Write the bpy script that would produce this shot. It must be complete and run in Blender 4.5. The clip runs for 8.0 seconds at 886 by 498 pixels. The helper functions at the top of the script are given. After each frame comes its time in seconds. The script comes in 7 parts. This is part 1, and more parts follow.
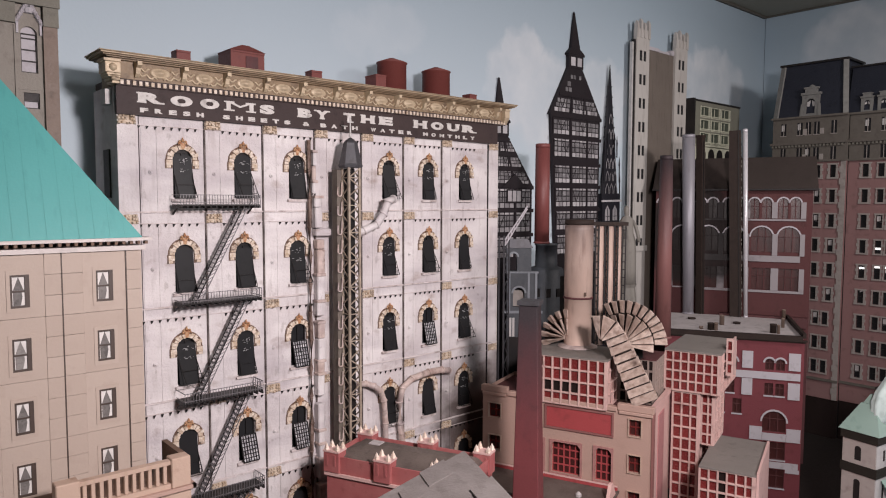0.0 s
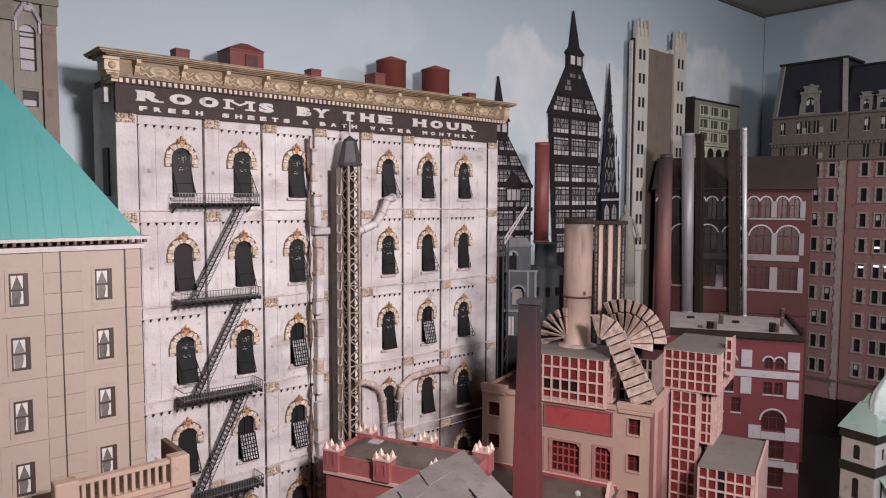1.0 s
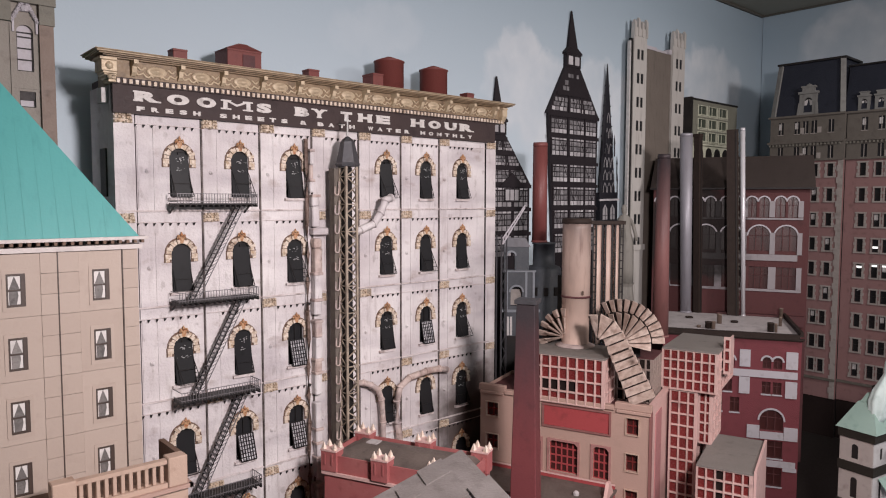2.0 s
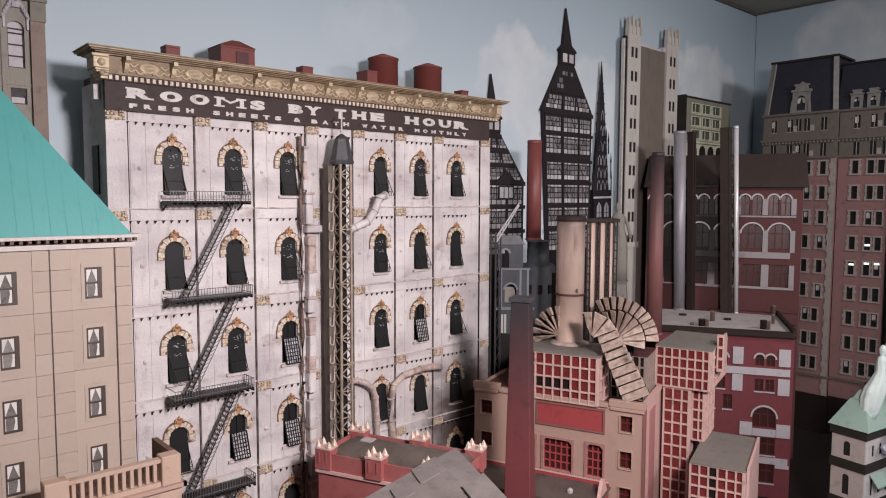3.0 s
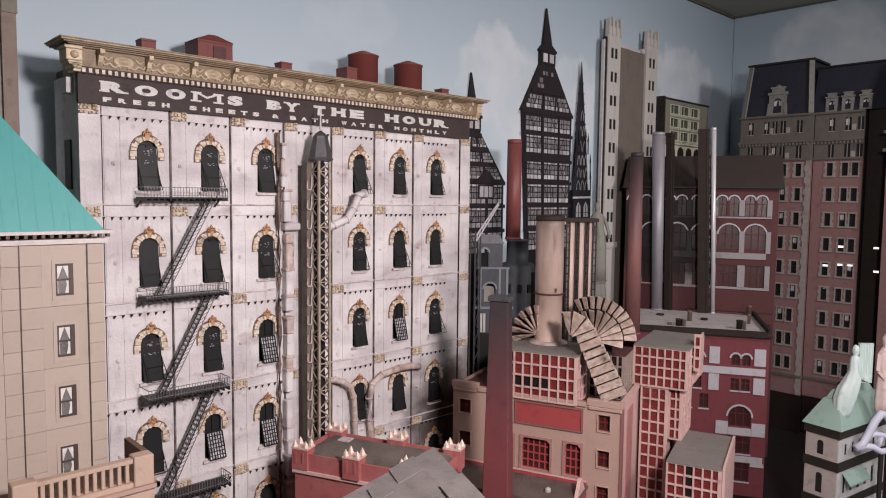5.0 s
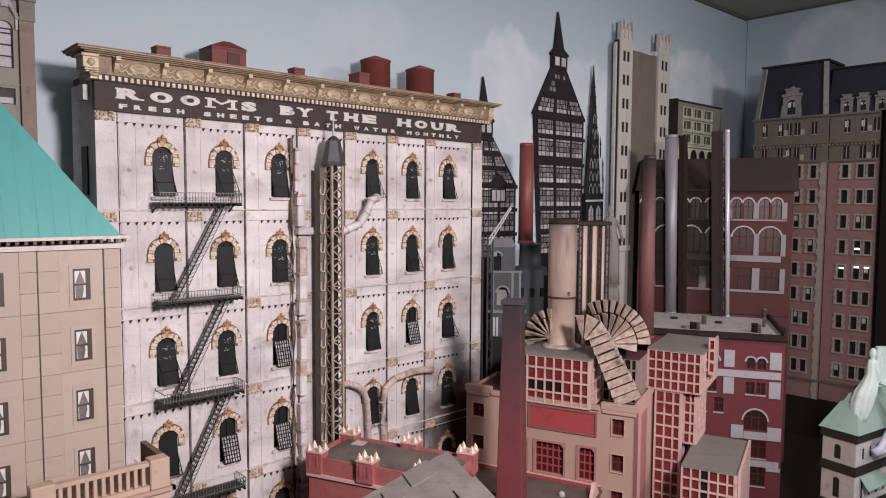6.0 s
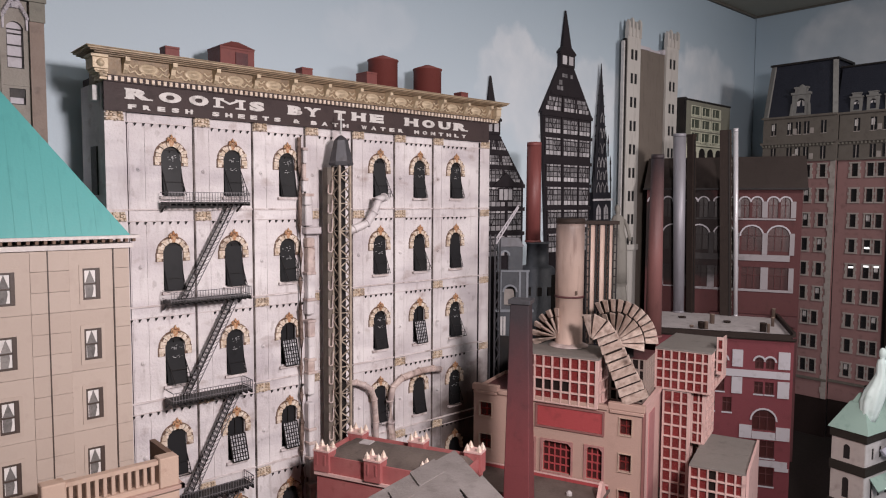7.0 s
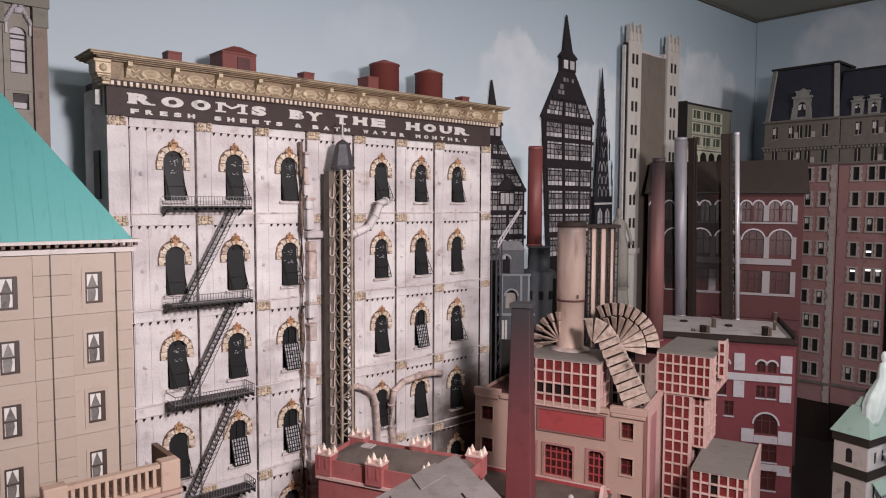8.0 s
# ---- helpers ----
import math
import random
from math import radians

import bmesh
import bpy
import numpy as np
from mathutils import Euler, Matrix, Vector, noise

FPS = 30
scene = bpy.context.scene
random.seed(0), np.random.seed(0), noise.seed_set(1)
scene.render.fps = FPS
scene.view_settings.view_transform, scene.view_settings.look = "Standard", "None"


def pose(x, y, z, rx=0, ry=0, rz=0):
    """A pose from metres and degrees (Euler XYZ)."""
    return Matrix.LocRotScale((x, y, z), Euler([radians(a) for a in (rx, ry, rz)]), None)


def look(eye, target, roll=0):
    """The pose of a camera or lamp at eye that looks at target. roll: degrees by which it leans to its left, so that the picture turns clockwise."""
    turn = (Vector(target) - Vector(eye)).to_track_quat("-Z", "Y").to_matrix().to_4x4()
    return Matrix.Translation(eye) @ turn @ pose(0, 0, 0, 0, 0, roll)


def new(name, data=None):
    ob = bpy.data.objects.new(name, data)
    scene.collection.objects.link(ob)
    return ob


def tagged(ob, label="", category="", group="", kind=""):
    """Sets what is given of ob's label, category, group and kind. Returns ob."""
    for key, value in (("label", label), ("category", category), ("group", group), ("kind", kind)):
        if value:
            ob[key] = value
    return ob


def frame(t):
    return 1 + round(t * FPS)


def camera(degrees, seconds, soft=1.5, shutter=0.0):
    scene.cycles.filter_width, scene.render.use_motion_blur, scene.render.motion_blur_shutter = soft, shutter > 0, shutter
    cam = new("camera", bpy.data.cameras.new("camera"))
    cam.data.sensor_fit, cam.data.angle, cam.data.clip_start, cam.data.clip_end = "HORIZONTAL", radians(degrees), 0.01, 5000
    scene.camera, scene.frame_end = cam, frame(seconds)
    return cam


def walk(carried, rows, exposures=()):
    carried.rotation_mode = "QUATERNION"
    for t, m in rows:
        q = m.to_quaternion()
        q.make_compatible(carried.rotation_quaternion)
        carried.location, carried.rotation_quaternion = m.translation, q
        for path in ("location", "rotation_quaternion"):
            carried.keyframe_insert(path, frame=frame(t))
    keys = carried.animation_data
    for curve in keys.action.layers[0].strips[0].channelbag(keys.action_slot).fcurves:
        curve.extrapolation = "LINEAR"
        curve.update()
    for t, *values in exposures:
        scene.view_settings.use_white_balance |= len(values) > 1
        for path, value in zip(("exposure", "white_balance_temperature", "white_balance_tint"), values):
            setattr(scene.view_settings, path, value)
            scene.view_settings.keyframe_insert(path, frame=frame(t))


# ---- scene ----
cam = camera(65.0, 8.0, soft=1.1)

PATH = [
    (0, (-0.1578, 0.0706, 1.5281), (1.1527, 1.5753, 1.3929), 0.163),
    (0.5, (-0.1584, 0.0711, 1.5287), (1.1540, 1.5742, 1.3928), 0.183),
    (1, (-0.1580, 0.0723, 1.5283), (1.1549, 1.5747, 1.3891), 0.212),
    (1.5, (-0.1576, 0.0721, 1.5287), (1.1565, 1.5732, 1.3875), 0.202),
    (1.7, (-0.1556, 0.0694, 1.5269), (1.1560, 1.5728, 1.3879), 0.119),
    (2.8, (-0.1570, 0.0734, 1.5276), (1.1708, 1.5627, 1.3900), 0.180),
    (3, (-0.1555, 0.0729, 1.5288), (1.1722, 1.5615, 1.3829), 0.195),
    (3.5, (-0.1560, 0.0730, 1.5280), (1.1724, 1.5613, 1.3851), 0.200),
    (4, (-0.1552, 0.0749, 1.5291), (1.1755, 1.5599, 1.3739), 0.264),
    (4.2, (-0.1539, 0.0746, 1.5306), (1.1919, 1.5461, 1.3779), 0.471),
    (4.5, (-0.1496, 0.0804, 1.5240), (1.2272, 1.5234, 1.3749), 0.675),
    (4.7, (-0.1494, 0.0768, 1.5258), (1.2254, 1.5216, 1.3765), 0.691),
    (5.8, (-0.1530, 0.0770, 1.5261), (1.1983, 1.5453, 1.3914), 0.364),
    (6, (-0.1524, 0.0755, 1.5260), (1.1924, 1.5497, 1.3905), 0.351),
    (6.5, (-0.1529, 0.0753, 1.5273), (1.1823, 1.5576, 1.3854), 0.324),
    (7, (-0.1535, 0.0747, 1.5274), (1.1757, 1.5626, 1.3883), 0.312),
    (7.5, (-0.1551, 0.0735, 1.5268), (1.1705, 1.5657, 1.4004), 0.281),
    (8, (-0.1545, 0.0721, 1.5266), (1.1713, 1.5641, 1.3996), 0.259),
]
walk(cam, [(t, look(eye, target, roll)) for t, eye, target, roll in PATH])

# ---- light: unseen lamps under the room's ceiling, behind and beside the camera ----
scene.view_settings.exposure = 0.0
world = bpy.data.worlds.new("world")
scene.world = world
world.use_nodes = True
world.node_tree.nodes["Background"].inputs[0].default_value = (0.8, 0.85, 1.0, 1)
world.node_tree.nodes["Background"].inputs[1].default_value = 0.3


def area_lamp(name, eye, target, size, watts, colour, spread=180.0):
    data = bpy.data.lights.new(name, "AREA")
    data.shape, data.size, data.energy, data.color, data.spread = "DISK", size, watts, colour, radians(spread)
    ob = new(name, data)
    ob.matrix_world = look(eye, target)
    return ob


area_lamp("key_lamp", (0.38, -0.05, 1.8), (0.8, 1.4, 0.76), 0.17, 24.8, (1.0, 0.885, 0.885))
area_lamp("corner_lamp", (1.9, -0.4, 2.24), (2.1, 1.3, 1.64), 0.25, 5.9, (1.0, 0.9, 0.88), 105.0)
# Wide unseen disc added as fill for the whole room.
area_lamp("room_lamp", (0.9, -1.2, 2.34), (0.9, -1.2, 0.0), 1.2, 24.0, (0.97, 0.96, 1.0))


# ---- materials ----
def tree_of(name):
    m = bpy.data.materials.new(name)
    m.use_nodes = True
    return m, m.node_tree.nodes, m.node_tree.links


def ramp_mix(nodes, links, fac, a, b):
    mix = nodes.new("ShaderNodeMix")
    mix.data_type = "RGBA"
    for socket, value in ((mix.inputs[6], a), (mix.inputs[7], b)):
        if isinstance(value, tuple):
            socket.default_value = (*value[:3], 1)
        else:
            links.new(value, socket)
    if isinstance(fac, float):
        mix.inputs[0].default_value = fac
    else:
        links.new(fac, mix.inputs[0])
    return mix.outputs[2]


def noise_of(nodes, links, vector, scale, detail=4.0, low=0.35, high=0.7, stretch=(1, 1, 1)):
    mapping = nodes.new("ShaderNodeMapping")
    mapping.inputs[3].default_value = stretch
    links.new(vector, mapping.inputs[0])
    n = nodes.new("ShaderNodeTexNoise")
    n.inputs["Scale"].default_value, n.inputs["Detail"].default_value = scale, detail
    links.new(mapping.outputs[0], n.inputs["Vector"])
    r = nodes.new("ShaderNodeMapRange")
    r.inputs[1].default_value, r.inputs[2].default_value = low, high
    links.new(n.outputs[0], r.inputs[0])
    return r.outputs[0]


def paint(name, base, rough=0.6, worn=None, dirt=None, grain=220.0, patch=14.0, bump=0.15, metal=0.0, streak=False, piece=0.0, wear=0.35, soil=0.5):
    """A painted or moulded surface: broad patches of a worn tone, streaks or spots of dirt, fine grain in colour and relief."""
    m, nodes, links = tree_of(name)
    shader = nodes["Principled BSDF"]
    where = nodes.new("ShaderNodeNewGeometry").outputs["Position"]
    worn = worn or tuple(c * 0.8 for c in base)
    dirt = dirt or tuple(c * 0.45 for c in base)
    broad = noise_of(nodes, links, where, patch, 5.0)
    scaled = nodes.new("ShaderNodeMath")
    scaled.operation = "MULTIPLY"
    scaled.inputs[1].default_value = wear
    links.new(broad, scaled.inputs[0])
    colour = ramp_mix(nodes, links, scaled.outputs[0], base, worn)
    spots = noise_of(nodes, links, where, 26.0 if streak else 45.0, 7.0, 0.56, 0.78, (3, 3, 0.45) if streak else (1, 1, 1))
    sm = nodes.new("ShaderNodeMath")
    sm.operation = "MULTIPLY"
    sm.inputs[1].default_value = soil
    links.new(spots, sm.inputs[0])
    colour = ramp_mix(nodes, links, sm.outputs[0], colour, dirt)
    if piece:
        info = nodes.new("ShaderNodeObjectInfo")
        pm = nodes.new("ShaderNodeMath")
        pm.operation = "MULTIPLY"
        pm.inputs[1].default_value = piece
        links.new(info.outputs["Random"], pm.inputs[0])
        colour = ramp_mix(nodes, links, pm.outputs[0], colour, worn)
    links.new(colour, shader.inputs["Base Color"])
    fine = noise_of(nodes, links, where, grain, 6.0, 0.2, 0.8)
    rr = nodes.new("ShaderNodeMapRange")
    rr.inputs[3].default_value, rr.inputs[4].default_value = max(rough - 0.12, 0.05), min(rough + 0.12, 1.0)
    links.new(fine, rr.inputs[0])
    links.new(rr.outputs[0], shader.inputs["Roughness"])
    shader.inputs["Metallic"].default_value = metal
    b = nodes.new("ShaderNodeBump")
    b.inputs["Strength"].default_value, b.inputs["Distance"].default_value = bump, 0.002
    links.new(fine, b.inputs["Height"])
    links.new(b.outputs[0], shader.inputs["Normal"])
    return m


# cloud puffs on the two painted walls: centre and radius
FAINT_PUFFS = ((0.82, 1.93, 0.06), (0.9, 1.955, 0.075), (0.98, 1.97, 0.06))
NORTH_PUFFS = ((1.33, 1.92, 0.065), (1.385, 1.965, 0.07), (1.45, 1.97, 0.075), (1.53, 1.925, 0.075), (1.6, 1.9, 0.08), (1.4, 1.85, 0.12), (1.52, 1.8, 0.13),
               (1.77, 1.945, 0.065), (1.85, 1.945, 0.07), (1.92, 1.91, 0.08), (1.82, 1.82, 0.14), (1.7, 1.8, 0.12), (2.37, 2.03, 0.07), (2.46, 2.085, 0.07), (2.55, 2.075, 0.085), (2.66, 2.075, 0.075), (2.75, 2.02, 0.085), (2.5, 1.96, 0.13), (2.65, 1.94, 0.14))
EAST_PUFFS = ((1.25, 2.19, 0.07), (1.15, 2.24, 0.09), (1.05, 2.22, 0.1), (1.2, 2.12, 0.12), (1.0, 2.1, 0.14))


def sky_mural():
    """Wall paint: grey blue fading to near white below, with billowing painted clouds."""
    m, nodes, links = tree_of("sky_mural")
    shader = nodes["Principled BSDF"]
    drawn = nodes.new("ShaderNodeVectorMath")
    drawn.operation = "MULTIPLY_ADD"
    links.new(nodes.new("ShaderNodeNewGeometry").outputs["Position"], drawn.inputs[0])
    drawn.inputs[1].default_value, drawn.inputs[2].default_value = (0.9476, 0.9476, 0.9476), (-0.0082, 0.0038, 0.0801)
    where = drawn.outputs[0]
    split = nodes.new("ShaderNodeSeparateXYZ")
    links.new(where, split.inputs[0])
    down = nodes.new("ShaderNodeMapRange")
    down.inputs[1].default_value, down.inputs[2].default_value = 2.25, 1.5
    links.new(split.outputs[2], down.inputs[0])
    sky = ramp_mix(nodes, links, down.outputs[0], (0.34, 0.435, 0.51), (0.585, 0.68, 0.745))
    wobble = nodes.new("ShaderNodeTexNoise")
    wobble.inputs["Scale"].default_value, wobble.inputs["Detail"].default_value = 16.0, 5.0
    links.new(where, wobble.inputs["Vector"])
    shift = nodes.new("ShaderNodeVectorMath")
    shift.operation = "MULTIPLY_ADD"
    links.new(wobble.outputs["Color"], shift.inputs[0])
    shift.inputs[1].default_value = (0.09, 0.0, 0.09)
    links.new(where, shift.inputs[2])
    total = None
    puffs = [(x + 0.045, 1.52, z + 0.045, r, 1.0) for x, z, r in NORTH_PUFFS] + [(x + 0.045, 1.52, z + 0.045, r, 0.3) for x, z, r in FAINT_PUFFS]
    puffs += [(3.06, y, z + 0.045, r + 0.03, 0.8) for y, z, r in EAST_PUFFS]
    for *centre, radius, strength in puffs:
        d = nodes.new("ShaderNodeVectorMath")
        d.operation = "DISTANCE"
        links.new(shift.outputs[0], d.inputs[0])
        d.inputs[1].default_value = centre
        r = nodes.new("ShaderNodeMapRange")
        r.inputs[1].default_value, r.inputs[2].default_value, r.inputs[4].default_value = radius * 1.15, radius * 0.72, strength
        links.new(d.outputs["Value"], r.inputs[0])
        if total is None:
            total = r.outputs[0]
        else:
            top = nodes.new("ShaderNodeMath")
            top.operation = "MAXIMUM"
            links.new(total, top.inputs[0])
            links.new(r.outputs[0], top.inputs[1])
            total = top.outputs[0]
    billow = noise_of(nodes, links, where, 9.0, 6.0, 0.3, 0.72)
    thin = nodes.new("ShaderNodeMapRange")
    thin.inputs[3].default_value, thin.inputs[4].default_value = 0.42, 0.85
    links.new(billow, thin.inputs[0])
    soft = nodes.new("ShaderNodeMath")
    soft.operation = "MULTIPLY"
    links.new(thin.outputs[0], soft.inputs[0])
    links.new(total, soft.inputs[1])
    white = ramp_mix(nodes, links, billow, (0.58, 0.635, 0.685), (0.685, 0.725, 0.76))
    links.new(ramp_mix(nodes, links, soft.outputs[0], sky, white), shader.inputs["Base Color"])
    shader.inputs["Roughness"].default_value = 0.8
    fine = noise_of(nodes, links, where, 140.0, 4.0, 0.2, 0.8)
    b = nodes.new("ShaderNodeBump")
    b.inputs["Strength"].default_value, b.inputs["Distance"].default_value = 0.08, 0.002
    links.new(fine, b.inputs["Height"])
    links.new(b.outputs[0], shader.inputs["Normal"])
    return m


MURAL = sky_mural()
PLASTER = paint("weathered_plaster", (0.75, 0.715, 0.715), 0.65, (0.5, 0.45, 0.46), (0.2, 0.145, 0.125), patch=9, streak=True, bump=0.4, wear=0.75, soil=0.4, piece=0.25)
CROWN = paint("dull_bronze_gilding", (0.4, 0.31, 0.21), 0.5, (0.27, 0.2, 0.13), (0.06, 0.04, 0.03), patch=60, metal=0.1, bump=0.4, wear=0.7, soil=0.85)


def grime(m):
    """Washes of lilac grey that lie along the ledges, and small rusty brown stains."""
    nodes, links = m.node_tree.nodes, m.node_tree.links
    shader = nodes["Principled BSDF"]
    colour = shader.inputs["Base Color"].links[0].from_socket
    where = nodes.new("ShaderNodeNewGeometry").outputs["Position"]
    for scale, low, high, stretch, tone, much in ((5.0, 0.46, 0.78, (1, 1, 4), (0.4, 0.355, 0.385), 0.8), (17.0, 0.6, 0.74, (1, 1, 1.6), (0.25, 0.165, 0.135), 0.55), (60.0, 0.62, 0.7, (1, 1, 0.7), (0.16, 0.12, 0.105), 0.3)):
        k = nodes.new("ShaderNodeMath")
        k.operation = "MULTIPLY"
        k.inputs[1].default_value = much
        links.new(noise_of(nodes, links, where, scale, 7.0, low, high, stretch), k.inputs[0])
        colour = ramp_mix(nodes, links, k.outputs[0], colour, tone)
    links.new(colour, shader.inputs["Base Color"])


def dark_patch(m, centre, inner, outer, tone):
    """A dark patch round one spot of the facade, with a ragged edge."""
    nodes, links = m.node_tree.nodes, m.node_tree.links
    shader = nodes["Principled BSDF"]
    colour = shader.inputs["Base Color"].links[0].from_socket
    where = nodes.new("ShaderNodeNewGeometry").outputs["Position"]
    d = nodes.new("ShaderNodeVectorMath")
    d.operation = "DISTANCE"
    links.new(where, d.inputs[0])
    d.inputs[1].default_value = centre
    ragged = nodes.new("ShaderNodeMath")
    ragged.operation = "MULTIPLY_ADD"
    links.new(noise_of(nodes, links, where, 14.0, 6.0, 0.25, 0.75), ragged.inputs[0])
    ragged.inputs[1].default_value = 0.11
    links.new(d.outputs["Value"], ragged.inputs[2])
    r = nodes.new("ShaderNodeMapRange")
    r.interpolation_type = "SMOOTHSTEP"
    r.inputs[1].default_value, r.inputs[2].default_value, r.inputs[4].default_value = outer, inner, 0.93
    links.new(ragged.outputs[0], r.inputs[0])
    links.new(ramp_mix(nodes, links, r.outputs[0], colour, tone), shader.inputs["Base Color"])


grime(PLASTER)
# Dark brown patch low at the hotel's right end.
dark_patch(PLASTER, (1.185, 1.42, 0.92), 0.17, 0.31, (0.055, 0.036, 0.03))
LEDGE = paint("dirty_ledge", (0.68, 0.62, 0.62), 0.65, (0.44, 0.36, 0.34), (0.12, 0.08, 0.065), patch=40, bump=0.5, wear=0.8, soil=0.85)
GOLD = paint("tarnished_gold", (0.54, 0.435, 0.305), 0.5, (0.4, 0.305, 0.2), (0.09, 0.06, 0.045), patch=40, metal=0.1, bump=0.35, soil=0.7)
STONE = paint("gilded_stone", (0.74, 0.65, 0.57), 0.6, (0.42, 0.29, 0.17), (0.14, 0.075, 0.045), patch=150, bump=0.5, wear=0.85, soil=0.9)
AMBER = paint("amber_ornament", (0.4, 0.16, 0.07), 0.45, (0.6, 0.44, 0.27), (0.06, 0.03, 0.02), patch=220, wear=0.9, bump=0.5, soil=0.9)
SIGN = paint("sign_board", (0.05, 0.036, 0.036), 0.6, (0.075, 0.05, 0.045), (0.02, 0.015, 0.015))
LETTER = paint("letter_white", (0.62, 0.59, 0.57), 0.6, (0.42, 0.39, 0.37), (0.12, 0.1, 0.09), patch=90, wear=0.4, soil=0.8)
IRON = paint("black_iron", (0.022, 0.021, 0.022), 0.5, (0.05, 0.04, 0.035), (0.01, 0.01, 0.01), metal=0.3)
RAIL = paint("worn_grey_rail", (0.2, 0.19, 0.2), 0.45, (0.1, 0.095, 0.1), (0.03, 0.025, 0.02), metal=0.3, wear=0.7)
STEEL = paint("grey_iron", (0.075, 0.075, 0.085), 0.45, (0.12, 0.115, 0.12), (0.03, 0.025, 0.02), metal=0.4)
DARK = paint("dark_pane", (0.018, 0.018, 0.02), 0.4, (0.03, 0.03, 0.03), (0.008, 0.008, 0.008), bump=0.03)
RUST = paint("roof_red", (0.165, 0.042, 0.036), 0.6, (0.14, 0.035, 0.03), (0.07, 0.02, 0.018))
LATTICE = paint("lattice_tan", (0.38, 0.315, 0.25), 0.55, (0.2, 0.155, 0.125), (0.06, 0.042, 0.032), patch=60, wear=0.7, soil=0.7)
SEAMLINE = paint("seam_line", (0.035, 0.026, 0.024), 0.7, (0.26, 0.215, 0.2), (0.05, 0.035, 0.03), patch=45, wear=0.75)
TRUSS = paint("truss_tan", (0.2, 0.145, 0.115), 0.6, (0.13, 0.09, 0.07), (0.04, 0.028, 0.02), soil=0.7)
TEAL = paint("copper_teal", (0.068, 0.315, 0.305), 0.5, (0.085, 0.36, 0.35), (0.042, 0.235, 0.23), patch=9, bump=0.06, streak=True, soil=0.5)
BEIGE = paint("beige_block", (0.45, 0.368, 0.315), 0.65, (0.395, 0.315, 0.265), (0.26, 0.195, 0.155), patch=8, bump=0.1, soil=0.25, piece=0.5)
TAN = paint("tan_trim", (0.5, 0.365, 0.29), 0.6, (0.43, 0.3, 0.23), (0.25, 0.14, 0.09))
DRAIN = paint("rusty_drain", (0.1, 0.06, 0.045), 0.6, (0.3, 0.22, 0.19), (0.03, 0.02, 0.016), patch=120, wear=0.8, bump=0.6)
JOINTBROWN = paint("beige_joint", (0.33, 0.262, 0.222), 0.75)
SASHBROWN = paint("dark_brown_sash", (0.06, 0.04, 0.032), 0.5)
SASHPANE = paint("sash_pane", (0.04, 0.036, 0.036), 0.3, (0.4, 0.37, 0.35), (0.025, 0.022, 0.02), patch=90, wear=0.25, piece=0.5)
BROWN = paint("brown_shade", (0.15, 0.09, 0.062), 0.7)
DARKBROWN = paint("soot_brown", (0.03, 0.021, 0.018), 0.7, (0.05, 0.034, 0.028), (0.02, 0.015, 0.013), patch=60)
GREYSTONE = paint("grey_stone", (0.27, 0.245, 0.215), 0.7, (0.21, 0.19, 0.165), (0.13, 0.1, 0.09), bump=0.3)
OLIVE = paint("olive_stone", (0.2, 0.19, 0.16), 0.75, (0.14, 0.13, 0.11), (0.06, 0.055, 0.05), bump=0.3)
CREAM = paint("cream_wall", (0.45, 0.3, 0.25), 0.65, (0.42, 0.28, 0.23), (0.25, 0.165, 0.13), patch=5, wear=0.3, soil=0.15)
STAIRBOARD = paint("grimy_stair_board", (0.7, 0.58, 0.51), 0.6, (0.32, 0.22, 0.18), (0.08, 0.045, 0.035), patch=70, wear=0.9, soil=0.95, bump=0.4, piece=0.4)
WINFRAME = paint("window_frame_brown", (0.26, 0.115, 0.105), 0.6, (0.22, 0.09, 0.085))
EAVE = paint("eave_white", (0.6, 0.55, 0.53), 0.6, (0.5, 0.44, 0.42))
SIDEWALL = paint("pale_side_wall", (0.64, 0.41, 0.375), 0.6, (0.56, 0.34, 0.31), patch=8, soil=0.2)
# Near-black colour for unlit insides and base storeys, also dark panes.
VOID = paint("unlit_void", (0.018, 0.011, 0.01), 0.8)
HBRICK = paint("sooty_brick", (0.095, 0.029, 0.03), 0.75, (0.09, 0.027, 0.028), (0.05, 0.018, 0.016), bump=0.4, grain=420)
KIOSK = paint("kiosk_stucco", (0.44, 0.39, 0.365), 0.65, (0.36, 0.31, 0.29), (0.16, 0.125, 0.11), patch=40, wear=0.6)
WINROSE = paint("window_surround_rose", (0.4, 0.2, 0.185), 0.6, (0.33, 0.15, 0.14))
STRIPE = paint("rose_stripe", (0.45, 0.2, 0.2), 0.6)
LANTERNBAR = paint("brown_glazing_bar", (0.3, 0.23, 0.2), 0.6)
HSTONE = paint("lilac_stone", (0.31, 0.285, 0.3), 0.7, (0.3, 0.27, 0.28), (0.16, 0.13, 0.125))
OFFICEWALL = paint("office_wall", (0.2, 0.2, 0.16), 0.7, (0.15, 0.15, 0.12))
OFFICE = paint("office_stone", (0.52, 0.53, 0.42), 0.7, (0.42, 0.43, 0.34), (0.12, 0.12, 0.09), patch=30, soil=0.6)
CASTLEEDGE = paint("pale_castle_edge", (0.22, 0.24, 0.27), 0.6, (0.16, 0.17, 0.19))
FORTRED = paint("fort_red", (0.36, 0.105, 0.105), 0.6, (0.42, 0.16, 0.15), (0.18, 0.045, 0.042), patch=30, wear=0.6)
RED = paint("factory_red", (0.37, 0.062, 0.066), 0.6, (0.36, 0.058, 0.062), (0.15, 0.035, 0.035), patch=12)
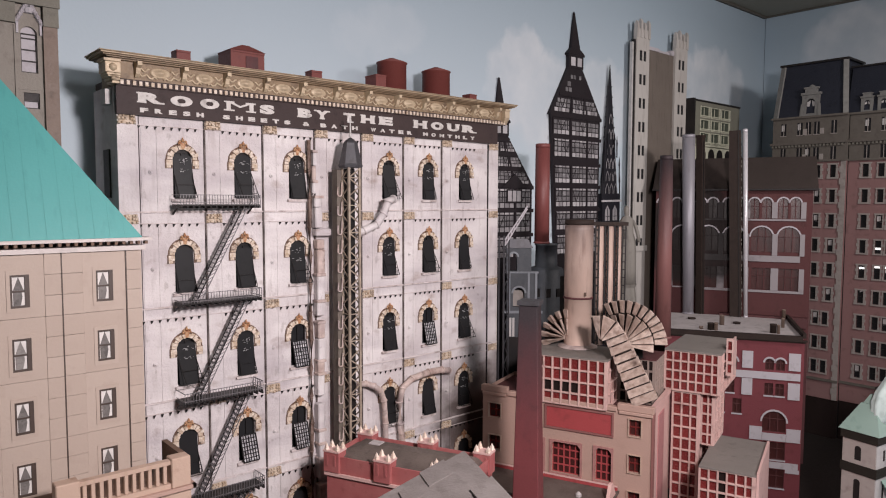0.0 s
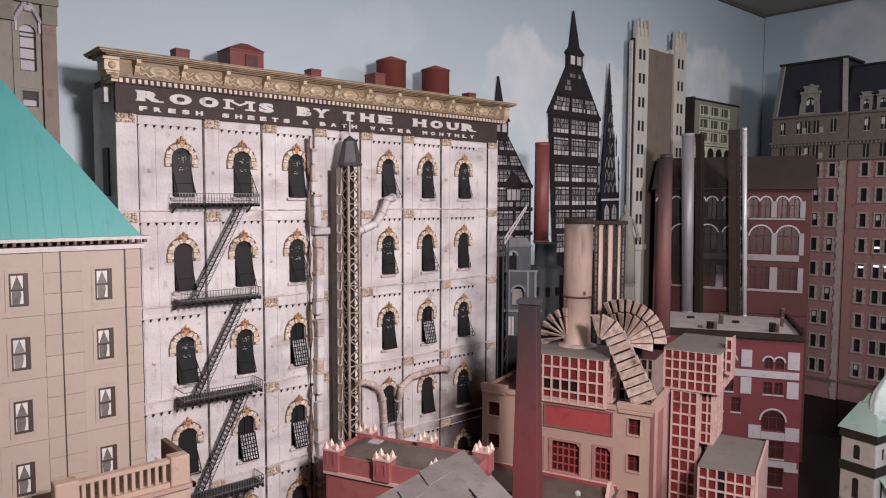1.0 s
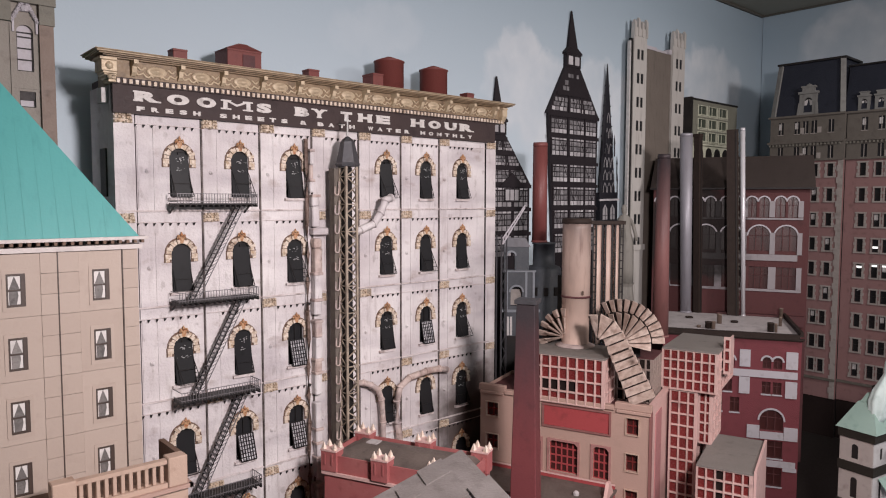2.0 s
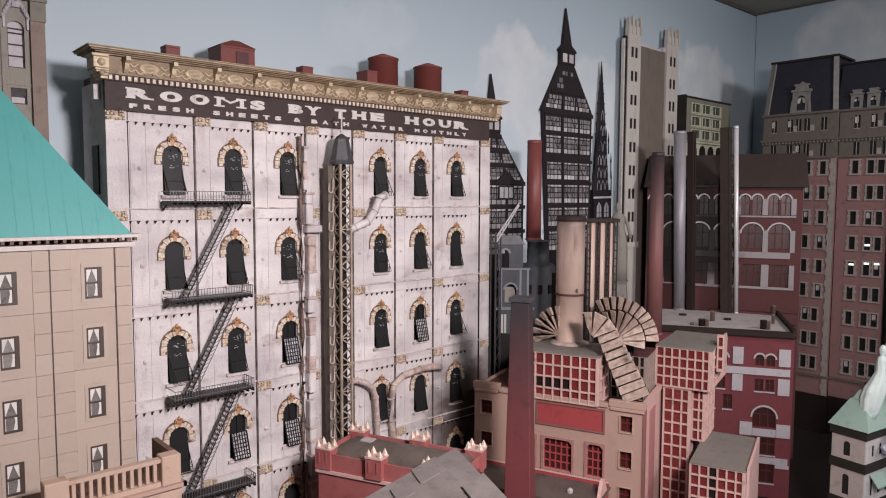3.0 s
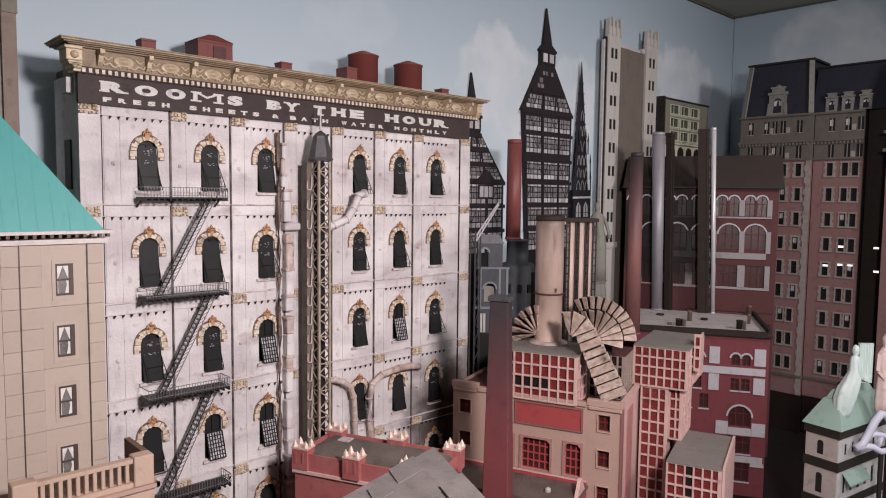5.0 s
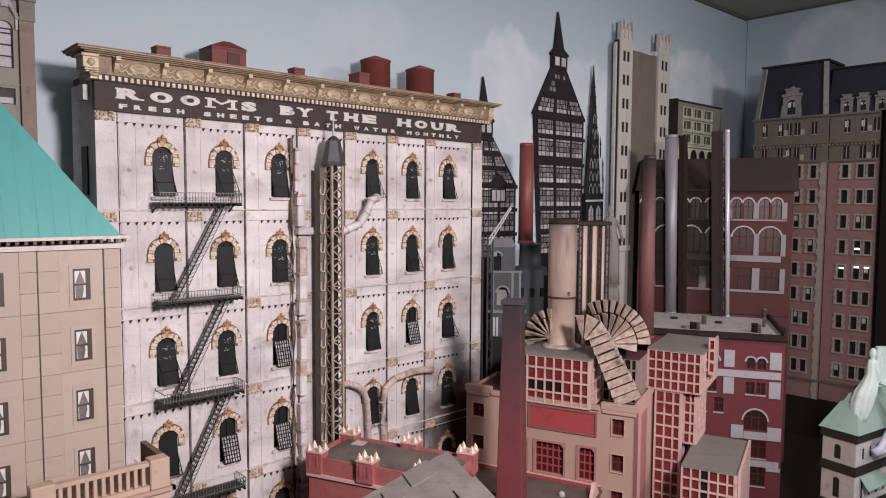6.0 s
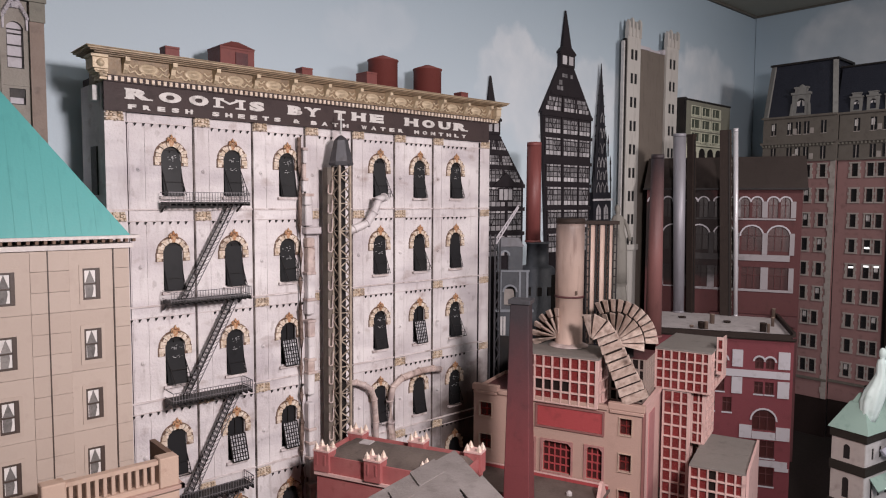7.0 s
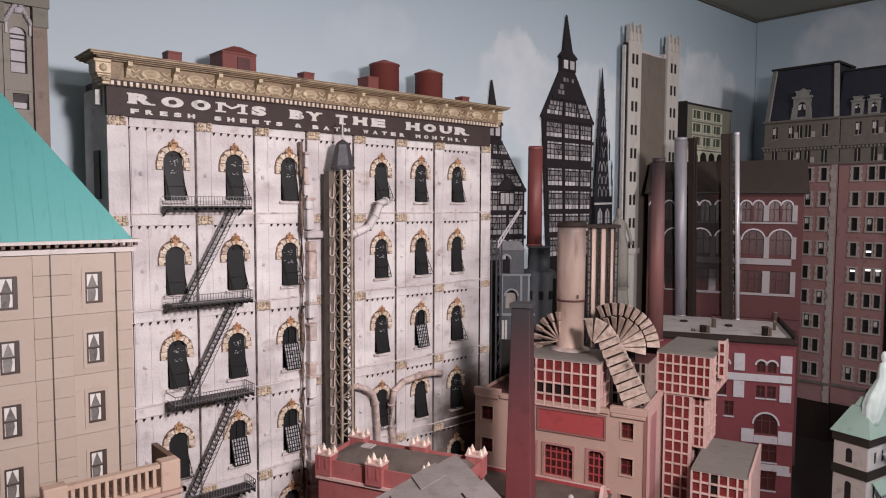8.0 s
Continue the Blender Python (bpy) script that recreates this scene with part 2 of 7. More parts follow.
DEEPRED = paint("deep_red_glass", (0.21, 0.034, 0.033), 0.25, (0.12, 0.022, 0.022), (0.06, 0.011, 0.011), bump=0.05, piece=0.6)
PINNACLE = paint("cream_pinnacle", (0.78, 0.68, 0.6), 0.6, (0.62, 0.44, 0.33), (0.3, 0.16, 0.1), patch=120, wear=0.7)
PINK = paint("pale_pink", (0.66, 0.44, 0.41), 0.6, (0.58, 0.36, 0.34), (0.35, 0.2, 0.18))
MULLION = paint("mullion_white", (0.62, 0.42, 0.385), 0.55, (0.5, 0.33, 0.3), (0.25, 0.15, 0.14), soil=0.7, wear=0.6)
ROOFGREY = paint("roof_grey", (0.2, 0.18, 0.165), 0.7, (0.26, 0.24, 0.22), (0.1, 0.085, 0.08), patch=16, bump=0.25)
SLABGREY = paint("slab_grey", (0.235, 0.212, 0.205), 0.6, (0.15, 0.13, 0.124), (0.09, 0.07, 0.066), patch=24, bump=0.3, wear=0.75, soil=0.7, piece=0.6)
SLATE = paint("slate_grey", (0.15, 0.12, 0.105), 0.65, (0.085, 0.066, 0.058), (0.05, 0.035, 0.032), patch=26, bump=0.35, wear=0.9, soil=0.7, piece=0.5)
MAROON = paint("soot_maroon", (0.08, 0.024, 0.026), 0.65, (0.11, 0.033, 0.035), (0.03, 0.015, 0.016), bump=0.1)
BRICK = paint("brick_red", (0.185, 0.04, 0.05), 0.75, (0.145, 0.033, 0.042), (0.08, 0.025, 0.022), bump=0.4, grain=420)
BRICKPINK = paint("brick_rose", (0.25, 0.142, 0.138), 0.75, (0.225, 0.115, 0.11), (0.1, 0.052, 0.05), bump=0.4, grain=420)
LIMESTONE = paint("limestone_trim", (0.5, 0.475, 0.51), 0.7, (0.4, 0.375, 0.4), (0.18, 0.14, 0.13))
MANSARD = paint("mansard_slate", (0.022, 0.025, 0.036), 0.5, (0.034, 0.037, 0.05), (0.012, 0.012, 0.018), bump=0.4)
TIMBER = paint("dark_timber", (0.02, 0.016, 0.019), 0.6, (0.03, 0.025, 0.028), (0.01, 0.008, 0.01))
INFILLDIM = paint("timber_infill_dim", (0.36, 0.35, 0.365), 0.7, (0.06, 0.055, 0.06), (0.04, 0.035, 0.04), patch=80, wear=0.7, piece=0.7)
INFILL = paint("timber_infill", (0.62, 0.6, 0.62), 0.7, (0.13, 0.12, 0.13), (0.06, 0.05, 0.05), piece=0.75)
GOTHIC = paint("gothic_black", (0.014, 0.014, 0.019), 0.6, (0.03, 0.03, 0.036), (0.012, 0.011, 0.014))
BONE = paint("bone_white", (0.56, 0.545, 0.54), 0.6, (0.4, 0.38, 0.37), patch=60, wear=0.5)
PIPERED = paint("pipe_red", (0.2, 0.06, 0.056), 0.5, (0.17, 0.05, 0.047), (0.1, 0.025, 0.025), streak=True)
CHROME = paint("dull_chrome", (0.36, 0.35, 0.39), 0.5, (0.26, 0.25, 0.28), (0.16, 0.14, 0.14), metal=0.3, streak=True, bump=0.04)
POLISHED = paint("polished_steel", (0.72, 0.71, 0.74), 0.35, (0.6, 0.58, 0.62), (0.3, 0.27, 0.27), metal=0.25, streak=True, bump=0.03)
TANK = paint("tank_cream", (0.63, 0.475, 0.405), 0.5, (0.54, 0.38, 0.31), (0.22, 0.12, 0.09), streak=True, soil=0.6)
BLUEGREY = paint("blue_grey_stone", (0.052, 0.06, 0.072), 0.6, (0.08, 0.088, 0.1), (0.022, 0.022, 0.025), patch=50, wear=0.6, bump=0.2)
VERDIGRIS = paint("verdigris_roof", (0.28, 0.4, 0.35), 0.6, (0.34, 0.46, 0.41), (0.14, 0.23, 0.19))
PALEGREEN = paint("pale_green_white", (0.64, 0.75, 0.73), 0.5, (0.5, 0.64, 0.58), (0.3, 0.42, 0.38))
FIGURE = paint("figure_pinkish_white", (0.72, 0.56, 0.53), 0.55, (0.5, 0.34, 0.31), (0.2, 0.1, 0.08), patch=60, soil=0.7)
LILAC = paint("lilac_white", (0.62, 0.63, 0.74), 0.5)
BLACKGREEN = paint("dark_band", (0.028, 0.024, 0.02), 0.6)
CURTAIN = paint("curtain_white", (0.7, 0.67, 0.65), 0.8)
CEIL = paint("ceiling_olive", (0.3, 0.29, 0.24), 0.85, patch=3, wear=0.15, soil=0.1)
TRIM = paint("ceiling_trim", (0.1, 0.095, 0.08), 0.7)
BASE = paint("display_base", (0.018, 0.014, 0.013), 0.85)
PLAINWALL = paint("plain_wall", (0.4, 0.4, 0.42), 0.85, wear=0.1, soil=0.1)
CONCRETE = paint("roof_concrete", (0.5, 0.46, 0.46), 0.8, (0.26, 0.235, 0.235), (0.12, 0.1, 0.1), patch=20, bump=0.3)
BLOCKSTONE = paint("carved_stone", (0.62, 0.53, 0.44), 0.7, (0.38, 0.27, 0.17), (0.1, 0.065, 0.045), patch=130, bump=0.6, wear=0.9, soil=0.95)
ROOFBROWN = paint("roof_brown", (0.042, 0.033, 0.03), 0.7, (0.058, 0.045, 0.041), (0.03, 0.024, 0.022))
DARKPANE = paint("maroon_pane", (0.058, 0.015, 0.014), 0.35, (0.06, 0.016, 0.016), (0.03, 0.01, 0.01), bump=0.05)
OFFICEPANE = paint("office_green_pane", (0.06, 0.072, 0.055), 0.35, (0.045, 0.055, 0.042), (0.03, 0.035, 0.03), bump=0.05)
TRIMSTONE = paint("dull_limestone", (0.33, 0.3, 0.28), 0.7, (0.25, 0.225, 0.21), (0.1, 0.08, 0.07), patch=50, wear=0.6)
MANSTONE = paint("brown_stone", (0.125, 0.112, 0.097), 0.75, (0.1, 0.087, 0.074), (0.055, 0.045, 0.038), patch=40, wear=0.6, bump=0.3)
HIPSTONE = paint("grey_hip_stone", (0.2, 0.2, 0.19), 0.7, (0.15, 0.15, 0.145), (0.07, 0.065, 0.06), patch=50, wear=0.6)
TWINBROWN = paint("brown_recess", (0.16, 0.135, 0.115), 0.75, (0.12, 0.1, 0.085), (0.06, 0.048, 0.04), bump=0.3, streak=True)
SHAFT = paint("pale_shaft", (0.5, 0.48, 0.455), 0.7, (0.42, 0.4, 0.375), (0.2, 0.17, 0.15), streak=True)
FRIEZE = paint("frieze_gold", (0.27, 0.195, 0.12), 0.55, (0.17, 0.115, 0.07), (0.05, 0.03, 0.022), patch=60, wear=0.7, bump=0.35, soil=0.8)
PIPEGRIME = paint("grimy_pipe", (0.62, 0.51, 0.47), 0.65, (0.34, 0.24, 0.21), (0.08, 0.045, 0.036), patch=60, wear=0.8, soil=0.95)
grime(PIPEGRIME)
# Shade over the arcade's left part is painted into its materials.
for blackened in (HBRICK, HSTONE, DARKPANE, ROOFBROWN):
    dark_patch(blackened, (2.19, 1.373, 1.42), 0.2, 0.285, (0.011, 0.0075, 0.007))
FLECK = paint("glass_fleck", (0.42, 0.42, 0.43), 0.4, (0.2, 0.2, 0.2), patch=200)
STEEL2 = paint("cloudy_pane", (0.62, 0.61, 0.64), 0.3, (0.1, 0.1, 0.11), (0.03, 0.03, 0.035), patch=130, wear=1.0, soil=1.0)
# Glowing white that stands for reflections on window glass.
GLINT = bpy.data.materials.new("lit_window")
GLINT.use_nodes = True
GLINT.node_tree.nodes["Principled BSDF"].inputs["Emission Color"].default_value = (1.0, 0.97, 0.95, 1)
GLINT.node_tree.nodes["Principled BSDF"].inputs["Emission Strength"].default_value = 1.1
STATUE = paint("statue_grey", (0.2, 0.19, 0.17), 0.7, (0.15, 0.14, 0.125), (0.08, 0.07, 0.065))


for dull in (DARK, BASE, TIMBER, GOTHIC, IRON, DARKBROWN, ROOFBROWN, MANSARD, VOID, SIGN, BLACKGREEN):
    dull.node_tree.nodes["Principled BSDF"].inputs["Specular IOR Level"].default_value = 0.2


def sooted_paint(m, low, high):
    """Soot that thickens towards the mouth of a chimney."""
    nodes, links = m.node_tree.nodes, m.node_tree.links
    shader = nodes["Principled BSDF"]
    clean = shader.inputs["Base Color"].links[0].from_socket
    where = nodes.new("ShaderNodeNewGeometry").outputs["Position"]
    split = nodes.new("ShaderNodeSeparateXYZ")
    links.new(where, split.inputs[0])
    wisps = noise_of(nodes, links, where, 18.0, 5.0, 0.2, 0.8, (2, 2, 0.6))
    mix = nodes.new("ShaderNodeMath")
    mix.operation = "MULTIPLY_ADD"
    links.new(wisps, mix.inputs[0])
    mix.inputs[1].default_value = 0.08
    links.new(split.outputs[2], mix.inputs[2])
    r = nodes.new("ShaderNodeMapRange")
    r.inputs[1].default_value, r.inputs[2].default_value = low, high
    links.new(mix.outputs[0], r.inputs[0])
    links.new(ramp_mix(nodes, links, r.outputs[0], clean, (0.03, 0.022, 0.026)), shader.inputs["Base Color"])
    return m


SOOTED = sooted_paint(paint("sooted_maroon", (0.16, 0.038, 0.042), 0.65, (0.2, 0.05, 0.055), (0.06, 0.02, 0.022), bump=0.07), 1.05, 1.33)
PIPESOOT = sooted_paint(paint("sooted_rose", (0.2, 0.088, 0.082), 0.6, (0.22, 0.085, 0.085), (0.07, 0.035, 0.03), streak=True), 1.42, 1.68)
TANKSOOT = sooted_paint(TANK.copy(), 1.36, 1.58)


# ---- mesh helpers ----
def box(bm, x0, y0, z0, x1, y1, z1, m=None):
    vs = [bm.verts.new((m @ Vector(p)) if m else p) for p in
          ((x0, y0, z0), (x1, y0, z0), (x1, y1, z0), (x0, y1, z0), (x0, y0, z1), (x1, y0, z1), (x1, y1, z1), (x0, y1, z1))]
    for f in ((0, 3, 2, 1), (4, 5, 6, 7), (0, 1, 5, 4), (1, 2, 6, 5), (2, 3, 7, 6), (3, 0, 4, 7)):
        bm.faces.new([vs[i] for i in f])
    return bm


def boxes(*rows):
    bm = bmesh.new()
    for r in rows:
        box(bm, *r)
    return bm


def bevelled(bm, width=0.0008):
    bmesh.ops.bevel(bm, geom=bm.edges[:], offset=width, segments=1, affect="EDGES")
    return bm


def frustum(bm, x0, y0, x1, y1, z0, tx0, ty0, tx1, ty1, z1):
    """A block whose top is another rectangle than its foot."""
    vs = [bm.verts.new(p) for p in ((x0, y0, z0), (x1, y0, z0), (x1, y1, z0), (x0, y1, z0), (tx0, ty0, z1), (tx1, ty0, z1), (tx1, ty1, z1), (tx0, ty1, z1))]
    for f in ((0, 3, 2, 1), (4, 5, 6, 7), (0, 1, 5, 4), (1, 2, 6, 5), (2, 3, 7, 6), (3, 0, 4, 7)):
        bm.faces.new([vs[i] for i in f])
    return bm


def lathe(bm, profile, seg=24, at=(0, 0), turn=0.0):
    """A turned body from (radius, z) rows."""
    rings = []
    for r, z in profile:
        rings.append([bm.verts.new((at[0] + r * math.cos(turn + 2 * math.pi * i / seg), at[1] + r * math.sin(turn + 2 * math.pi * i / seg), z)) for i in range(seg)])
    for a, b in zip(rings, rings[1:]):
        for i in range(seg):
            f = bm.faces.new((a[i], a[(i + 1) % seg], b[(i + 1) % seg], b[i]))
            f.smooth = seg > 10
    bm.faces.new(rings[-1])
    bm.faces.new(rings[0][::-1])
    return bm


def beam(bm, a, b, w, d=None):
    """A square bar from a to b."""
    a, b = Vector(a), Vector(b)
    m = Matrix.Translation(a) @ (b - a).to_track_quat("Z", "Y").to_matrix().to_4x4()
    d = d or w
    return box(bm, -w / 2, -d / 2, 0, w / 2, d / 2, (b - a).length, m)


def tube(bm, points, r, seg=8):
    """A round pipe along points."""
    pts = [Vector(p) for p in points]
    rings = []
    for i, p in enumerate(pts):
        ahead = (pts[min(i + 1, len(pts) - 1)] - pts[max(i - 1, 0)]).normalized()
        m = ahead.to_track_quat("Z", "Y").to_matrix()
        rings.append([bm.verts.new(p + m @ Vector((r * math.cos(2 * math.pi * k / seg), r * math.sin(2 * math.pi * k / seg), 0))) for k in range(seg)])
    for a, b in zip(rings, rings[1:]):
        for k in range(seg):
            bm.faces.new((a[k], a[(k + 1) % seg], b[(k + 1) % seg], b[k])).smooth = True
    bm.faces.new(rings[-1])
    bm.faces.new(rings[0][::-1])
    return bm


def arc(cx, cz, r, a0, a1, n=8):
    return [(cx + r * math.cos(radians(a0 + (a1 - a0) * i / n)), cz + r * math.sin(radians(a0 + (a1 - a0) * i / n))) for i in range(n + 1)]


def plate(bm, outline, y0, y1):
    """A flat body with an outline in x and z, from y0 to y1."""
    a = [bm.verts.new((x, y0, z)) for x, z in outline]
    b = [bm.verts.new((x, y1, z)) for x, z in outline]
    bm.faces.new(a)
    bm.faces.new(b[::-1])
    for i in range(len(a)):
        j = (i + 1) % len(a)
        bm.faces.new((a[j], a[i], b[i], b[j]))
    return bm


def wall_sheet(bm, x0, x1, z0, z1, t, holes=(), y=0.0):
    """A wall of thickness t whose openings go through it. holes: (x0, x1, z0, z1, arched)."""
    xs = sorted({x0, x1, *(h[0] for h in holes), *(h[1] for h in holes)})
    zs = sorted({z0, z1, *(h[2] for h in holes), *(h[3] for h in holes)})
    for a, b in zip(xs, xs[1:]):
        for c, d in zip(zs, zs[1:]):
            mx, mz = (a + b) / 2, (c + d) / 2
            if any(h[0] < mx < h[1] and h[2] < mz < h[3] for h in holes):
                continue
            for yy, order in ((y, 1), (y + t, -1)):
                bm.faces.new([bm.verts.new(p) for p in ((a, yy, c), (b, yy, c), (b, yy, d), (a, yy, d))[::order]])
    for h in [(x0, x1, z0, z1, None), *holes]:
        a, b, c, d = h[:4]
        loop = [(a, c), (b, c), (b, d), (a, d)]
        for i in range(4):
            p, q = loop[i], loop[(i + 1) % 4]
            bm.faces.new([bm.verts.new(v) for v in ((p[0], y, p[1]), (p[0], y + t, p[1]), (q[0], y + t, q[1]), (q[0], y, q[1]))])
        if h[4]:
            r = (b - a) / 2
            rise = min(r, d - c)
            for side in (a, b):
                pts = [(a + r + (side - a - r) * math.cos(k * math.pi / 12), d - rise + rise * math.sin(k * math.pi / 12)) for k in range(7)]
                plate(bm, [(side, d), *pts], y, y + t)
    bmesh.ops.recalc_face_normals(bm, faces=bm.faces[:])
    return bm


def finish(name, bm, material):
    data = bpy.data.meshes.new(name)
    bmesh.ops.recalc_face_normals(bm, faces=bm.faces[:])
    bm.to_mesh(data)
    bm.free()
    data.materials.append(material)
    return data


JOINED = ("glass_fleck", "white_window", "arch_trim", "surround", "keystone", "hip_rib", "side_wall", "arch_surround", "arch_backing", "guard", "tracery", "crocket", "gothic_gable", "crown", "crown_lip", "end_console", "railing", "stair", "lattice", "ladder", "timber_frame", "mast", "jib")


def part(name, bm, material, parent, label="", at=None):
    """One mesh object under a thing or a part; bm may be mesh data that is shared."""
    data = bm if isinstance(bm, bpy.types.Mesh) else finish(name, bm, material)
    ob = new(name, data)
    ob.parent = parent
    if at is not None:
        ob.matrix_local = at
    if name in JOINED:
        tagged(ob, kind="stuff")
    return tagged(ob, label) if label else ob


def thing(name, m, label, category, group=""):
    ob = new(name)
    ob.empty_display_size = 0.02
    ob.matrix_world = m
    return tagged(ob, label, category, group)


def solid(name, bm, material, m, label, category, group=""):
    ob = new(name, finish(name, bm, material))
    ob.matrix_world = m
    return tagged(ob, label, category, group)


def structure(name, bm, material, label, category):
    return tagged(new(name, finish(name, bm, material)), label, category, kind="structure")


def lettering(text, size, squeeze=1.0, weight=0.0, depth=0.001):
    """Letters as a mesh, standing in x and z, facing -y, centred."""
    curve = bpy.data.curves.new("letters", "FONT")
    curve.body, curve.size, curve.extrude, curve.offset = text, size, depth, weight
    curve.align_x, curve.resolution_u = "CENTER", 3
    ob = new("letters", curve)
    bpy.context.view_layer.update()
    data = bpy.data.meshes.new_from_object(ob.evaluated_get(bpy.context.evaluated_depsgraph_get()))
    bpy.data.objects.remove(ob)
    bpy.data.curves.remove(curve)
    data.transform(Matrix.Diagonal((squeeze, 1, 1, 1)))
    data.transform(pose(0, 0, 0, 90, 0, 0))
    data.materials.clear()
    data.materials.append(LETTER)
    return data


# ---- the room ----
TABLE, CEILING, BACK, SIDE = 0.62, 2.403, 1.6, 3.19
HEART = Vector((-0.156, 0.072, 1.528))


def nearer(k):
    """Shrinks and draws a building together towards the onlooker's place."""
    return Matrix.Translation(HEART) @ Matrix.Scale(k, 4) @ Matrix.Translation(-HEART)


FARTHER, CORNER = nearer(1.0553), nearer(0.92)
CORNERFOOT = 0.541
structure("floor", boxes((-2.6, -2.6, -0.1, SIDE + 0.15, 1.75, 0.0)), PLAINWALL, "plain grey floor of the display room", "floor")
structure("wall_north", boxes((-2.6, BACK, 0, SIDE + 0.15, BACK + 0.12, 2.5)), MURAL, "wall painted as pale blue sky with white clouds", "wall")
east = boxes((SIDE, -2.6, 0, SIDE + 0.12, BACK - 0.003, 2.5))
structure("wall_east", east, MURAL, "side wall painted as grey blue sky with clouds", "wall")
structure("wall_south", boxes((-2.6, -2.72, 0, SIDE, -2.6, 2.5)), PLAINWALL, "plain wall behind the camera", "wall")
structure("wall_west", boxes((-2.72, -2.6, 0, -2.603, BACK, 2.5)), PLAINWALL, "plain wall beside the display", "wall")
structure("ceiling", boxes((-2.6, -2.6, CEILING, SIDE - 0.003, BACK - 0.003, CEILING + 0.08)), CEIL, "dull olive grey ceiling above the display", "ceiling")
structure("trim", boxes((-2.6, BACK - 0.012, CEILING - 0.012, SIDE - 0.014, BACK - 0.001, CEILING - 0.001), (SIDE - 0.012, -2.6, CEILING - 0.008, SIDE - 0.001, BACK - 0.003, CEILING - 0.001)),
          TRIM, "thin dark trim where the wall meets the ceiling", "trim")
tagged(new("ground", finish("ground", boxes((-0.9, 0.45, 0, SIDE - 0.004, BACK - 0.004, TABLE)), BASE)), "dark board on which the model city stands", "display base", kind="structure")

DOWN = Matrix.Translation((0, 0, -TABLE))


def at(x, y, z):
    return Matrix.Translation((x, y, z - TABLE))


# ---- the grand hotel: a low-relief facade in front of the painted sky ----
STOREY, BAY = 0.183, 0.1235
KEY = 1.654
hotel = thing("hotel", pose(0.231, 1.42, TABLE), "tall weathered white hotel facade with gilded cornice and arched windows", "model building")
COLS = [0.118 + BAY * i for i in range(7)]
HW = 0.983
ROWS = 6


SEAM = 0.0435
LEFT = SEAM - BAY


def panel_mesh(window, right=SEAM):
    """One storey of one bay: plaster with an arched opening, raised strips and round bolts."""
    holes = [(-0.0182, 0.0182, -0.119, -0.0255, True)] if window else []
    bm = bmesh.new()
    wall_sheet(bm, LEFT + 0.0014, right - 0.0014, -0.1475, 0.0345, 0.008, holes)
    for x in (LEFT + 0.034, LEFT + 0.0055):
        box(bm, x - 0.0022, -0.0014, -0.1475, x + 0.0022, 0.0, 0.01)
    for x in (LEFT + 0.02,):
        bolt = bmesh.new()
        lathe(bolt, [(0.0044, 0), (0.0044, 0.002), (0.0032, 0.0032), (0.0024, 0.0033), (0.0012, 0.0058)], 8)
        bolt.transform(pose(x, 0, -0.072, 90))
        scrap = bpy.data.meshes.new("bolt")
        bolt.to_mesh(scrap)
        bolt.free()
        bm.from_mesh(scrap)
        bpy.data.meshes.remove(scrap)
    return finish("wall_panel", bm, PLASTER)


part("core", boxes((0.004, 0.009, TABLE, HW - 0.004, 0.14, 1.755)), SIGN, hotel, "dark backing behind the plaster panels", DOWN)
panel_w, panel_b, panel_e = panel_mesh(True), panel_mesh(False), panel_mesh(True, 0.0865)
for r in range(ROWS):
    kz = KEY - STOREY * r
    low = max(kz - 0.1475, TABLE)
    for c in range(7):
        part("wall_panel", panel_b if c == 3 else panel_e if c == 6 else panel_w, None, hotel, at=at(COLS[c], 0, kz))
    for x0, x1 in ((0.0, COLS[0] + LEFT - 0.0014), (COLS[6] + 0.0879, HW)):
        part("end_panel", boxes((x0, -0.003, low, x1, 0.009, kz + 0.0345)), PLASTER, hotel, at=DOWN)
for x0, x1 in ((0.0, 0.004), (HW - 0.004, HW)):
    bm = bmesh.new()
    holes = []
    box(bm, x0, 0.0095, TABLE, x1, 0.14, 1.74)
    part("side_wall", bm, PLASTER, hotel, at=DOWN)
for r in range(ROWS):
    kz = KEY - STOREY * r
    part("side_window", boxes((-0.003, 0.04, kz - 0.12, 0.0005, 0.075, kz - 0.03)), BLACKGREEN, hotel, at=DOWN)
part("side_lamp_panel", boxes((-0.012, 0.02, 1.705, -0.001, 0.05, 1.732)), BONE, hotel, "small white painted tablet on the side wall", DOWN)

# string courses with their row of pointed drops and gilded blocks
drop = bmesh.new()
frustum(drop, -0.0014, -0.0026, -0.0008, 0.0, -0.0056, -0.0022, -0.0034, 0.0024, 0.0, 0.0)
drop = finish("pendant", drop, IRON)
block = bmesh.new()
box(block, -0.0135, -0.0034, -0.0085, 0.0135, 0.0, 0.0085)
block.verts.ensure_lookup_table()
random.seed(21)
for i in range(5):
    for j in range(3):
        x, z, q = -0.0128 + 0.0064 * i + random.uniform(-0.0014, 0.0014), -0.0074 + 0.0074 * j + random.uniform(-0.0014, 0.0014), random.uniform(0.0018, 0.0036)
        frustum(block, x - q, z - q, x + q, z + q, 0.0, x - q * 0.5, z - q * 0.5, x + q * 0.5, z + q * 0.5, random.uniform(0.0018, 0.0056))
    random.random()
block.verts.ensure_lookup_table()
block.faces.ensure_lookup_table()
for v in block.verts[8:]:
    v.co = Vector((v.co.x, -0.0034 - v.co.z, v.co.y))
bmesh.ops.reverse_faces(block, faces=block.faces[6:])
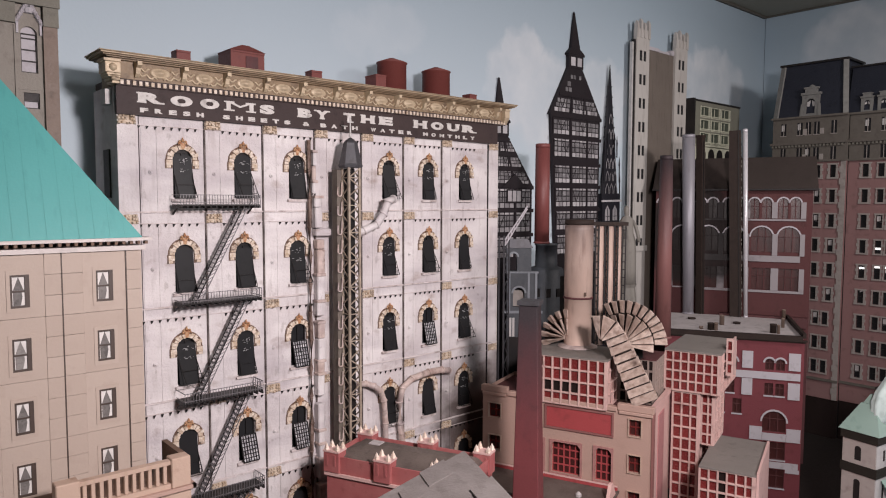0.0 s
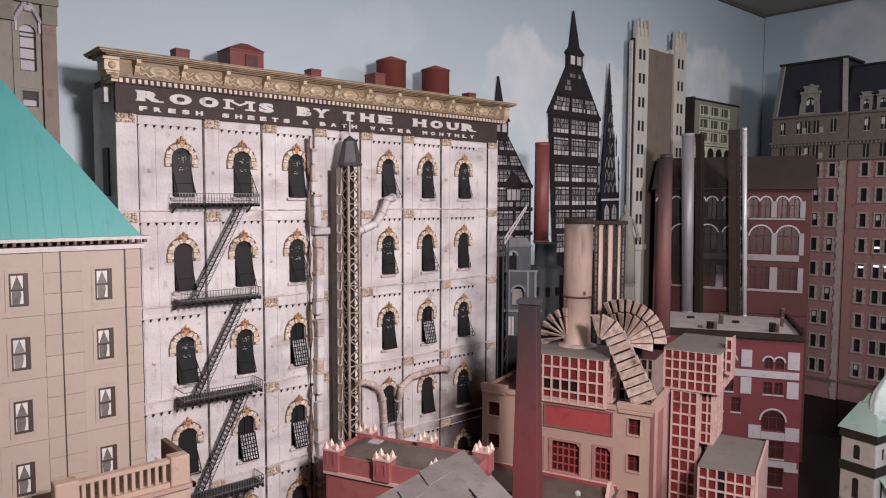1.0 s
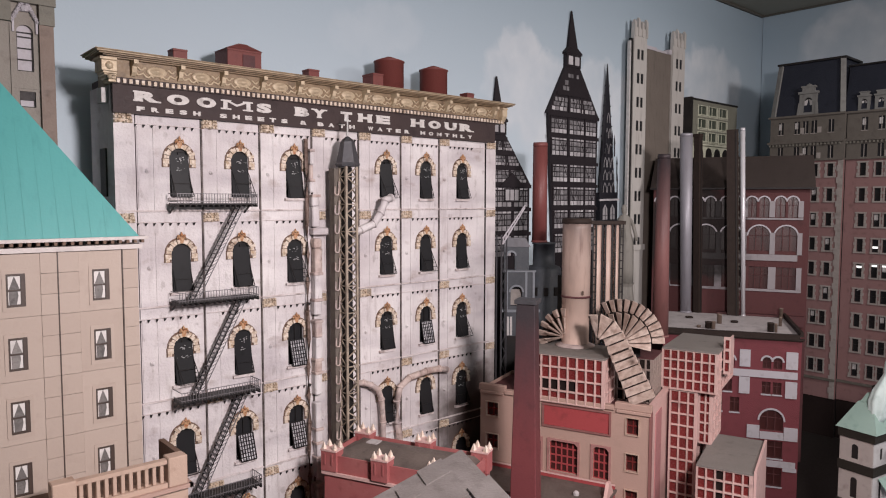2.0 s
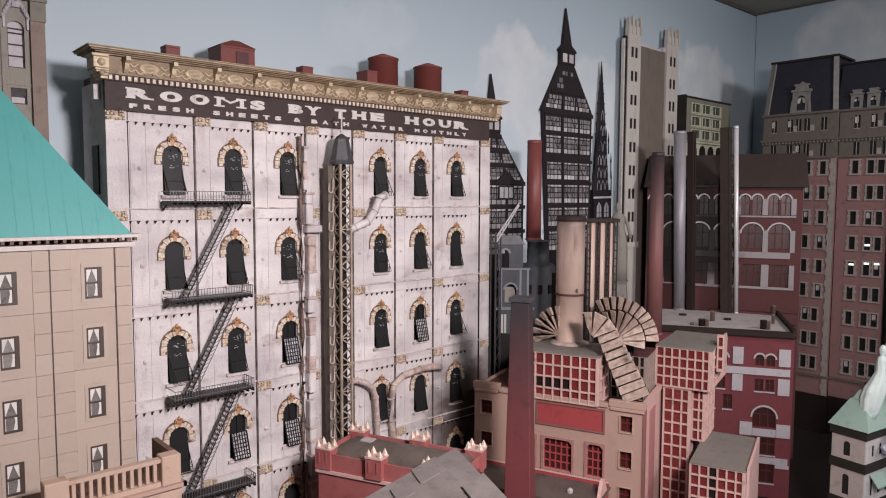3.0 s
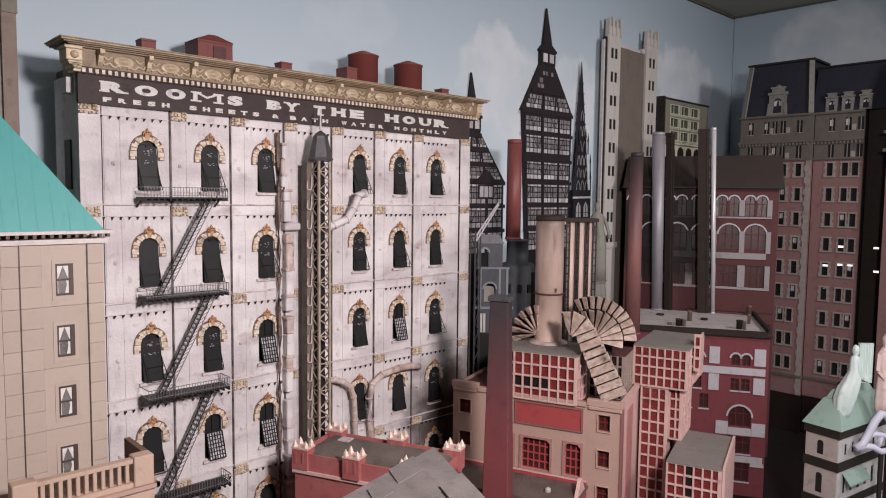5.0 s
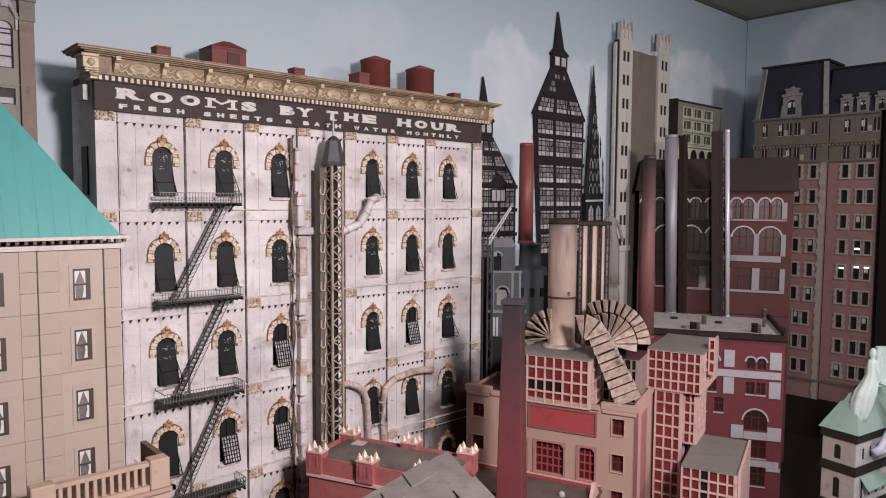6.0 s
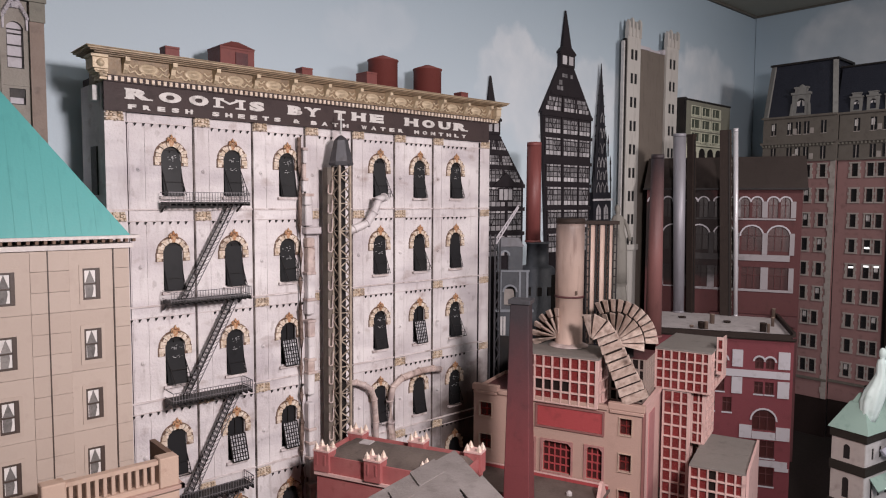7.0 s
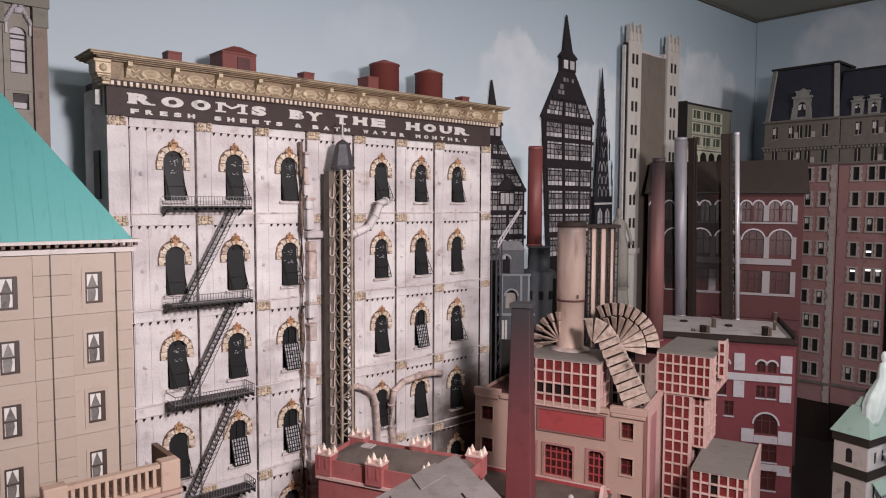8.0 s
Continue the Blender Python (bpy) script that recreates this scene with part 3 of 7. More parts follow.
bmesh.ops.recalc_face_normals(block, faces=block.faces[:])
block = finish("carved_block", block, BLOCKSTONE)
seams = [0.0] + [COLS[i] + SEAM for i in range(6)] + [COLS[6] + 0.088]
for r in range(ROWS):
    kz = KEY - STOREY * r
    part("string_course", boxes((0, -0.0042, kz + 0.0348, HW, -0.0004, kz + 0.0378)), LEDGE, hotel, at=DOWN)
    part("fringe", boxes((0.034, -0.0022, kz + 0.0137, HW - 0.034, -0.0003, kz + 0.0151)), LEDGE, hotel, at=DOWN)
    for i, x in enumerate(seams):
        if (i + r) % 4 != 3 or i in (0, 7) or r == 0:
            part("carved_block", block, None, hotel, at=at(x + 0.0165, -0.0015, kz + 0.0235))
        for k in range(8 if i == 0 else 6):
            xx = x + 0.038 + 0.0152 * k
            if i < 7 and xx < HW - 0.045 and not (r and i == 3):
                part("pendant", drop, None, hotel, at=at(xx, -0.0018, kz + 0.0135))
part("downpipe", boxes((COLS[6] + 0.0865, -0.003, TABLE, COLS[6] + 0.0879, 0.002, 1.683)), IRON, hotel, at=DOWN)
seam = finish("downpipe", boxes((-0.0014, -0.0042, TABLE, 0.0014, -0.0005, 1.683)), SEAMLINE)
for i in range(6):
    part("downpipe", seam, None, hotel, at=at(COLS[i] + SEAM, 0, 0))

# windows: black sash and pane, gilded arch stones, keystone ornament and a tilted iron guard
random.seed(4)


def window_meshes():
    frame_bm = bmesh.new()
    wall_sheet(frame_bm, -0.0188, 0.0188, -0.121, -0.0275, 0.004, [(-0.016, -0.0008, -0.119, -0.079, False), (0.0008, 0.016, -0.119, -0.079, False),
                                                                 (-0.016, -0.0008, -0.076, -0.034, False), (0.0008, 0.016, -0.076, -0.034, False)], 0.003)
    pane_bm = boxes((-0.0186, 0.0062, -0.121, 0.0186, 0.0078, -0.0275))
    stones = bmesh.new()
    n = 13
    for i in range(n):
        a0, a1 = radians(180 - 180 * (i + 0.07) / n), radians(180 - 180 * (i + 0.93) / n)
        ro = 0.0295 + 0.0022 * math.sin(i * 2.4)
        ring = [(0.0195 * math.cos(a0), 0.0195 * math.sin(a0)), (ro * math.cos(a0), ro * 0.96 * math.sin(a0)), (ro * math.cos(a1), ro * 0.96 * math.sin(a1)), (0.0195 * math.cos(a1), 0.0195 * math.sin(a1))]
        plate(stones, [(x, z - 0.0465) for x, z in ring], -0.0035 - 0.0022 * (i % 2), 0.0)
    for s in (-1, 1):
        box(stones, s * 0.0255 - 0.0058, -0.004, -0.0572, s * 0.0255 + 0.0058, 0, -0.0475)
        box(stones, s * 0.0272 - 0.004, -0.0048, -0.0625, s * 0.0272 + 0.004, 0, -0.0578)
    back = bmesh.new()
    inner, outer = arc(0, -0.0465, 0.0192, 180, 0, 12), arc(0, -0.0465, 0.0318, 180, 0, 12)
    for k in range(12):
        plate(back, [inner[k], outer[k], outer[k + 1], inner[k + 1]], -0.0016, 0.0)
    for s in (-1, 1):
        box(back, min(s * 0.019, s * 0.0328), -0.0016, -0.0635, max(s * 0.019, s * 0.0328), 0, -0.0465)
    key_bm = bmesh.new()
    frustum(key_bm, -0.0045, -0.0058, 0.0045, 0, -0.0285, -0.0075, -0.0075, 0.0075, 0, -0.013)
    for x, z, q in ((-0.0078, -0.0105, 0.0036), (0.0078, -0.0105, 0.0036), (0.0, -0.0075, 0.0046), (-0.0042, -0.0145, 0.003), (0.0042, -0.0145, 0.003), (0.0, -0.0022, 0.002), (-0.0105, -0.015, 0.0024), (0.0105, -0.015, 0.0024)):
        lathe(key_bm, [(0.001, z - q), (q * 0.8, z - q * 0.5), (q, z), (q * 0.75, z + q * 0.6), (0.001, z + q)], 8, (x, -0.006))
    key_bm.transform(Matrix.Translation((0, 0, -0.025)) @ Matrix.Diagonal((0.74, 0.9, 0.8, 1)) @ Matrix.Translation((0, 0, 0.0265)))
    sill_bm = boxes((-0.023, -0.007, -0.1265, 0.023, 0.003, -0.1215))
    return [finish(*row) for row in (("window", frame_bm, IRON), ("pane", pane_bm, DARK), ("arch_surround", stones, STONE), ("arch_backing", back, BROWN), ("keystone", key_bm, AMBER), ("sill", sill_bm, LEDGE))]


def guard_mesh(out, height, skew):
    """An iron grille hinged above, leaning out at its foot and a little to one side."""
    bm = bmesh.new()
    top, foot = -0.119 + height, -0.119

    def spot(u, v):
        return ((u * 0.034 - 0.017) + skew * (1 - v), 0.001 - out * (1 - v) - 0.001, foot + (top - foot) * v)
    for u in (0, 1):
        beam(bm, spot(u, 0), spot(u, 1), 0.0011)
    for v in (0, 0.5):
        beam(bm, spot(0, v), spot(1, v), 0.0009)
    for k in range(6):
        x, y, z = spot(1, k / 6)
        beam(bm, (x, y, z), (0.017, 0.001, z), 0.0009)
    for t in (0.35, 0.7):
        x, y, z = spot(1, 0)
        a = (0.017 + (x - 0.017) * t, 0.001 + (y - 0.001) * t, foot)
        beam(bm, a, (a[0], a[1], foot + (top - foot) * (1 - t)), 0.0009)
    x, y, z = spot(0, 0)
    beam(bm, (x, y, z), (-0.017, 0.001, foot), 0.0009)
    return finish("guard", bm, IRON)


def shade_mesh(out, height, skew):
    """A black cloth awning that hangs out over the lower sash."""
    bm = bmesh.new()
    top, foot = -0.119 + height, -0.12
    a = [(-0.0175, 0.001, top), (0.0175, 0.001, top), (0.0175 + skew, -out, foot), (-0.0175 + skew * 0.3, -out, foot)]
    for y in (0.0, 0.0012):
        bm.faces.new([bm.verts.new((p[0], p[1] + y, p[2])) for p in a])
    return finish("shade", bm, DARK)


def tilted_sash():
    """An open sash with pale panes that leans out over the sill."""
    glass_bm, bars_bm = bmesh.new(), bmesh.new()

    def spot(u, v, y=0.0):
        return (u * 0.034 - 0.0165 + 0.005 * (1 - v), -0.003 - 0.007 * (1 - v) + y, -0.121 + 0.056 * v)
    for y in (0.0, 0.0008):
        glass_bm.faces.new([glass_bm.verts.new(spot(u, v, y)) for u, v in ((0, 0), (1, 0), (1, 1), (0, 1))])
    for i in range(7):
        beam(bars_bm, spot(i / 6, 0, -0.0008), spot(i / 6, 1, -0.0008), 0.002 if i in (0, 6) else 0.0015)
    for j in range(8):
        beam(bars_bm, spot(0, j / 7, -0.0008), spot(1, j / 7, -0.0008), 0.002 if j in (0, 7) else 0.0015)
    return finish("guard", bars_bm, IRON), finish("guard_glass", glass_bm, STEEL2)


sash_bars, sash_glass = tilted_sash()
wm = window_meshes()
guards = [guard_mesh(0.014, 0.05, 0.006), guard_mesh(0.02, 0.055, 0.01), guard_mesh(0.01, 0.045, 0.004)]
# Glints of broken glass on the panes, put in as pale flecks.
flecks = []
for k in range(4):
    bm = bmesh.new()
    for i in range(22):
        x, z, q = random.gauss(0, 0.006), (-0.046, -0.052, -0.067, -0.07)[i % 4] + random.uniform(-0.003, 0.003), random.uniform(0.0003, 0.0012)
        x = min(max(x, -0.013), 0.013)
        box(bm, x - q * 1.6, -0.0036, z - q * 0.5, x + q * 1.6, -0.003, z + q * 0.5)
    flecks.append(finish("glass_fleck", bm, FLECK))
shades = [shade_mesh(0.006, 0.08, 0.006), shade_mesh(0.004, 0.085, 0.003)]
for r in range(ROWS):
    for c in range(7):
        if c == 3:
            continue
        w = part("window", wm[0], None, hotel, at=at(COLS[c], 0, KEY - STOREY * r))
        for data in wm[1:]:
            part(data.name.split(".")[0], data, None, w)
        if (r, c) in ((3, 1), (3, 2), (2, 2), (2, 5), (4, 1), (4, 4), (5, 2)):
            g = part("guard", sash_bars, None, w)
            part("guard_glass", sash_glass, None, g)
        else:
            part("shade", shades[(r + c) % 2], None, w)
            if (r * 3 + c) % 5 < 3:
                part("glass_fleck", flecks[(r + 2 * c) % 4], None, w, "pale flecks painted as glints of broken glass")
            part("guard", guards[(r * 2 + c) % 3], None, w)

# sign board and its two lines of lettering
board = part("sign_board", boxes((-0.002, -0.012, 1.685, HW - 0.012, -0.0035, 1.737)), SIGN, hotel, "dark painted sign board with worn white letters", DOWN)
# letter serifs: feet and heads along each stroke
SERIFS = {"R": ((0.14, 0.86), (0.14,)), "M": ((0.1, 0.9), (0.1, 0.9)), "B": ((0.14,), (0.14,)), "Y": ((0.5,), (0.12, 0.88)), "T": ((0.5,), ()),
          "H": ((0.14, 0.86), (0.14, 0.86)), "E": ((0.14,), (0.14,)), "U": ((), (0.14, 0.86)), "O": ((), ()), "S": ((), ())}
HEAD = (("R", 0.031, 0.084), ("O", 0.09, 0.139), ("O", 0.147, 0.192), ("M", 0.199, 0.266), ("S", 0.272, 0.311), ("B", 0.36, 0.4), ("Y", 0.402, 0.443), ("T", 0.475, 0.511),
        ("H", 0.522, 0.566), ("E", 0.573, 0.619), ("H", 0.676, 0.724), ("O", 0.731, 0.778), ("U", 0.785, 0.832), ("R", 0.836, 0.892))


def fitted(data, width, height):
    """Bring letters to a width and height with their lower left corner at the origin."""
    lo = [min(v.co[i] for v in data.vertices) for i in (0, 2)]
    hi = [max(v.co[i] for v in data.vertices) for i in (0, 2)]
    data.transform(Matrix.Translation((-lo[0], 0, -lo[1])))
    data.transform(Matrix.Diagonal((width / (hi[0] - lo[0]), 1, height / (hi[1] - lo[1]), 1)))
    return data


for ch, x0, x1 in HEAD:
    x0, x1 = x0 + (x1 - x0) * 0.07, x1 - (x1 - x0) * 0.07
    w, h = x1 - x0, 0.0192
    letter = part("letter", fitted(lettering(ch, 0.03, 1.0, 0.0 if ch == "M" else 0.0021), w, h), None, board, at=Matrix.Translation((x0, -0.0125, 1.708)))
    if ch == "O":
        fat = bmesh.new()
        loops = [[fat.verts.new((w / 2 + w * u * math.cos(math.tau * k / 24), y, h / 2 + h * v * math.sin(math.tau * k / 24))) for k in range(24)]
                 for u, v, y in ((0.5, 0.5, 0.0012), (0.5, 0.5, -0.0012), (0.19, 0.24, -0.0012), (0.19, 0.24, 0.0012))]
        for one, two in zip(loops, loops[1:] + loops[:1]):
            for k in range(24):
                fat.faces.new((one[k], one[k - 1], two[k - 1], two[k]))
        bmesh.ops.recalc_face_normals(fat, faces=fat.faces[:])
        part("bowl", fat, LETTER, board, at=Matrix.Translation((x0, -0.0126, 1.708)))
    feet, heads = SERIFS[ch]
    if feet or heads:
        bm = bmesh.new()
        for f in feet:
            box(bm, w * f - w * 0.19, -0.0011, 0, w * f + w * 0.19, 0.001, h * 0.15)
        for f in heads:
            box(bm, w * f - w * 0.19, -0.0011, h * 0.85, w * f + w * 0.19, 0.001, h)
        part("serif", bm, LETTER, board, at=Matrix.Translation((x0, -0.0126, 1.708)))
for word, x0, x1 in (("FRESH", 0.038, 0.169), ("SHEETS", 0.196, 0.357), ("&", 0.375, 0.393), ("BATH", 0.418, 0.528), ("WATER", 0.552, 0.686), ("MONTHLY", 0.709, 0.896)):
    step = (x1 - x0) / len(word)
    for i, ch in enumerate(word):
        part("letter", fitted(lettering(ch, 0.015, 1.0, 0.001), step * (0.56 if len(word) > 1 else 0.9), 0.0085), None, board, at=Matrix.Translation((x0 + step * i, -0.0125, 1.6905)))

# cornice: frieze, dentils, paired brackets, medallions and a stepped crown
C0, C1 = -0.002, HW + 0.014
cornice = part("cornice", boxes((C0, -0.014, 1.737, C1, 0.075, 1.779)), FRIEZE, hotel, "gilded moulded cornice with brackets and medallions", DOWN)
# Shade under the crown is put into the lower fillets' darker colour.
crown = bmesh.new()
for (o, z0, z1) in ((0.01, 1.7792, 1.7812), (0.018, 1.7812, 1.783), (0.026, 1.783, 1.785)):
    box(crown, C0 - 0.002 - o, -0.014 - o, z0, C1 + o * 0.5, 0.05, z1)
part("crown", crown, FRIEZE, cornice)
lip = bmesh.new()
for (o, z0, z1) in ((0.031, 1.7852, 1.7882), (0.034, 1.7882, 1.79)):
    box(lip, C0 - 0.002 - o, -0.014 - o, z0, C1 + o * 0.5, 0.05, z1)
part("crown_lip", bevelled(lip, 0.0006), CROWN, cornice, "worn bronze gilded lip")
part("dentil_ground", boxes((C0, -0.0165, 1.736, C1, -0.0142, 1.7478)), SIGN, cornice)
dent = finish("dentil", boxes((-0.0028, -0.0205, 1.7375, 0.0028, -0.0166, 1.7452)), STONE)
for i in range(92):
    part("dentil", dent, None, cornice, at=Matrix.Translation((C0 + 0.008 + i * (C1 - C0 - 0.016) / 91, 0, 0)))
bracket = bmesh.new()
plate(bracket, [(0, 1.779), (0.022, 1.779), (0.022, 1.772), (0.013, 1.768), (0.01, 1.758), (0.0035, 1.752), (0, 1.752)], -0.004, 0.004)
bracket.transform(pose(0, -0.014, 0, 0, 0, -90))
bracket = finish("bracket", bracket, GOLD)
medal = bmesh.new()
lathe(medal, [(0.0185, -0.014), (0.0185, -0.0162), (0.0145, -0.0165), (0.0105, -0.0175), (0.0065, -0.0215), (0.001, -0.0235)], 20)
medal.transform(Matrix.Translation((0, 0, 1.764)) @ pose(0, 0, 0, -90) @ Matrix.Diagonal((1, 0.5, -1, 1)))
for s in (-1, 1):
    tube(medal, [(s * (0.006 + 0.0046 * k), -0.0155, 1.7525 + 0.0032 * math.sin(k * 1.9) + 0.0009 * k) for k in range(8)], 0.0019, 6)
    tube(medal, [(s * (0.019 + 0.0034 * k), -0.0155, 1.767 + 0.003 * math.sin(k * 1.4 + 1)) for k in range(6)], 0.0018, 6)
for v in medal.verts:
    if v.co.y > 0:
        v.co.y = -v.co.y
medal = finish("medallion", medal, GOLD)
for i in range(12):
    x = 0.033 + 0.0842 * i
    part("bracket", bracket, None, cornice, at=Matrix.Translation((x, 0, 0)))
    if i < 11:
        part("medallion", medal, None, cornice, at=Matrix.Translation((x + 0.0421, 0, 0)))
end = bmesh.new()
for o, z0, z1 in ((0.009, 1.7375, 1.7425), (0.013, 1.7427, 1.7475), (0.019, 1.7507, 1.7545), (0.017, 1.7477, 1.7505), (0.022, 1.7547, 1.7735), (0.025, 1.7737, 1.779)):
    box(end, C0 - o, -0.014 - o * 0.7, z0, C0 + 0.004, 0.012, z1)
    box(end, C1 - 0.012, -0.014 - o * 0.6, z0, C1 + o * 0.25, 0.01, z1)
for z, q in ((1.745, 0.0045), (1.764, 0.0075)):
    lathe(end, [(0.001, z - q), (q * 0.8, z - q * 0.5), (q, z), (q * 0.75, z + q * 0.6), (0.001, z + q)], 10, (C0 - 0.009, -0.0285))
part("end_console", bevelled(end, 0.0008), GOLD, cornice)


# things on the hotel's roof
def roof_shed(x0, x1, y0, y1, top, label):
    root = thing("roof_shed", pose((x0 + x1) / 2, (y0 + y1) / 2, 1.79), label, "roof shed", "sheds on the hotel roof")
    w, d, h = (x1 - x0) / 2, (y1 - y0) / 2, top - 1.79
    bm = boxes((-w, -d, 0, w, d, h - 0.004))
    part("wall", bevelled(bm), RUST, root)
    part("lid", boxes((-w - 0.0003, -d - 0.0003, h - 0.0039, w + 0.0003, d + 0.0003, h)), RUST, root)
    return root


roof_shed(0.358, 0.386, 1.46, 1.49, 1.825, "small dull red box on the hotel roof")
s = roof_shed(0.465, 0.54, 1.45, 1.512, 1.84, "dull red stair shed with a hipped top on the hotel roof")
hip = bmesh.new()
frustum(hip, -0.0395, -0.033, 0.0395, 0.033, 0.0502, -0.008, -0.02, 0.008, 0.02, 0.064)
part("roof", hip, RUST, s)
part("shed_door", boxes((-0.005, -0.0335, 0.004, 0.022, -0.0312, 0.04)), MAROON, s)
roof_shed(0.66, 0.687, 1.46, 1.49, 1.823, "small dull red box on the hotel roof")
roof_shed(0.822, 0.852, 1.44, 1.485, 1.831, "low dull red box beside the water tank")
roof_shed(1.147, 1.173, 1.46, 1.49, 1.82, "small dull red box on the hotel roof")


def water_tank(x, y, r, top, label):
    root = thing("water_tank", pose(x, y, 1.79), label, "water tank", "water tanks on the hotel roof")
    h = top - 1.79
    part("drum", lathe(bmesh.new(), [(r, 0.012), (r, h - 0.012), (r * 1.06, h - 0.0115), (r * 1.06, h - 0.009)], 20), RUST, root)
    part("cap", lathe(bmesh.new(), [(r * 1.06, h - 0.009), (r * 0.15, h + 0.003), (0.001, h + 0.004)], 20), RUST, root)
    part("platform", boxes((-r * 1.15, -r * 1.15, 0.006, r * 1.15, r * 1.15, 0.0115)), RUST, root)
    for a in (-1, 1):
        for b in (-1, 1):
            part("leg", boxes((a * r - 0.003, b * r - 0.003, 0, a * r + 0.003, b * r + 0.003, 0.006)), MAROON, root)


water_tank(0.914, 1.5, 0.037, 1.886, "round dull red water tank with a low cone cap")
water_tank(1.061, 1.5, 0.037, 1.882, "round dull red water tank on a low platform")

# ---- fire escape on the hotel front ----
escape = thing("fire_escape", pose(0.4, 1.39, TABLE), "black iron zigzag fire escape on the white hotel front", "fire escape")
bm = bmesh.new()
beam(bm, (0.0, -0.0005, 0.0), (0.0125, -0.0005, 0.006), 0.001)
RAILPOST = finish("baluster", bm, RAIL)
TREAD = finish("tread", boxes((-0.003, 0.0, -0.0006, 0.003, 0.022, 0.0006)), RAIL)
joist = finish("joist", boxes((0, -0.024, -0.004, 0.003, 0.022, -0.0002)), IRON)
for i, z in enumerate((1.519, 1.332, 1.141, 0.942, 0.765)):
    land = bmesh.new()
    box(land, -0.075, -0.022, z, 0.085, 0.022, z + 0.003)
    landing = part("landing", land, IRON, escape, at=DOWN)
    for k in range(15):
        part("joist", joist, None, landing, at=Matrix.Translation((-0.075 + k * 0.0112, 0, z)))
    for x in (-0.072, 0.08):
        bm = bmesh.new()
        beam(bm, (x, 0.026, z - 0.016), (x, 0.0, z), 0.0025)
        part("brace", bm, IRON, landing)
    rail = bmesh.new()
    for zz in (0.006, 0.021):
        beam(rail, (-0.075, -0.022, z + zz), (0.085, -0.022, z + zz), 0.0012)
        beam(rail, (0.085, -0.022, z + zz), (0.085, 0.022, z + zz), 0.0012)
        beam(rail, (-0.075, -0.022, z + zz), (-0.075, 0.022, z + zz), 0.0012)
    for k in range(30):
        x = -0.075 + k * 0.16 / 29
        beam(rail, (x, -0.022, z + 0.002), (x, -0.022, z + 0.022), 0.0009)
    for k in range(6):
        beam(rail, (0.085, -0.022 + 0.0085 * k, z), (0.085, -0.022 + 0.0085 * k, z + 0.022), 0.0009)
    part("railing", rail, RAIL, landing)
    if i < 4:
        low = (1.332, 1.141, 0.942, 0.765)[i] + 0.004
        a, b = Vector((0.055, -0.012, z)), Vector((-0.045, -0.012, low))
        flight = part("stair", boxes((b.x - 0.006, -0.0125, b.z - 0.0022, b.x + 0.006, 0.0105, b.z - 0.0006)), IRON, escape, at=DOWN)
        for y in (-0.012, 0.01):
            bm = bmesh.new()
            beam(bm, (a.x, y, a.z), (b.x, y, b.z), 0.0022, 0.0016)
            part("stringer", bm, IRON, flight)
            bm = bmesh.new()
            beam(bm, (a.x + 0.0125, y, a.z + 0.006), (b.x + 0.0125, y, b.z + 0.006), 0.0013)
            part("handrail", bm, RAIL, flight)
        for k in range(1, 23):
            p = a.lerp(b, k / 23)
            part("tread", TREAD, None, flight, at=Matrix.Translation(p))
            part("baluster", RAILPOST, None, flight, at=Matrix.Translation(p))

# ---- lift tower, pipes and ducts on the hotel front ----
lift = thing("lift_tower", pose(0.697, 1.362, TABLE), "brown lattice lift tower with a grey pointed cap", "lift tower")
W2 = 0.0135
for a in (-1, 1):
    for b in (-1, 1):
        part("post", boxes((a * W2 - 0.0024, b * W2 - 0.0024, TABLE, a * W2 + 0.0024, b * W2 + 0.0024, 1.602)), LATTICE, lift, at=DOWN)
for side in range(4):
    bm = bmesh.new()
    z, k = TABLE, 0
    while z < 1.585:
        s = 1 if k % 2 else -1
        beam(bm, (s * W2, -W2, z), (-s * W2, -W2, z + 0.02), 0.0024)
        if k % 3 == 0:
            beam(bm, (-W2, -W2, z), (W2, -W2, z), 0.0022)
        z, k = z + 0.02, k + 1
    bm.transform(pose(0, 0, 0, 0, 0, 90 * side))
    part("lattice", bm, LATTICE, lift, at=DOWN)
part("shaft", boxes((-0.0108, 0.0, TABLE, 0.0108, 0.01, 1.6)), IRON, lift, "dark shaft inside the lattice", DOWN)
cap = bmesh.new()
lathe(cap, [(0.025, 1.602), (0.027, 1.607), (0.025, 1.611), (0.0165, 1.65), (0.0155, 1.656), (0.0105, 1.662), (0.002, 1.668)], 6, turn=0.5)
part("cap", cap, STEEL, lift, "dented grey metal cap", DOWN)
part("finial", lathe(bmesh.new(), [(0.0035, 1.67), (0.002, 1.678), (0.0014, 1.706), (0.0005, 1.714)], 8), BONE, lift, at=DOWN)
part("arm", boxes((-0.008, -0.001, 1.7, 0.008, 0.001, 1.703)), BONE, lift, at=DOWN)
hook = bmesh.new()
tube(hook, [(-0.005, 0, 0.02), (-0.005, 0, 0.004), (-0.003, 0, 0), (0.003, 0, 0), (0.005, 0, 0.004), (0.005, 0, 0.03)], 0.0019, 6)
hook = finish("chain_link", hook, PIPEGRIME)
for k in range(21):
    part("chain_link", hook, None, lift, at=at(-0.0235, 0.008, 0.7 + k * 0.042))
part("chain_rail", boxes((-0.0275, 0.012, TABLE, -0.0165, 0.032, 1.598)), TWINBROWN, lift, "brown recessed chain rail", DOWN)


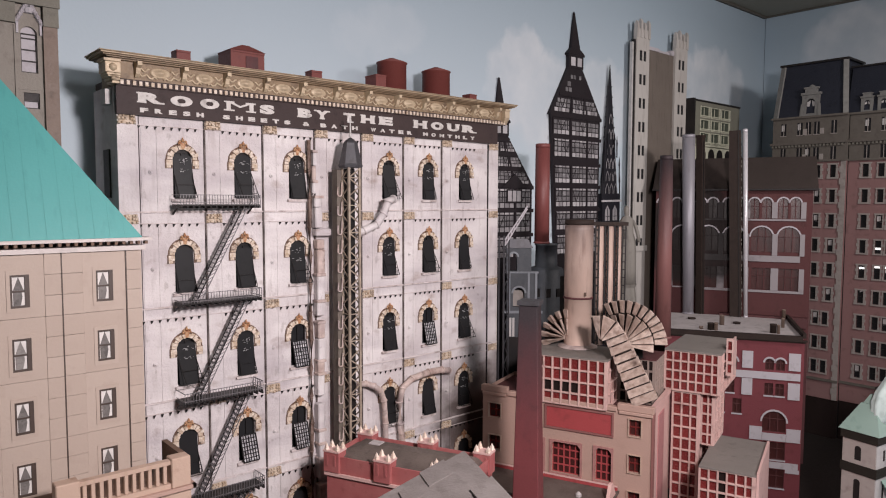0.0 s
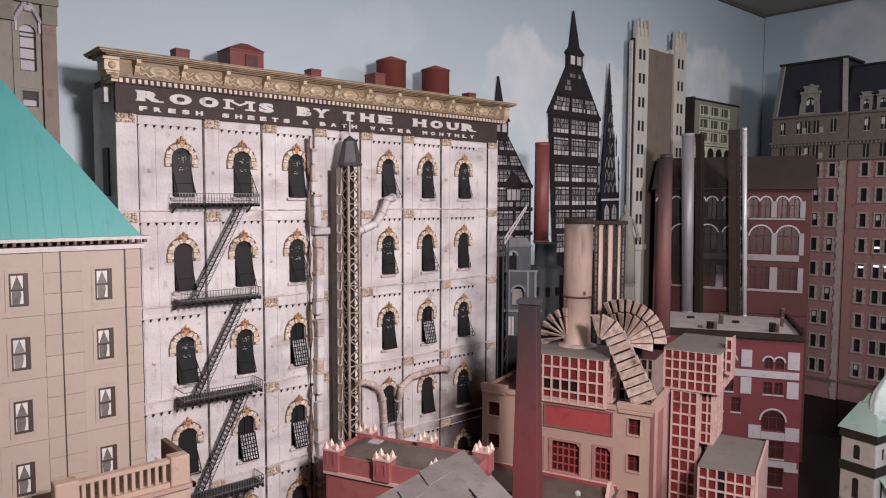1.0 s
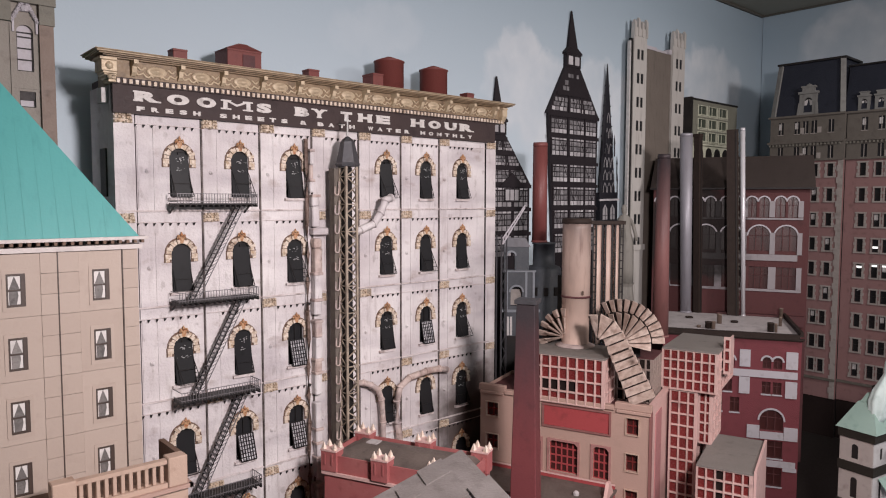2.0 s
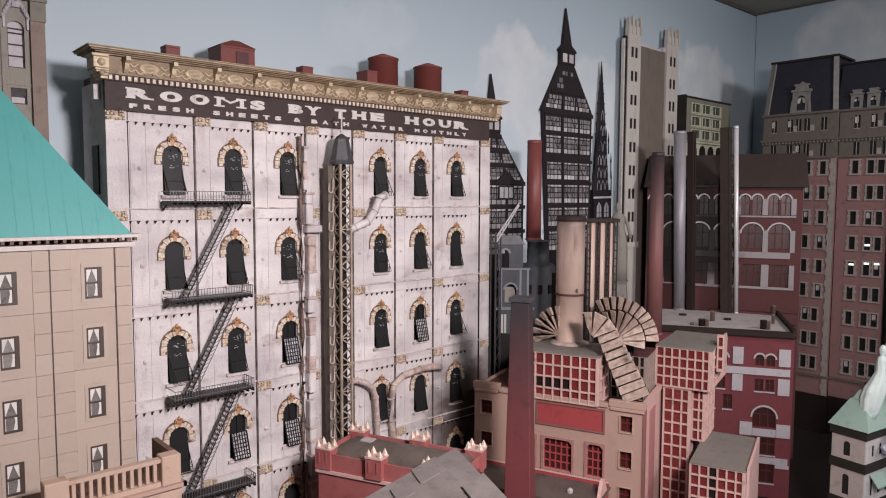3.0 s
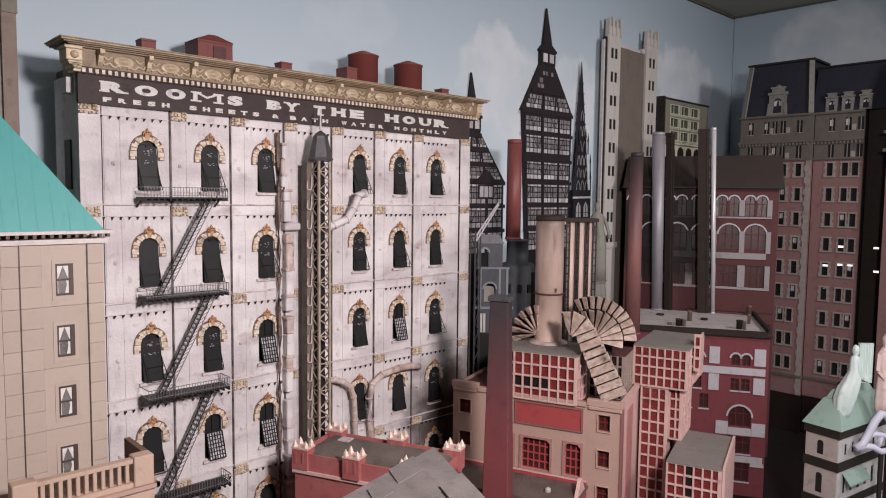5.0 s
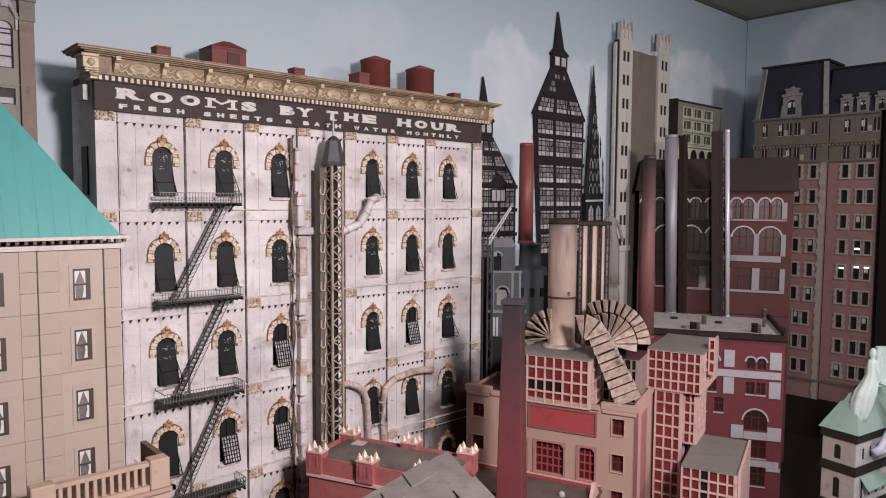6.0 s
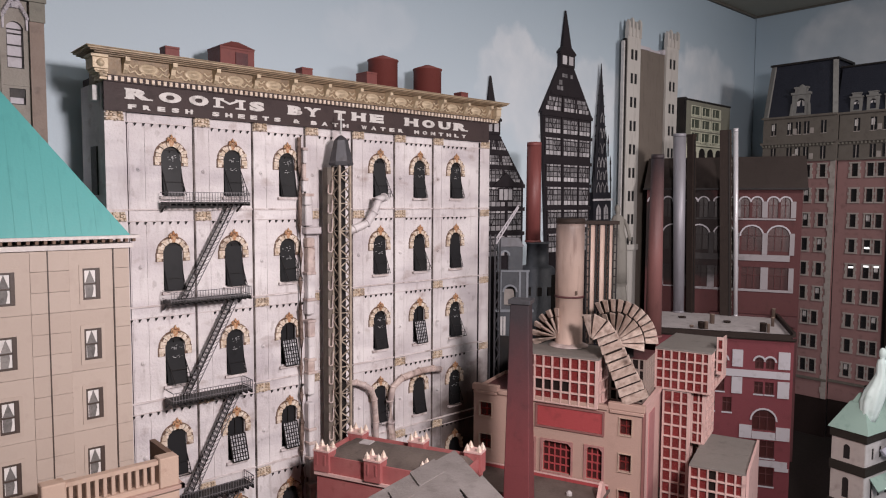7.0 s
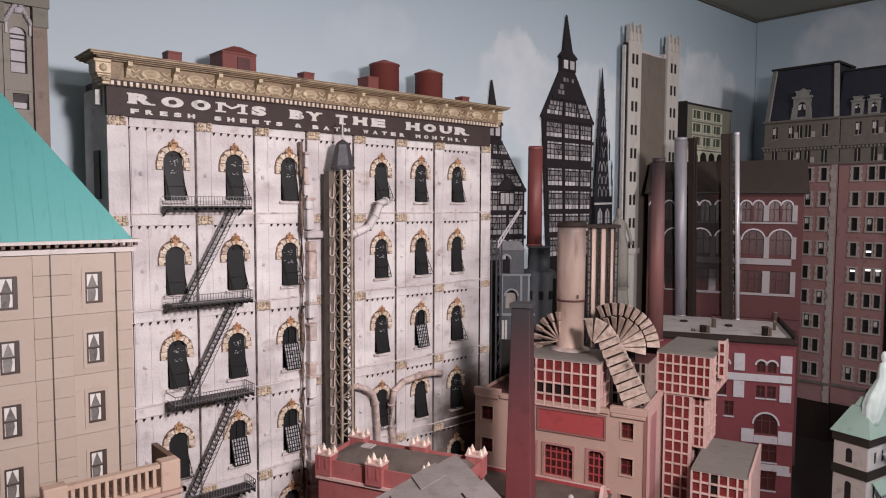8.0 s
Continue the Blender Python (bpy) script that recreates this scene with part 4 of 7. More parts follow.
def duct(points, r, name, label, m=PLASTER, seg=10, collars=True):
    root = thing(name, pose(*points[0]), label, name.replace("_", " "))
    o = Vector(points[0])
    pts = [Vector(p) - o for p in points]
    part("run", tube(bmesh.new(), pts, r, seg), m, root)
    if collars:
        for a, b in zip(pts, pts[1:]):
            bm = bmesh.new()
            d = (b - a).normalized() * r * 0.25
            tube(bm, [b - d, b + d], r * 1.18, seg)
            part("collar", bm, m, root)
    return root


duct([(0.735, 1.4, 1.452), (0.755, 1.395, 1.462), (0.787, 1.39, 1.475), (0.803, 1.385, 1.5), (0.812, 1.38, 1.53), (0.835, 1.39, 1.534)], 0.009, "vent_pipe", "white elbowed vent pipe leading to a window")
duct([(0.621 + 0.0016 * math.sin(k * 2.3), 1.408, 0.66 + 0.0625 * k) for k in range(17)], 0.0044, "drain_pipe", "grimy upright drain pipe on the hotel front", DRAIN)
random.seed(31)
for z0, z1, x0, x1 in ((1.545, 1.64, 0.626, 0.635), (1.47, 1.54, 0.631, 0.649), (1.452, 1.4685, 0.632, 0.672), (1.275, 1.445, 0.634, 0.653), (1.095, 1.262, 0.635, 0.652), (0.905, 1.08, 0.635, 0.651), (0.74, 0.892, 0.635, 0.651)):
    wd = thing("wall_duct", pose((x0 + x1) / 2, 1.409, z0), "boxy white plastered duct on the hotel front", "duct", "ducts on the hotel front")
    hw, z = (x1 - x0) / 2, 0.0
    while z < z1 - z0 - 0.012:
        top = min(z + random.uniform(0.028, 0.06), z1 - z0)
        shift = random.uniform(-0.0016, 0.0016)
        part("segment", bevelled(boxes((-hw + shift, -0.009, z, hw + shift, 0.0095, top - 0.0006)), 0.0022), PIPEGRIME if random.random() < 0.35 else PLASTER, wd)
        if random.random() < 0.7:
            part("collar", bevelled(boxes((-hw - 0.0022, -0.0115, top - 0.005, hw + 0.0022, 0.0095, top + 0.0012)), 0.001), PIPEGRIME, wd)
        z = top
duct([(0.745, 1.41, 1.102), (0.766, 1.405, 1.1), (0.787, 1.403, 1.091), (0.805, 1.402, 1.077), (0.815, 1.402, 1.051), (0.8195, 1.402, 0.995), (0.82, 1.402, 0.889)], 0.0072, "hose", "thick pale curved pipe rising beside the lift tower", PIPEGRIME)
duct([(0.874, 1.402, 0.808), (0.8735, 1.402, 0.913), (0.865, 1.402, 0.985), (0.861, 1.402, 1.04), (0.871, 1.401, 1.073), (0.9, 1.399, 1.0915), (0.951, 1.397, 1.0995), (0.998, 1.4, 1.098), (1.03, 1.41, 1.088)], 0.0082, "hose", "thick grimy curved pipe arching over a window", PIPEGRIME)


# ---- beige corner block with a teal hipped roof ----
beige = thing("apartment_block", pose(0.214, 1.25, TABLE), "beige stone apartment block with sash windows and dentilled eave", "model building")
BS = 0.0953
XW = [-0.0565 - 0.1165 * i for i in range(4)]
part("core", boxes((-0.5, 0.006, TABLE, -0.002, 0.14, 1.455)), JOINTBROWN, beige, at=DOWN)


for r in range(9):
    z1 = 1.449 - BS * r
    for i, x in enumerate(XW):
        bm = bmesh.new()
        wall_sheet(bm, x - 0.031, x + 0.0325, z1 - BS + 0.0003, z1 - 0.0003, 0.006, [(x - 0.0125, x + 0.0125, z1 - 0.0795, z1 - 0.03, False)])
        part("stone_panel", bm, BEIGE, beige, at=DOWN)
        for k in range(3):
            zc = z1 - BS + k * BS / 3
            part("stone_course", boxes((x - 0.0839, -0.0012, zc + 0.0003, x - 0.0314, 0.006, zc + BS / 3 - 0.0003)), BEIGE, beige, at=DOWN)
    for k in range(3):
        zc = z1 - BS + k * BS / 3
        part("stone_course", boxes((-0.0236, -0.0012, zc + 0.0003, 0.0, 0.006, zc + BS / 3 - 0.0003)), BEIGE, beige, at=DOWN)
joint = finish("joint", boxes((-0.0009, -0.002, TABLE, 0.0009, 0.001, 1.45)), SASHBROWN)
for x in (-0.0238, -0.117, -0.1402, -0.233):
    if x != -0.1402:
        part("joint", joint, None, beige, at=at(x, 0, 0))
part("side_wall", boxes((-0.0019, 0.0062, TABLE, 0.0, 0.14, 1.45)), BEIGE, beige, at=DOWN)


def sash_window():
    fr = bmesh.new()
    wall_sheet(fr, -0.0123, 0.0123, -0.0245, 0.0245, 0.003, [(-0.0098, 0.0065, -0.0215, -0.001, False), (-0.0098, 0.0065, 0.001, 0.0215, False)], -0.0005)
    sur = bmesh.new()
    wall_sheet(sur, -0.0175, 0.0175, -0.031, 0.0305, 0.001, [(-0.0125, 0.0125, -0.0247, 0.0247, False)], -0.0011)
    pane_bm = boxes((-0.0098, 0.002, -0.0215, 0.0065, 0.003, 0.0215))
    cur = bmesh.new()
    for s in (-1, 1):
        plate(cur, [(s * 0.0078 - 0.0016, 0.021), (s * 0.0002 - 0.0016, 0.021), (s * 0.0068 - 0.0016, 0.002), (s * 0.0078 - 0.0016, 0.002)], 0.0012, 0.0018)
    blind = bmesh.new()
    plate(blind, [(0.0062, -0.021), (0.0062, -0.002), (0.0028, -0.002), (0.0035, -0.008), (0.0022, -0.015), (0.001, -0.021)], 0.0012, 0.0018)
    plate(blind, [(-0.0095, -0.021), (-0.0085, -0.021), (-0.0088, -0.002), (-0.0095, -0.002)], 0.0012, 0.0018)
    return [finish(*r) for r in (("window", fr, SASHBROWN), ("surround", sur, BEIGE), ("pane", pane_bm, SASHPANE), ("curtain", cur, CURTAIN), ("blind", blind, CURTAIN))]


sash = sash_window()
for r in range(9):
    for i, x in enumerate(XW):
        w = part("window", sash[0], None, beige, at=at(x, 0, 1.449 - BS * r - 0.0547))
        for data in sash[1:]:
            part(data.name.split(".")[0], data, None, w)
eave = part("eave", boxes((-0.5, -0.014, 1.4645, 0.014, 0.16, 1.4695), (-0.5, -0.006, 1.4492, 0.006, 0.15, 1.4565)), EAVE, beige, "pale eave board with dark dentils", DOWN)
dent = finish("dentil", boxes((-0.0023, -0.011, 1.459, 0.0023, -0.0005, 1.4643)), BROWN)
for i in range(44):
    part("dentil", dent, None, eave, at=Matrix.Translation((0.006 - 0.0115 * i, 0, 0)))
roof = bmesh.new()
e0, e1 = 1.4697, 1.775
ridge_y, hip_x = 0.09, -0.222
vs = [roof.verts.new(p) for p in ((-0.5, -0.012, e0), (0.0, -0.012, e0), (0.0, 0.19, e0), (-0.5, 0.19, e0), (-0.5, ridge_y, e1), (hip_x, ridge_y, e1))]
for f in ((0, 1, 5, 4), (1, 2, 5), (2, 3, 4, 5), (3, 0, 4), (0, 3, 2, 1)):
    roof.faces.new([vs[i] for i in f])
roof = part("roof", roof, TEAL, beige, "teal weathered copper hipped roof", DOWN)
for i in range(22):
    x = -0.005 - 0.022 * i
    t = 1.0 if x < hip_x else x / hip_x
    bm = bmesh.new()
    beam(bm, (x, -0.0125, e0 + 0.0005), (x, -0.012 + (ridge_y + 0.012) * t, e0 + (e1 - e0) * t), 0.00024)
    part("seam", bm, TEAL, roof)

# terrace with a balustrade beside the beige block
terrace = thing("terrace", pose(0.12, 1.15, TABLE), "tan terrace with a pierced balustrade and brown floor", "terrace")
part("body", boxes((-0.075, 0.004, TABLE, 0.132, 0.097, 1.078)), TAN, terrace, at=DOWN)
part("deck", boxes((-0.072, 0.008, 1.0782, 0.127, 0.097, 1.081)), BROWN, terrace, at=DOWN)
part("cornice", boxes((-0.078, -0.004, 1.0716, 0.138, 0.003, 1.078), (0.1325, -0.004, 1.0716, 0.138, 0.097, 1.078)), CREAM, terrace, at=DOWN)
for x0, x1, y0, y1, h in ((-0.062, -0.03, -0.002, 0.022, 1.1255), (0.1, 0.13, -0.002, 0.022, 1.1255)):
    part("corner_post", bevelled(boxes((x0, y0, 1.0783, x1, y1, h)), 0.0015), TAN, terrace, at=DOWN)
part("side_parapet", boxes((0.119, 0.0225, 1.0812, 0.128, 0.097, 1.126)), BROWN, terrace, at=DOWN)
part("rail", boxes((-0.0297, 0.002, 1.116, 0.0997, 0.014, 1.1225)), TAN, terrace, at=DOWN)
part("plinth", boxes((-0.0297, 0.002, 1.0783, 0.0997, 0.014, 1.086)), TAN, terrace, at=DOWN)
bal = finish("baluster", bevelled(boxes((-0.0028, 0.0045, 1.0862, 0.0028, 0.0115, 1.1158)), 0.0006), TAN)
for i in range(11):
    part("baluster", bal, None, terrace, at=at(-0.023 + i * 0.0115, 0, 0))

# tall stone tower behind the teal roof
tower = thing("stone_tower", pose(0.0, 1.5, TABLE), "tall grey stone tower with pointed gothic windows", "model building")
bm = bmesh.new()
wall_sheet(bm, -0.3, 0.156, TABLE, 2.05, 0.08, [(0.099, 0.125, 1.755, 1.836, True), (0.101, 0.126, 1.692, 1.72, False), (0.101, 0.126, 1.6, 1.63, False), (0.03, 0.058, 1.79, 1.86, True), (-0.03, -0.005, 1.755, 1.836, True)])
part("wall", bm, GREYSTONE, tower, at=DOWN)
part("corner_pier", boxes((0.1335, -0.008, TABLE, 0.1565, -0.0005, 2.05)), TRUSS, tower, at=DOWN)
part("cornice", boxes((-0.3, -0.014, 1.872, 0.16, -0.0085, 1.9)), OLIVE, tower, at=DOWN)
gable = bmesh.new()
for s in (-1, 1):
    for k in range(6):
        lathe(gable, [(0.001, 1.842 + 0.006 * k - 0.004), (0.005, 1.842 + 0.006 * k), (0.001, 1.842 + 0.006 * k + 0.005)], 6, (0.112 + s * (0.02 - 0.0032 * k), -0.004))
box(gable, 0.092, -0.005, 1.822, 0.0955, 0, 1.845)
box(gable, 0.1285, -0.005, 1.822, 0.132, 0, 1.845)
part("gothic_gable", gable, LIMESTONE, tower, at=DOWN)
part("top_band", boxes((-0.3, -0.011, 1.838, 0.0905, -0.0002, 1.8715), (0.1335, -0.0115, 1.838, 0.158, -0.0085, 1.8715)), OLIVE, tower, at=DOWN)
part("gable_shield", lathe(bmesh.new(), [(0.006, 1.858), (0.008, 1.863), (0.006, 1.868)], 8, (0.112, -0.004)), LIMESTONE, tower, at=DOWN)
part("bay_strip", boxes((0.0885, -0.003, TABLE, 0.0915, -0.0002, 1.836), (0.0918, -0.002, 1.7245, 0.133, -0.0002, 1.728)), GREYSTONE, tower, at=DOWN)
for (x0, x1, z0, z1) in ((0.099, 0.125, 1.755, 1.836), (0.101, 0.126, 1.692, 1.72), (0.03, 0.058, 1.79, 1.86)):
    fr = bmesh.new()
    xm = (x0 + x1) / 2
    n = 4 if z1 - z0 > 0.05 else 2
    hs = [(a, b, z0 + 0.002 + k * (z1 - z0 - 0.002) / n, z0 + (k + 1) * (z1 - z0 - 0.002) / n, False) for k in range(n) for a, b in ((x0 + 0.0015, x1 - 0.0015),)]
    wall_sheet(fr, x0, x1, z0, z1 - 0.012 if n == 4 else z1, 0.003, [(a, b, c, min(d, z1 - 0.014) if n == 4 else d, e) for a, b, c, d, e in hs if c < z1 - 0.016], 0.004)
    w = part("window", fr, IRON, tower, at=DOWN)
    part("pane", boxes((x0, 0.008, z0, x1, 0.01, z1)), LIMESTONE, w)


# ---- turreted red building below the hotel ----
turret_m = pose(0.582, 1.282, TABLE, 0, 0, -66)
fort = thing("turreted_building", turret_m, "red turreted building with dark flat roof and pale pinnacles", "model building")
part("body", boxes((0.004, 0.004, TABLE, 0.31, 0.136, 0.985)), FORTRED, fort, at=DOWN)
part("flat_roof", boxes((0.0042, 0.0042, 0.9852, 0.3058, 0.1358, 1.0)), SLATE, fort, at=DOWN)
hump = bmesh.new()
frustum(hump, 0.01, 0.006, 0.3, 0.134, 1.0002, 0.03, 0.035, 0.28, 0.105, 1.014)
frustum(hump, 0.03, 0.035, 0.28, 0.105, 1.0142, 0.06, 0.058, 0.25, 0.082, 1.022)
part("roof_rise", hump, SLATE, fort, at=DOWN)
part("roof_hatch", boxes((0.065, 0.058, 1.0205, 0.09, 0.08, 1.0245)), CONCRETE, fort, at=DOWN)
for x0, y0, x1, y1 in ((0, 0, 0.31, 0.004), (0, 0.136, 0.31, 0.14), (0, 0.004, 0.004, 0.136), (0.306, 0.004, 0.31, 0.136)):
    part("parapet", boxes((x0, y0, TABLE, x1, y1, 1.008)), FORTRED, fort, at=DOWN)
part("string_course", boxes((-0.004, -0.005, 0.968, 0.314, -0.0005, 0.974)), PINK, fort, at=DOWN)
tur = bmesh.new()
box(tur, -0.018, -0.014, 0.976, 0.018, 0.014, 1.017)
for s in (-1, 1):
    box(tur, s * 0.009 - 0.002, -0.0155, 0.99, s * 0.009 + 0.002, -0.0142, 1.012)
turm = finish("turret", tur, FORTRED)
pin = finish("pinnacle", lathe(bmesh.new(), [(0.0056, 0), (0.0058, 0.002), (0.0044, 0.004), (0.0046, 0.0055), (0.0014, 0.012), (0.0004, 0.0142)], 4, turn=0.4), PINNACLE)
cren = finish("crown", boxes((-0.019, -0.0155, 1.0172, 0.019, 0.0155, 1.0205)), PINK)
for x, y in ((0.014, 0.008), (0.135, 0.004), (0.256, 0.004), (0.02, 0.13), (0.165, 0.136), (0.296, 0.13), (0.302, 0.02)):
    t = part("turret", turm, None, fort, at=at(x, y, 0))
    part("crown", cren, None, t)
    for a in (-0.013, 0.013):
        for b in (-0.01, 0.01):
            part("pinnacle", pin, None, t, at=Matrix.Translation((a, b, 1.0206)))

# grey slab roof in the foreground
shed = thing("slab_roof_house", pose(0.642, 0.932, TABLE), "low house with a patched slate grey slab roof", "model building")
roof_m = Matrix.Translation((0, 0, 0)) @ pose(0, 0, 1.1 - TABLE, 0, 0, 0)
u1, u2 = Vector((-0.269, -0.027, -0.03)), Vector((-0.077, -0.192, -0.01))


def slab(a0, a1, b0, b1, lift, t):
    bm = bmesh.new()
    pts = [u1 * a + u2 * b for a, b in ((a0, b0), (a1, b0), (a1, b1), (a0, b1))]
    lo = [bm.verts.new(p + Vector((0, 0, lift))) for p in pts]
    hi = [bm.verts.new(p + Vector((0, 0, lift + t))) for p in pts]
    bm.faces.new(lo), bm.faces.new(hi[::-1])
    for i in range(4):
        j = (i + 1) % 4
        bm.faces.new((lo[i], lo[j], hi[j], hi[i]))
    return bm


part("roof_deck", slab(0, 1.3, 0, 1.7, -0.012, 0.008), SLABGREY, shed, at=roof_m)
SHEETS = ((0.0, 0.185, 0.0, 0.55, 0), (0.19, 0.4, -0.005, 0.237, 4), (0.4, 0.9, 0.0, 0.35, 1), (0.19, 0.56, 0.2, 0.62, 2), (-0.012, 0.18, 0.56, 1.0, 4), (0.56, 1.0, 0.36, 0.8, 3), (0.19, 0.6, 0.63, 1.2, 1), (0.92, 1.28, 0.0, 0.6, 2),
          (0.65, 1.28, 0.82, 1.5, 0), (0.0, 0.18, 1.02, 1.6, 1), (0.46, 0.6, 0.1, 0.3, 4))
for a0, a1, b0, b1, step in SHEETS:
    part("slate_sheet", slab(a0, a1, b0, b1, -0.0035 + 0.001 * step, 0.003), SLABGREY, shed, at=roof_m)
wallbm = bmesh.new()
pts = [u1 * a + u2 * b for a, b in ((0.03, 0.03), (1.27, 0.03), (1.27, 1.65), (0.03, 1.65))]
lo = [wallbm.verts.new((p.x, p.y, 0)) for p in pts]
hi = [wallbm.verts.new((p.x, p.y, 1.1 - TABLE + p.z - 0.0125)) for p in pts]
for i in range(4):
    j = (i + 1) % 4
    wallbm.faces.new((lo[i], lo[j], hi[j], hi[i]))
wallbm.faces.new(lo), wallbm.faces.new(hi[::-1])
part("wall", wallbm, MAROON, shed)


# ---- factory with its glazed roof blocks ----
fac = thing("factory", pose(1.07, 1.323, TABLE, 0, 0, -69.6), "cream and red factory with dark red windows and raised parapet", "model building")
FW, FD, FT = 0.425, 0.2, 1.052
fholes = [(0.017, 0.05, 0.983, 1.019, False), (0.017, 0.05, 0.9, 0.937, False), (0.372, 0.4, 0.991, 1.03, False), (0.372, 0.4, 0.905, 0.946, False), (0.372, 0.4, 0.82, 0.86, False),
          (0.186, 0.258, 0.871, 0.948, False), (0.294, 0.333, 0.871, 0.95, False), (0.1, 0.165, 0.871, 0.948, False)]
bm = bmesh.new()
wall_sheet(bm, 0, FW, TABLE, FT, 0.012, fholes)
part("front_wall", bm, CREAM, fac, at=DOWN)
part("core", boxes((0.004, 0.016, TABLE, FW - 0.012, FD, FT - 0.012)), BROWN, fac, at=DOWN)
part("roof_deck", boxes((0.003, 0.0122, FT - 0.0118, FW - 0.0125, FD - 0.004, FT - 0.008)), MAROON, fac, at=DOWN)
part("side_wall", boxes((FW - 0.012, 0.0122, TABLE, FW, FD, FT)), SIDEWALL, fac, at=DOWN)
part("side_stripe", boxes((FW, 0.06, TABLE, FW + 0.002, 0.125, 1.03)), STRIPE, fac, at=DOWN)
part("corner_strip", boxes((FW - 0.001, -0.003, TABLE, FW + 0.004, 0.012, FT - 0.002)), WINFRAME, fac, at=DOWN)
part("far_wall", boxes((0, 0.0122, TABLE, 0.0028, FD, FT)), CREAM, fac, at=DOWN)
part("rear_wall", boxes((0, FD + 0.0002, TABLE, FW, FD + 0.01, FT)), CREAM, fac, at=DOWN)
for x0, x1 in ((-0.003, 0.068), (0.345, FW + 0.004)):
    part("corner_parapet", bevelled(boxes((x0, -0.004, FT - 0.004, x1, 0.012, FT + 0.012), (x0 + 0.004, -0.006, FT - 0.012, x1 - 0.002, 0.0, FT - 0.0042)), 0.0012), CREAM, fac, at=DOWN)
part("side_parapet", boxes((FW - 0.006, 0.0124, FT + 0.0002, FW + 0.004, FD, FT + 0.012)), SIDEWALL, fac, at=DOWN)
part("cornice", bevelled(boxes((0.0685, -0.006, FT - 0.008, 0.3445, 0.0115, FT + 0.003)), 0.0012), CREAM, fac, at=DOWN)
part("red_panel", boxes((0.1725, -0.0012, 0.9845, 0.3325, -0.0003, 1.0335)), RED, fac, "plain red panel below the cornice", DOWN)
bm = bmesh.new()
wall_sheet(bm, 0.168, 0.337, 0.98, 1.038, 0.0042, [(0.1722, 0.3328, 0.9842, 1.0338, False)], -0.0045)
part("panel_frame", bm, WINFRAME, fac, at=DOWN)


def factory_window(x0, x1, z0, z1, nx, nz, parent):
    """Red glazing bars set deep in the wall inside a raised frame; the tall windows have clipped top corners."""
    tall = nx > 2
    fr = bmesh.new()
    wx, wz = (x1 - x0) / nx, (z1 - z0) / nz
    wall_sheet(fr, x0, x1, z0, z1, 0.003, [(x0 + wx * i + 0.0016, x0 + wx * (i + 1) - 0.0016, z0 + wz * j + 0.0016, z0 + wz * (j + 1) - 0.0016, False) for i in range(nx) for j in range(nz)], 0.007)
    w = part("window", fr, RED if tall else DEEPRED, parent, at=DOWN)
    part("pane", boxes((x0, 0.0105, z0, x1, 0.0118, z1)), DARKPANE, w)
    sur = bmesh.new()
    o = 0.0045 if tall else 0.002
    wall_sheet(sur, x0 - o, x1 + o, z0 - o, z1 + o, 0.0032, [(x0, x1, z0, z1, False)], -0.0035)
    if tall:
        for a, s in ((x0, 1), (x1, -1)):
            plate(sur, [(a, z1), (a + s * 0.008, z1), (a, z1 - 0.008)][::s], -0.0034, 0.004)
    part("surround", sur, WINROSE if tall else TAN, w)


for i, (x0, x1, z0, z1, _) in enumerate(fholes):
    factory_window(x0, x1, z0, z1, *((2, 2) if i < 5 else (5, 4) if x1 - x0 > 0.06 else (3, 4)), fac)
# lower wing along the factory's foot
part("wing", boxes((-0.01, -0.13, TABLE, 0.35, -0.0065, 0.852)), RED, fac, at=DOWN)
part("wing_roof", boxes((-0.014, -0.136, 0.8522, 0.354, -0.0045, 0.858)), SLATE, fac, at=DOWN)
part("wing_coping", boxes((0.0, -0.009, 0.8582, 0.35, -0.0048, 0.866)), RED, fac, at=DOWN)
part("coping_edge", boxes((0.0, -0.0095, 0.8662, 0.35, -0.0046, 0.8685)), PINK, fac, at=DOWN)
ped = bmesh.new()
plate(ped, [(-0.03, 0), (0.03, 0), (0.006, 0.034), (-0.006, 0.034)], -0.004, 0.004)
part("wing_gable", ped, SIDEWALL, fac, at=at(0.347, -0.055, 0.8582) @ pose(0, 0, 0, 0, 0, 90))
part("roof_vent", lathe(bmesh.new(), [(0.007, 0.858), (0.007, 0.864), (0.003, 0.868)], 10, (0.28, -0.08)), CONCRETE, fac, at=DOWN)


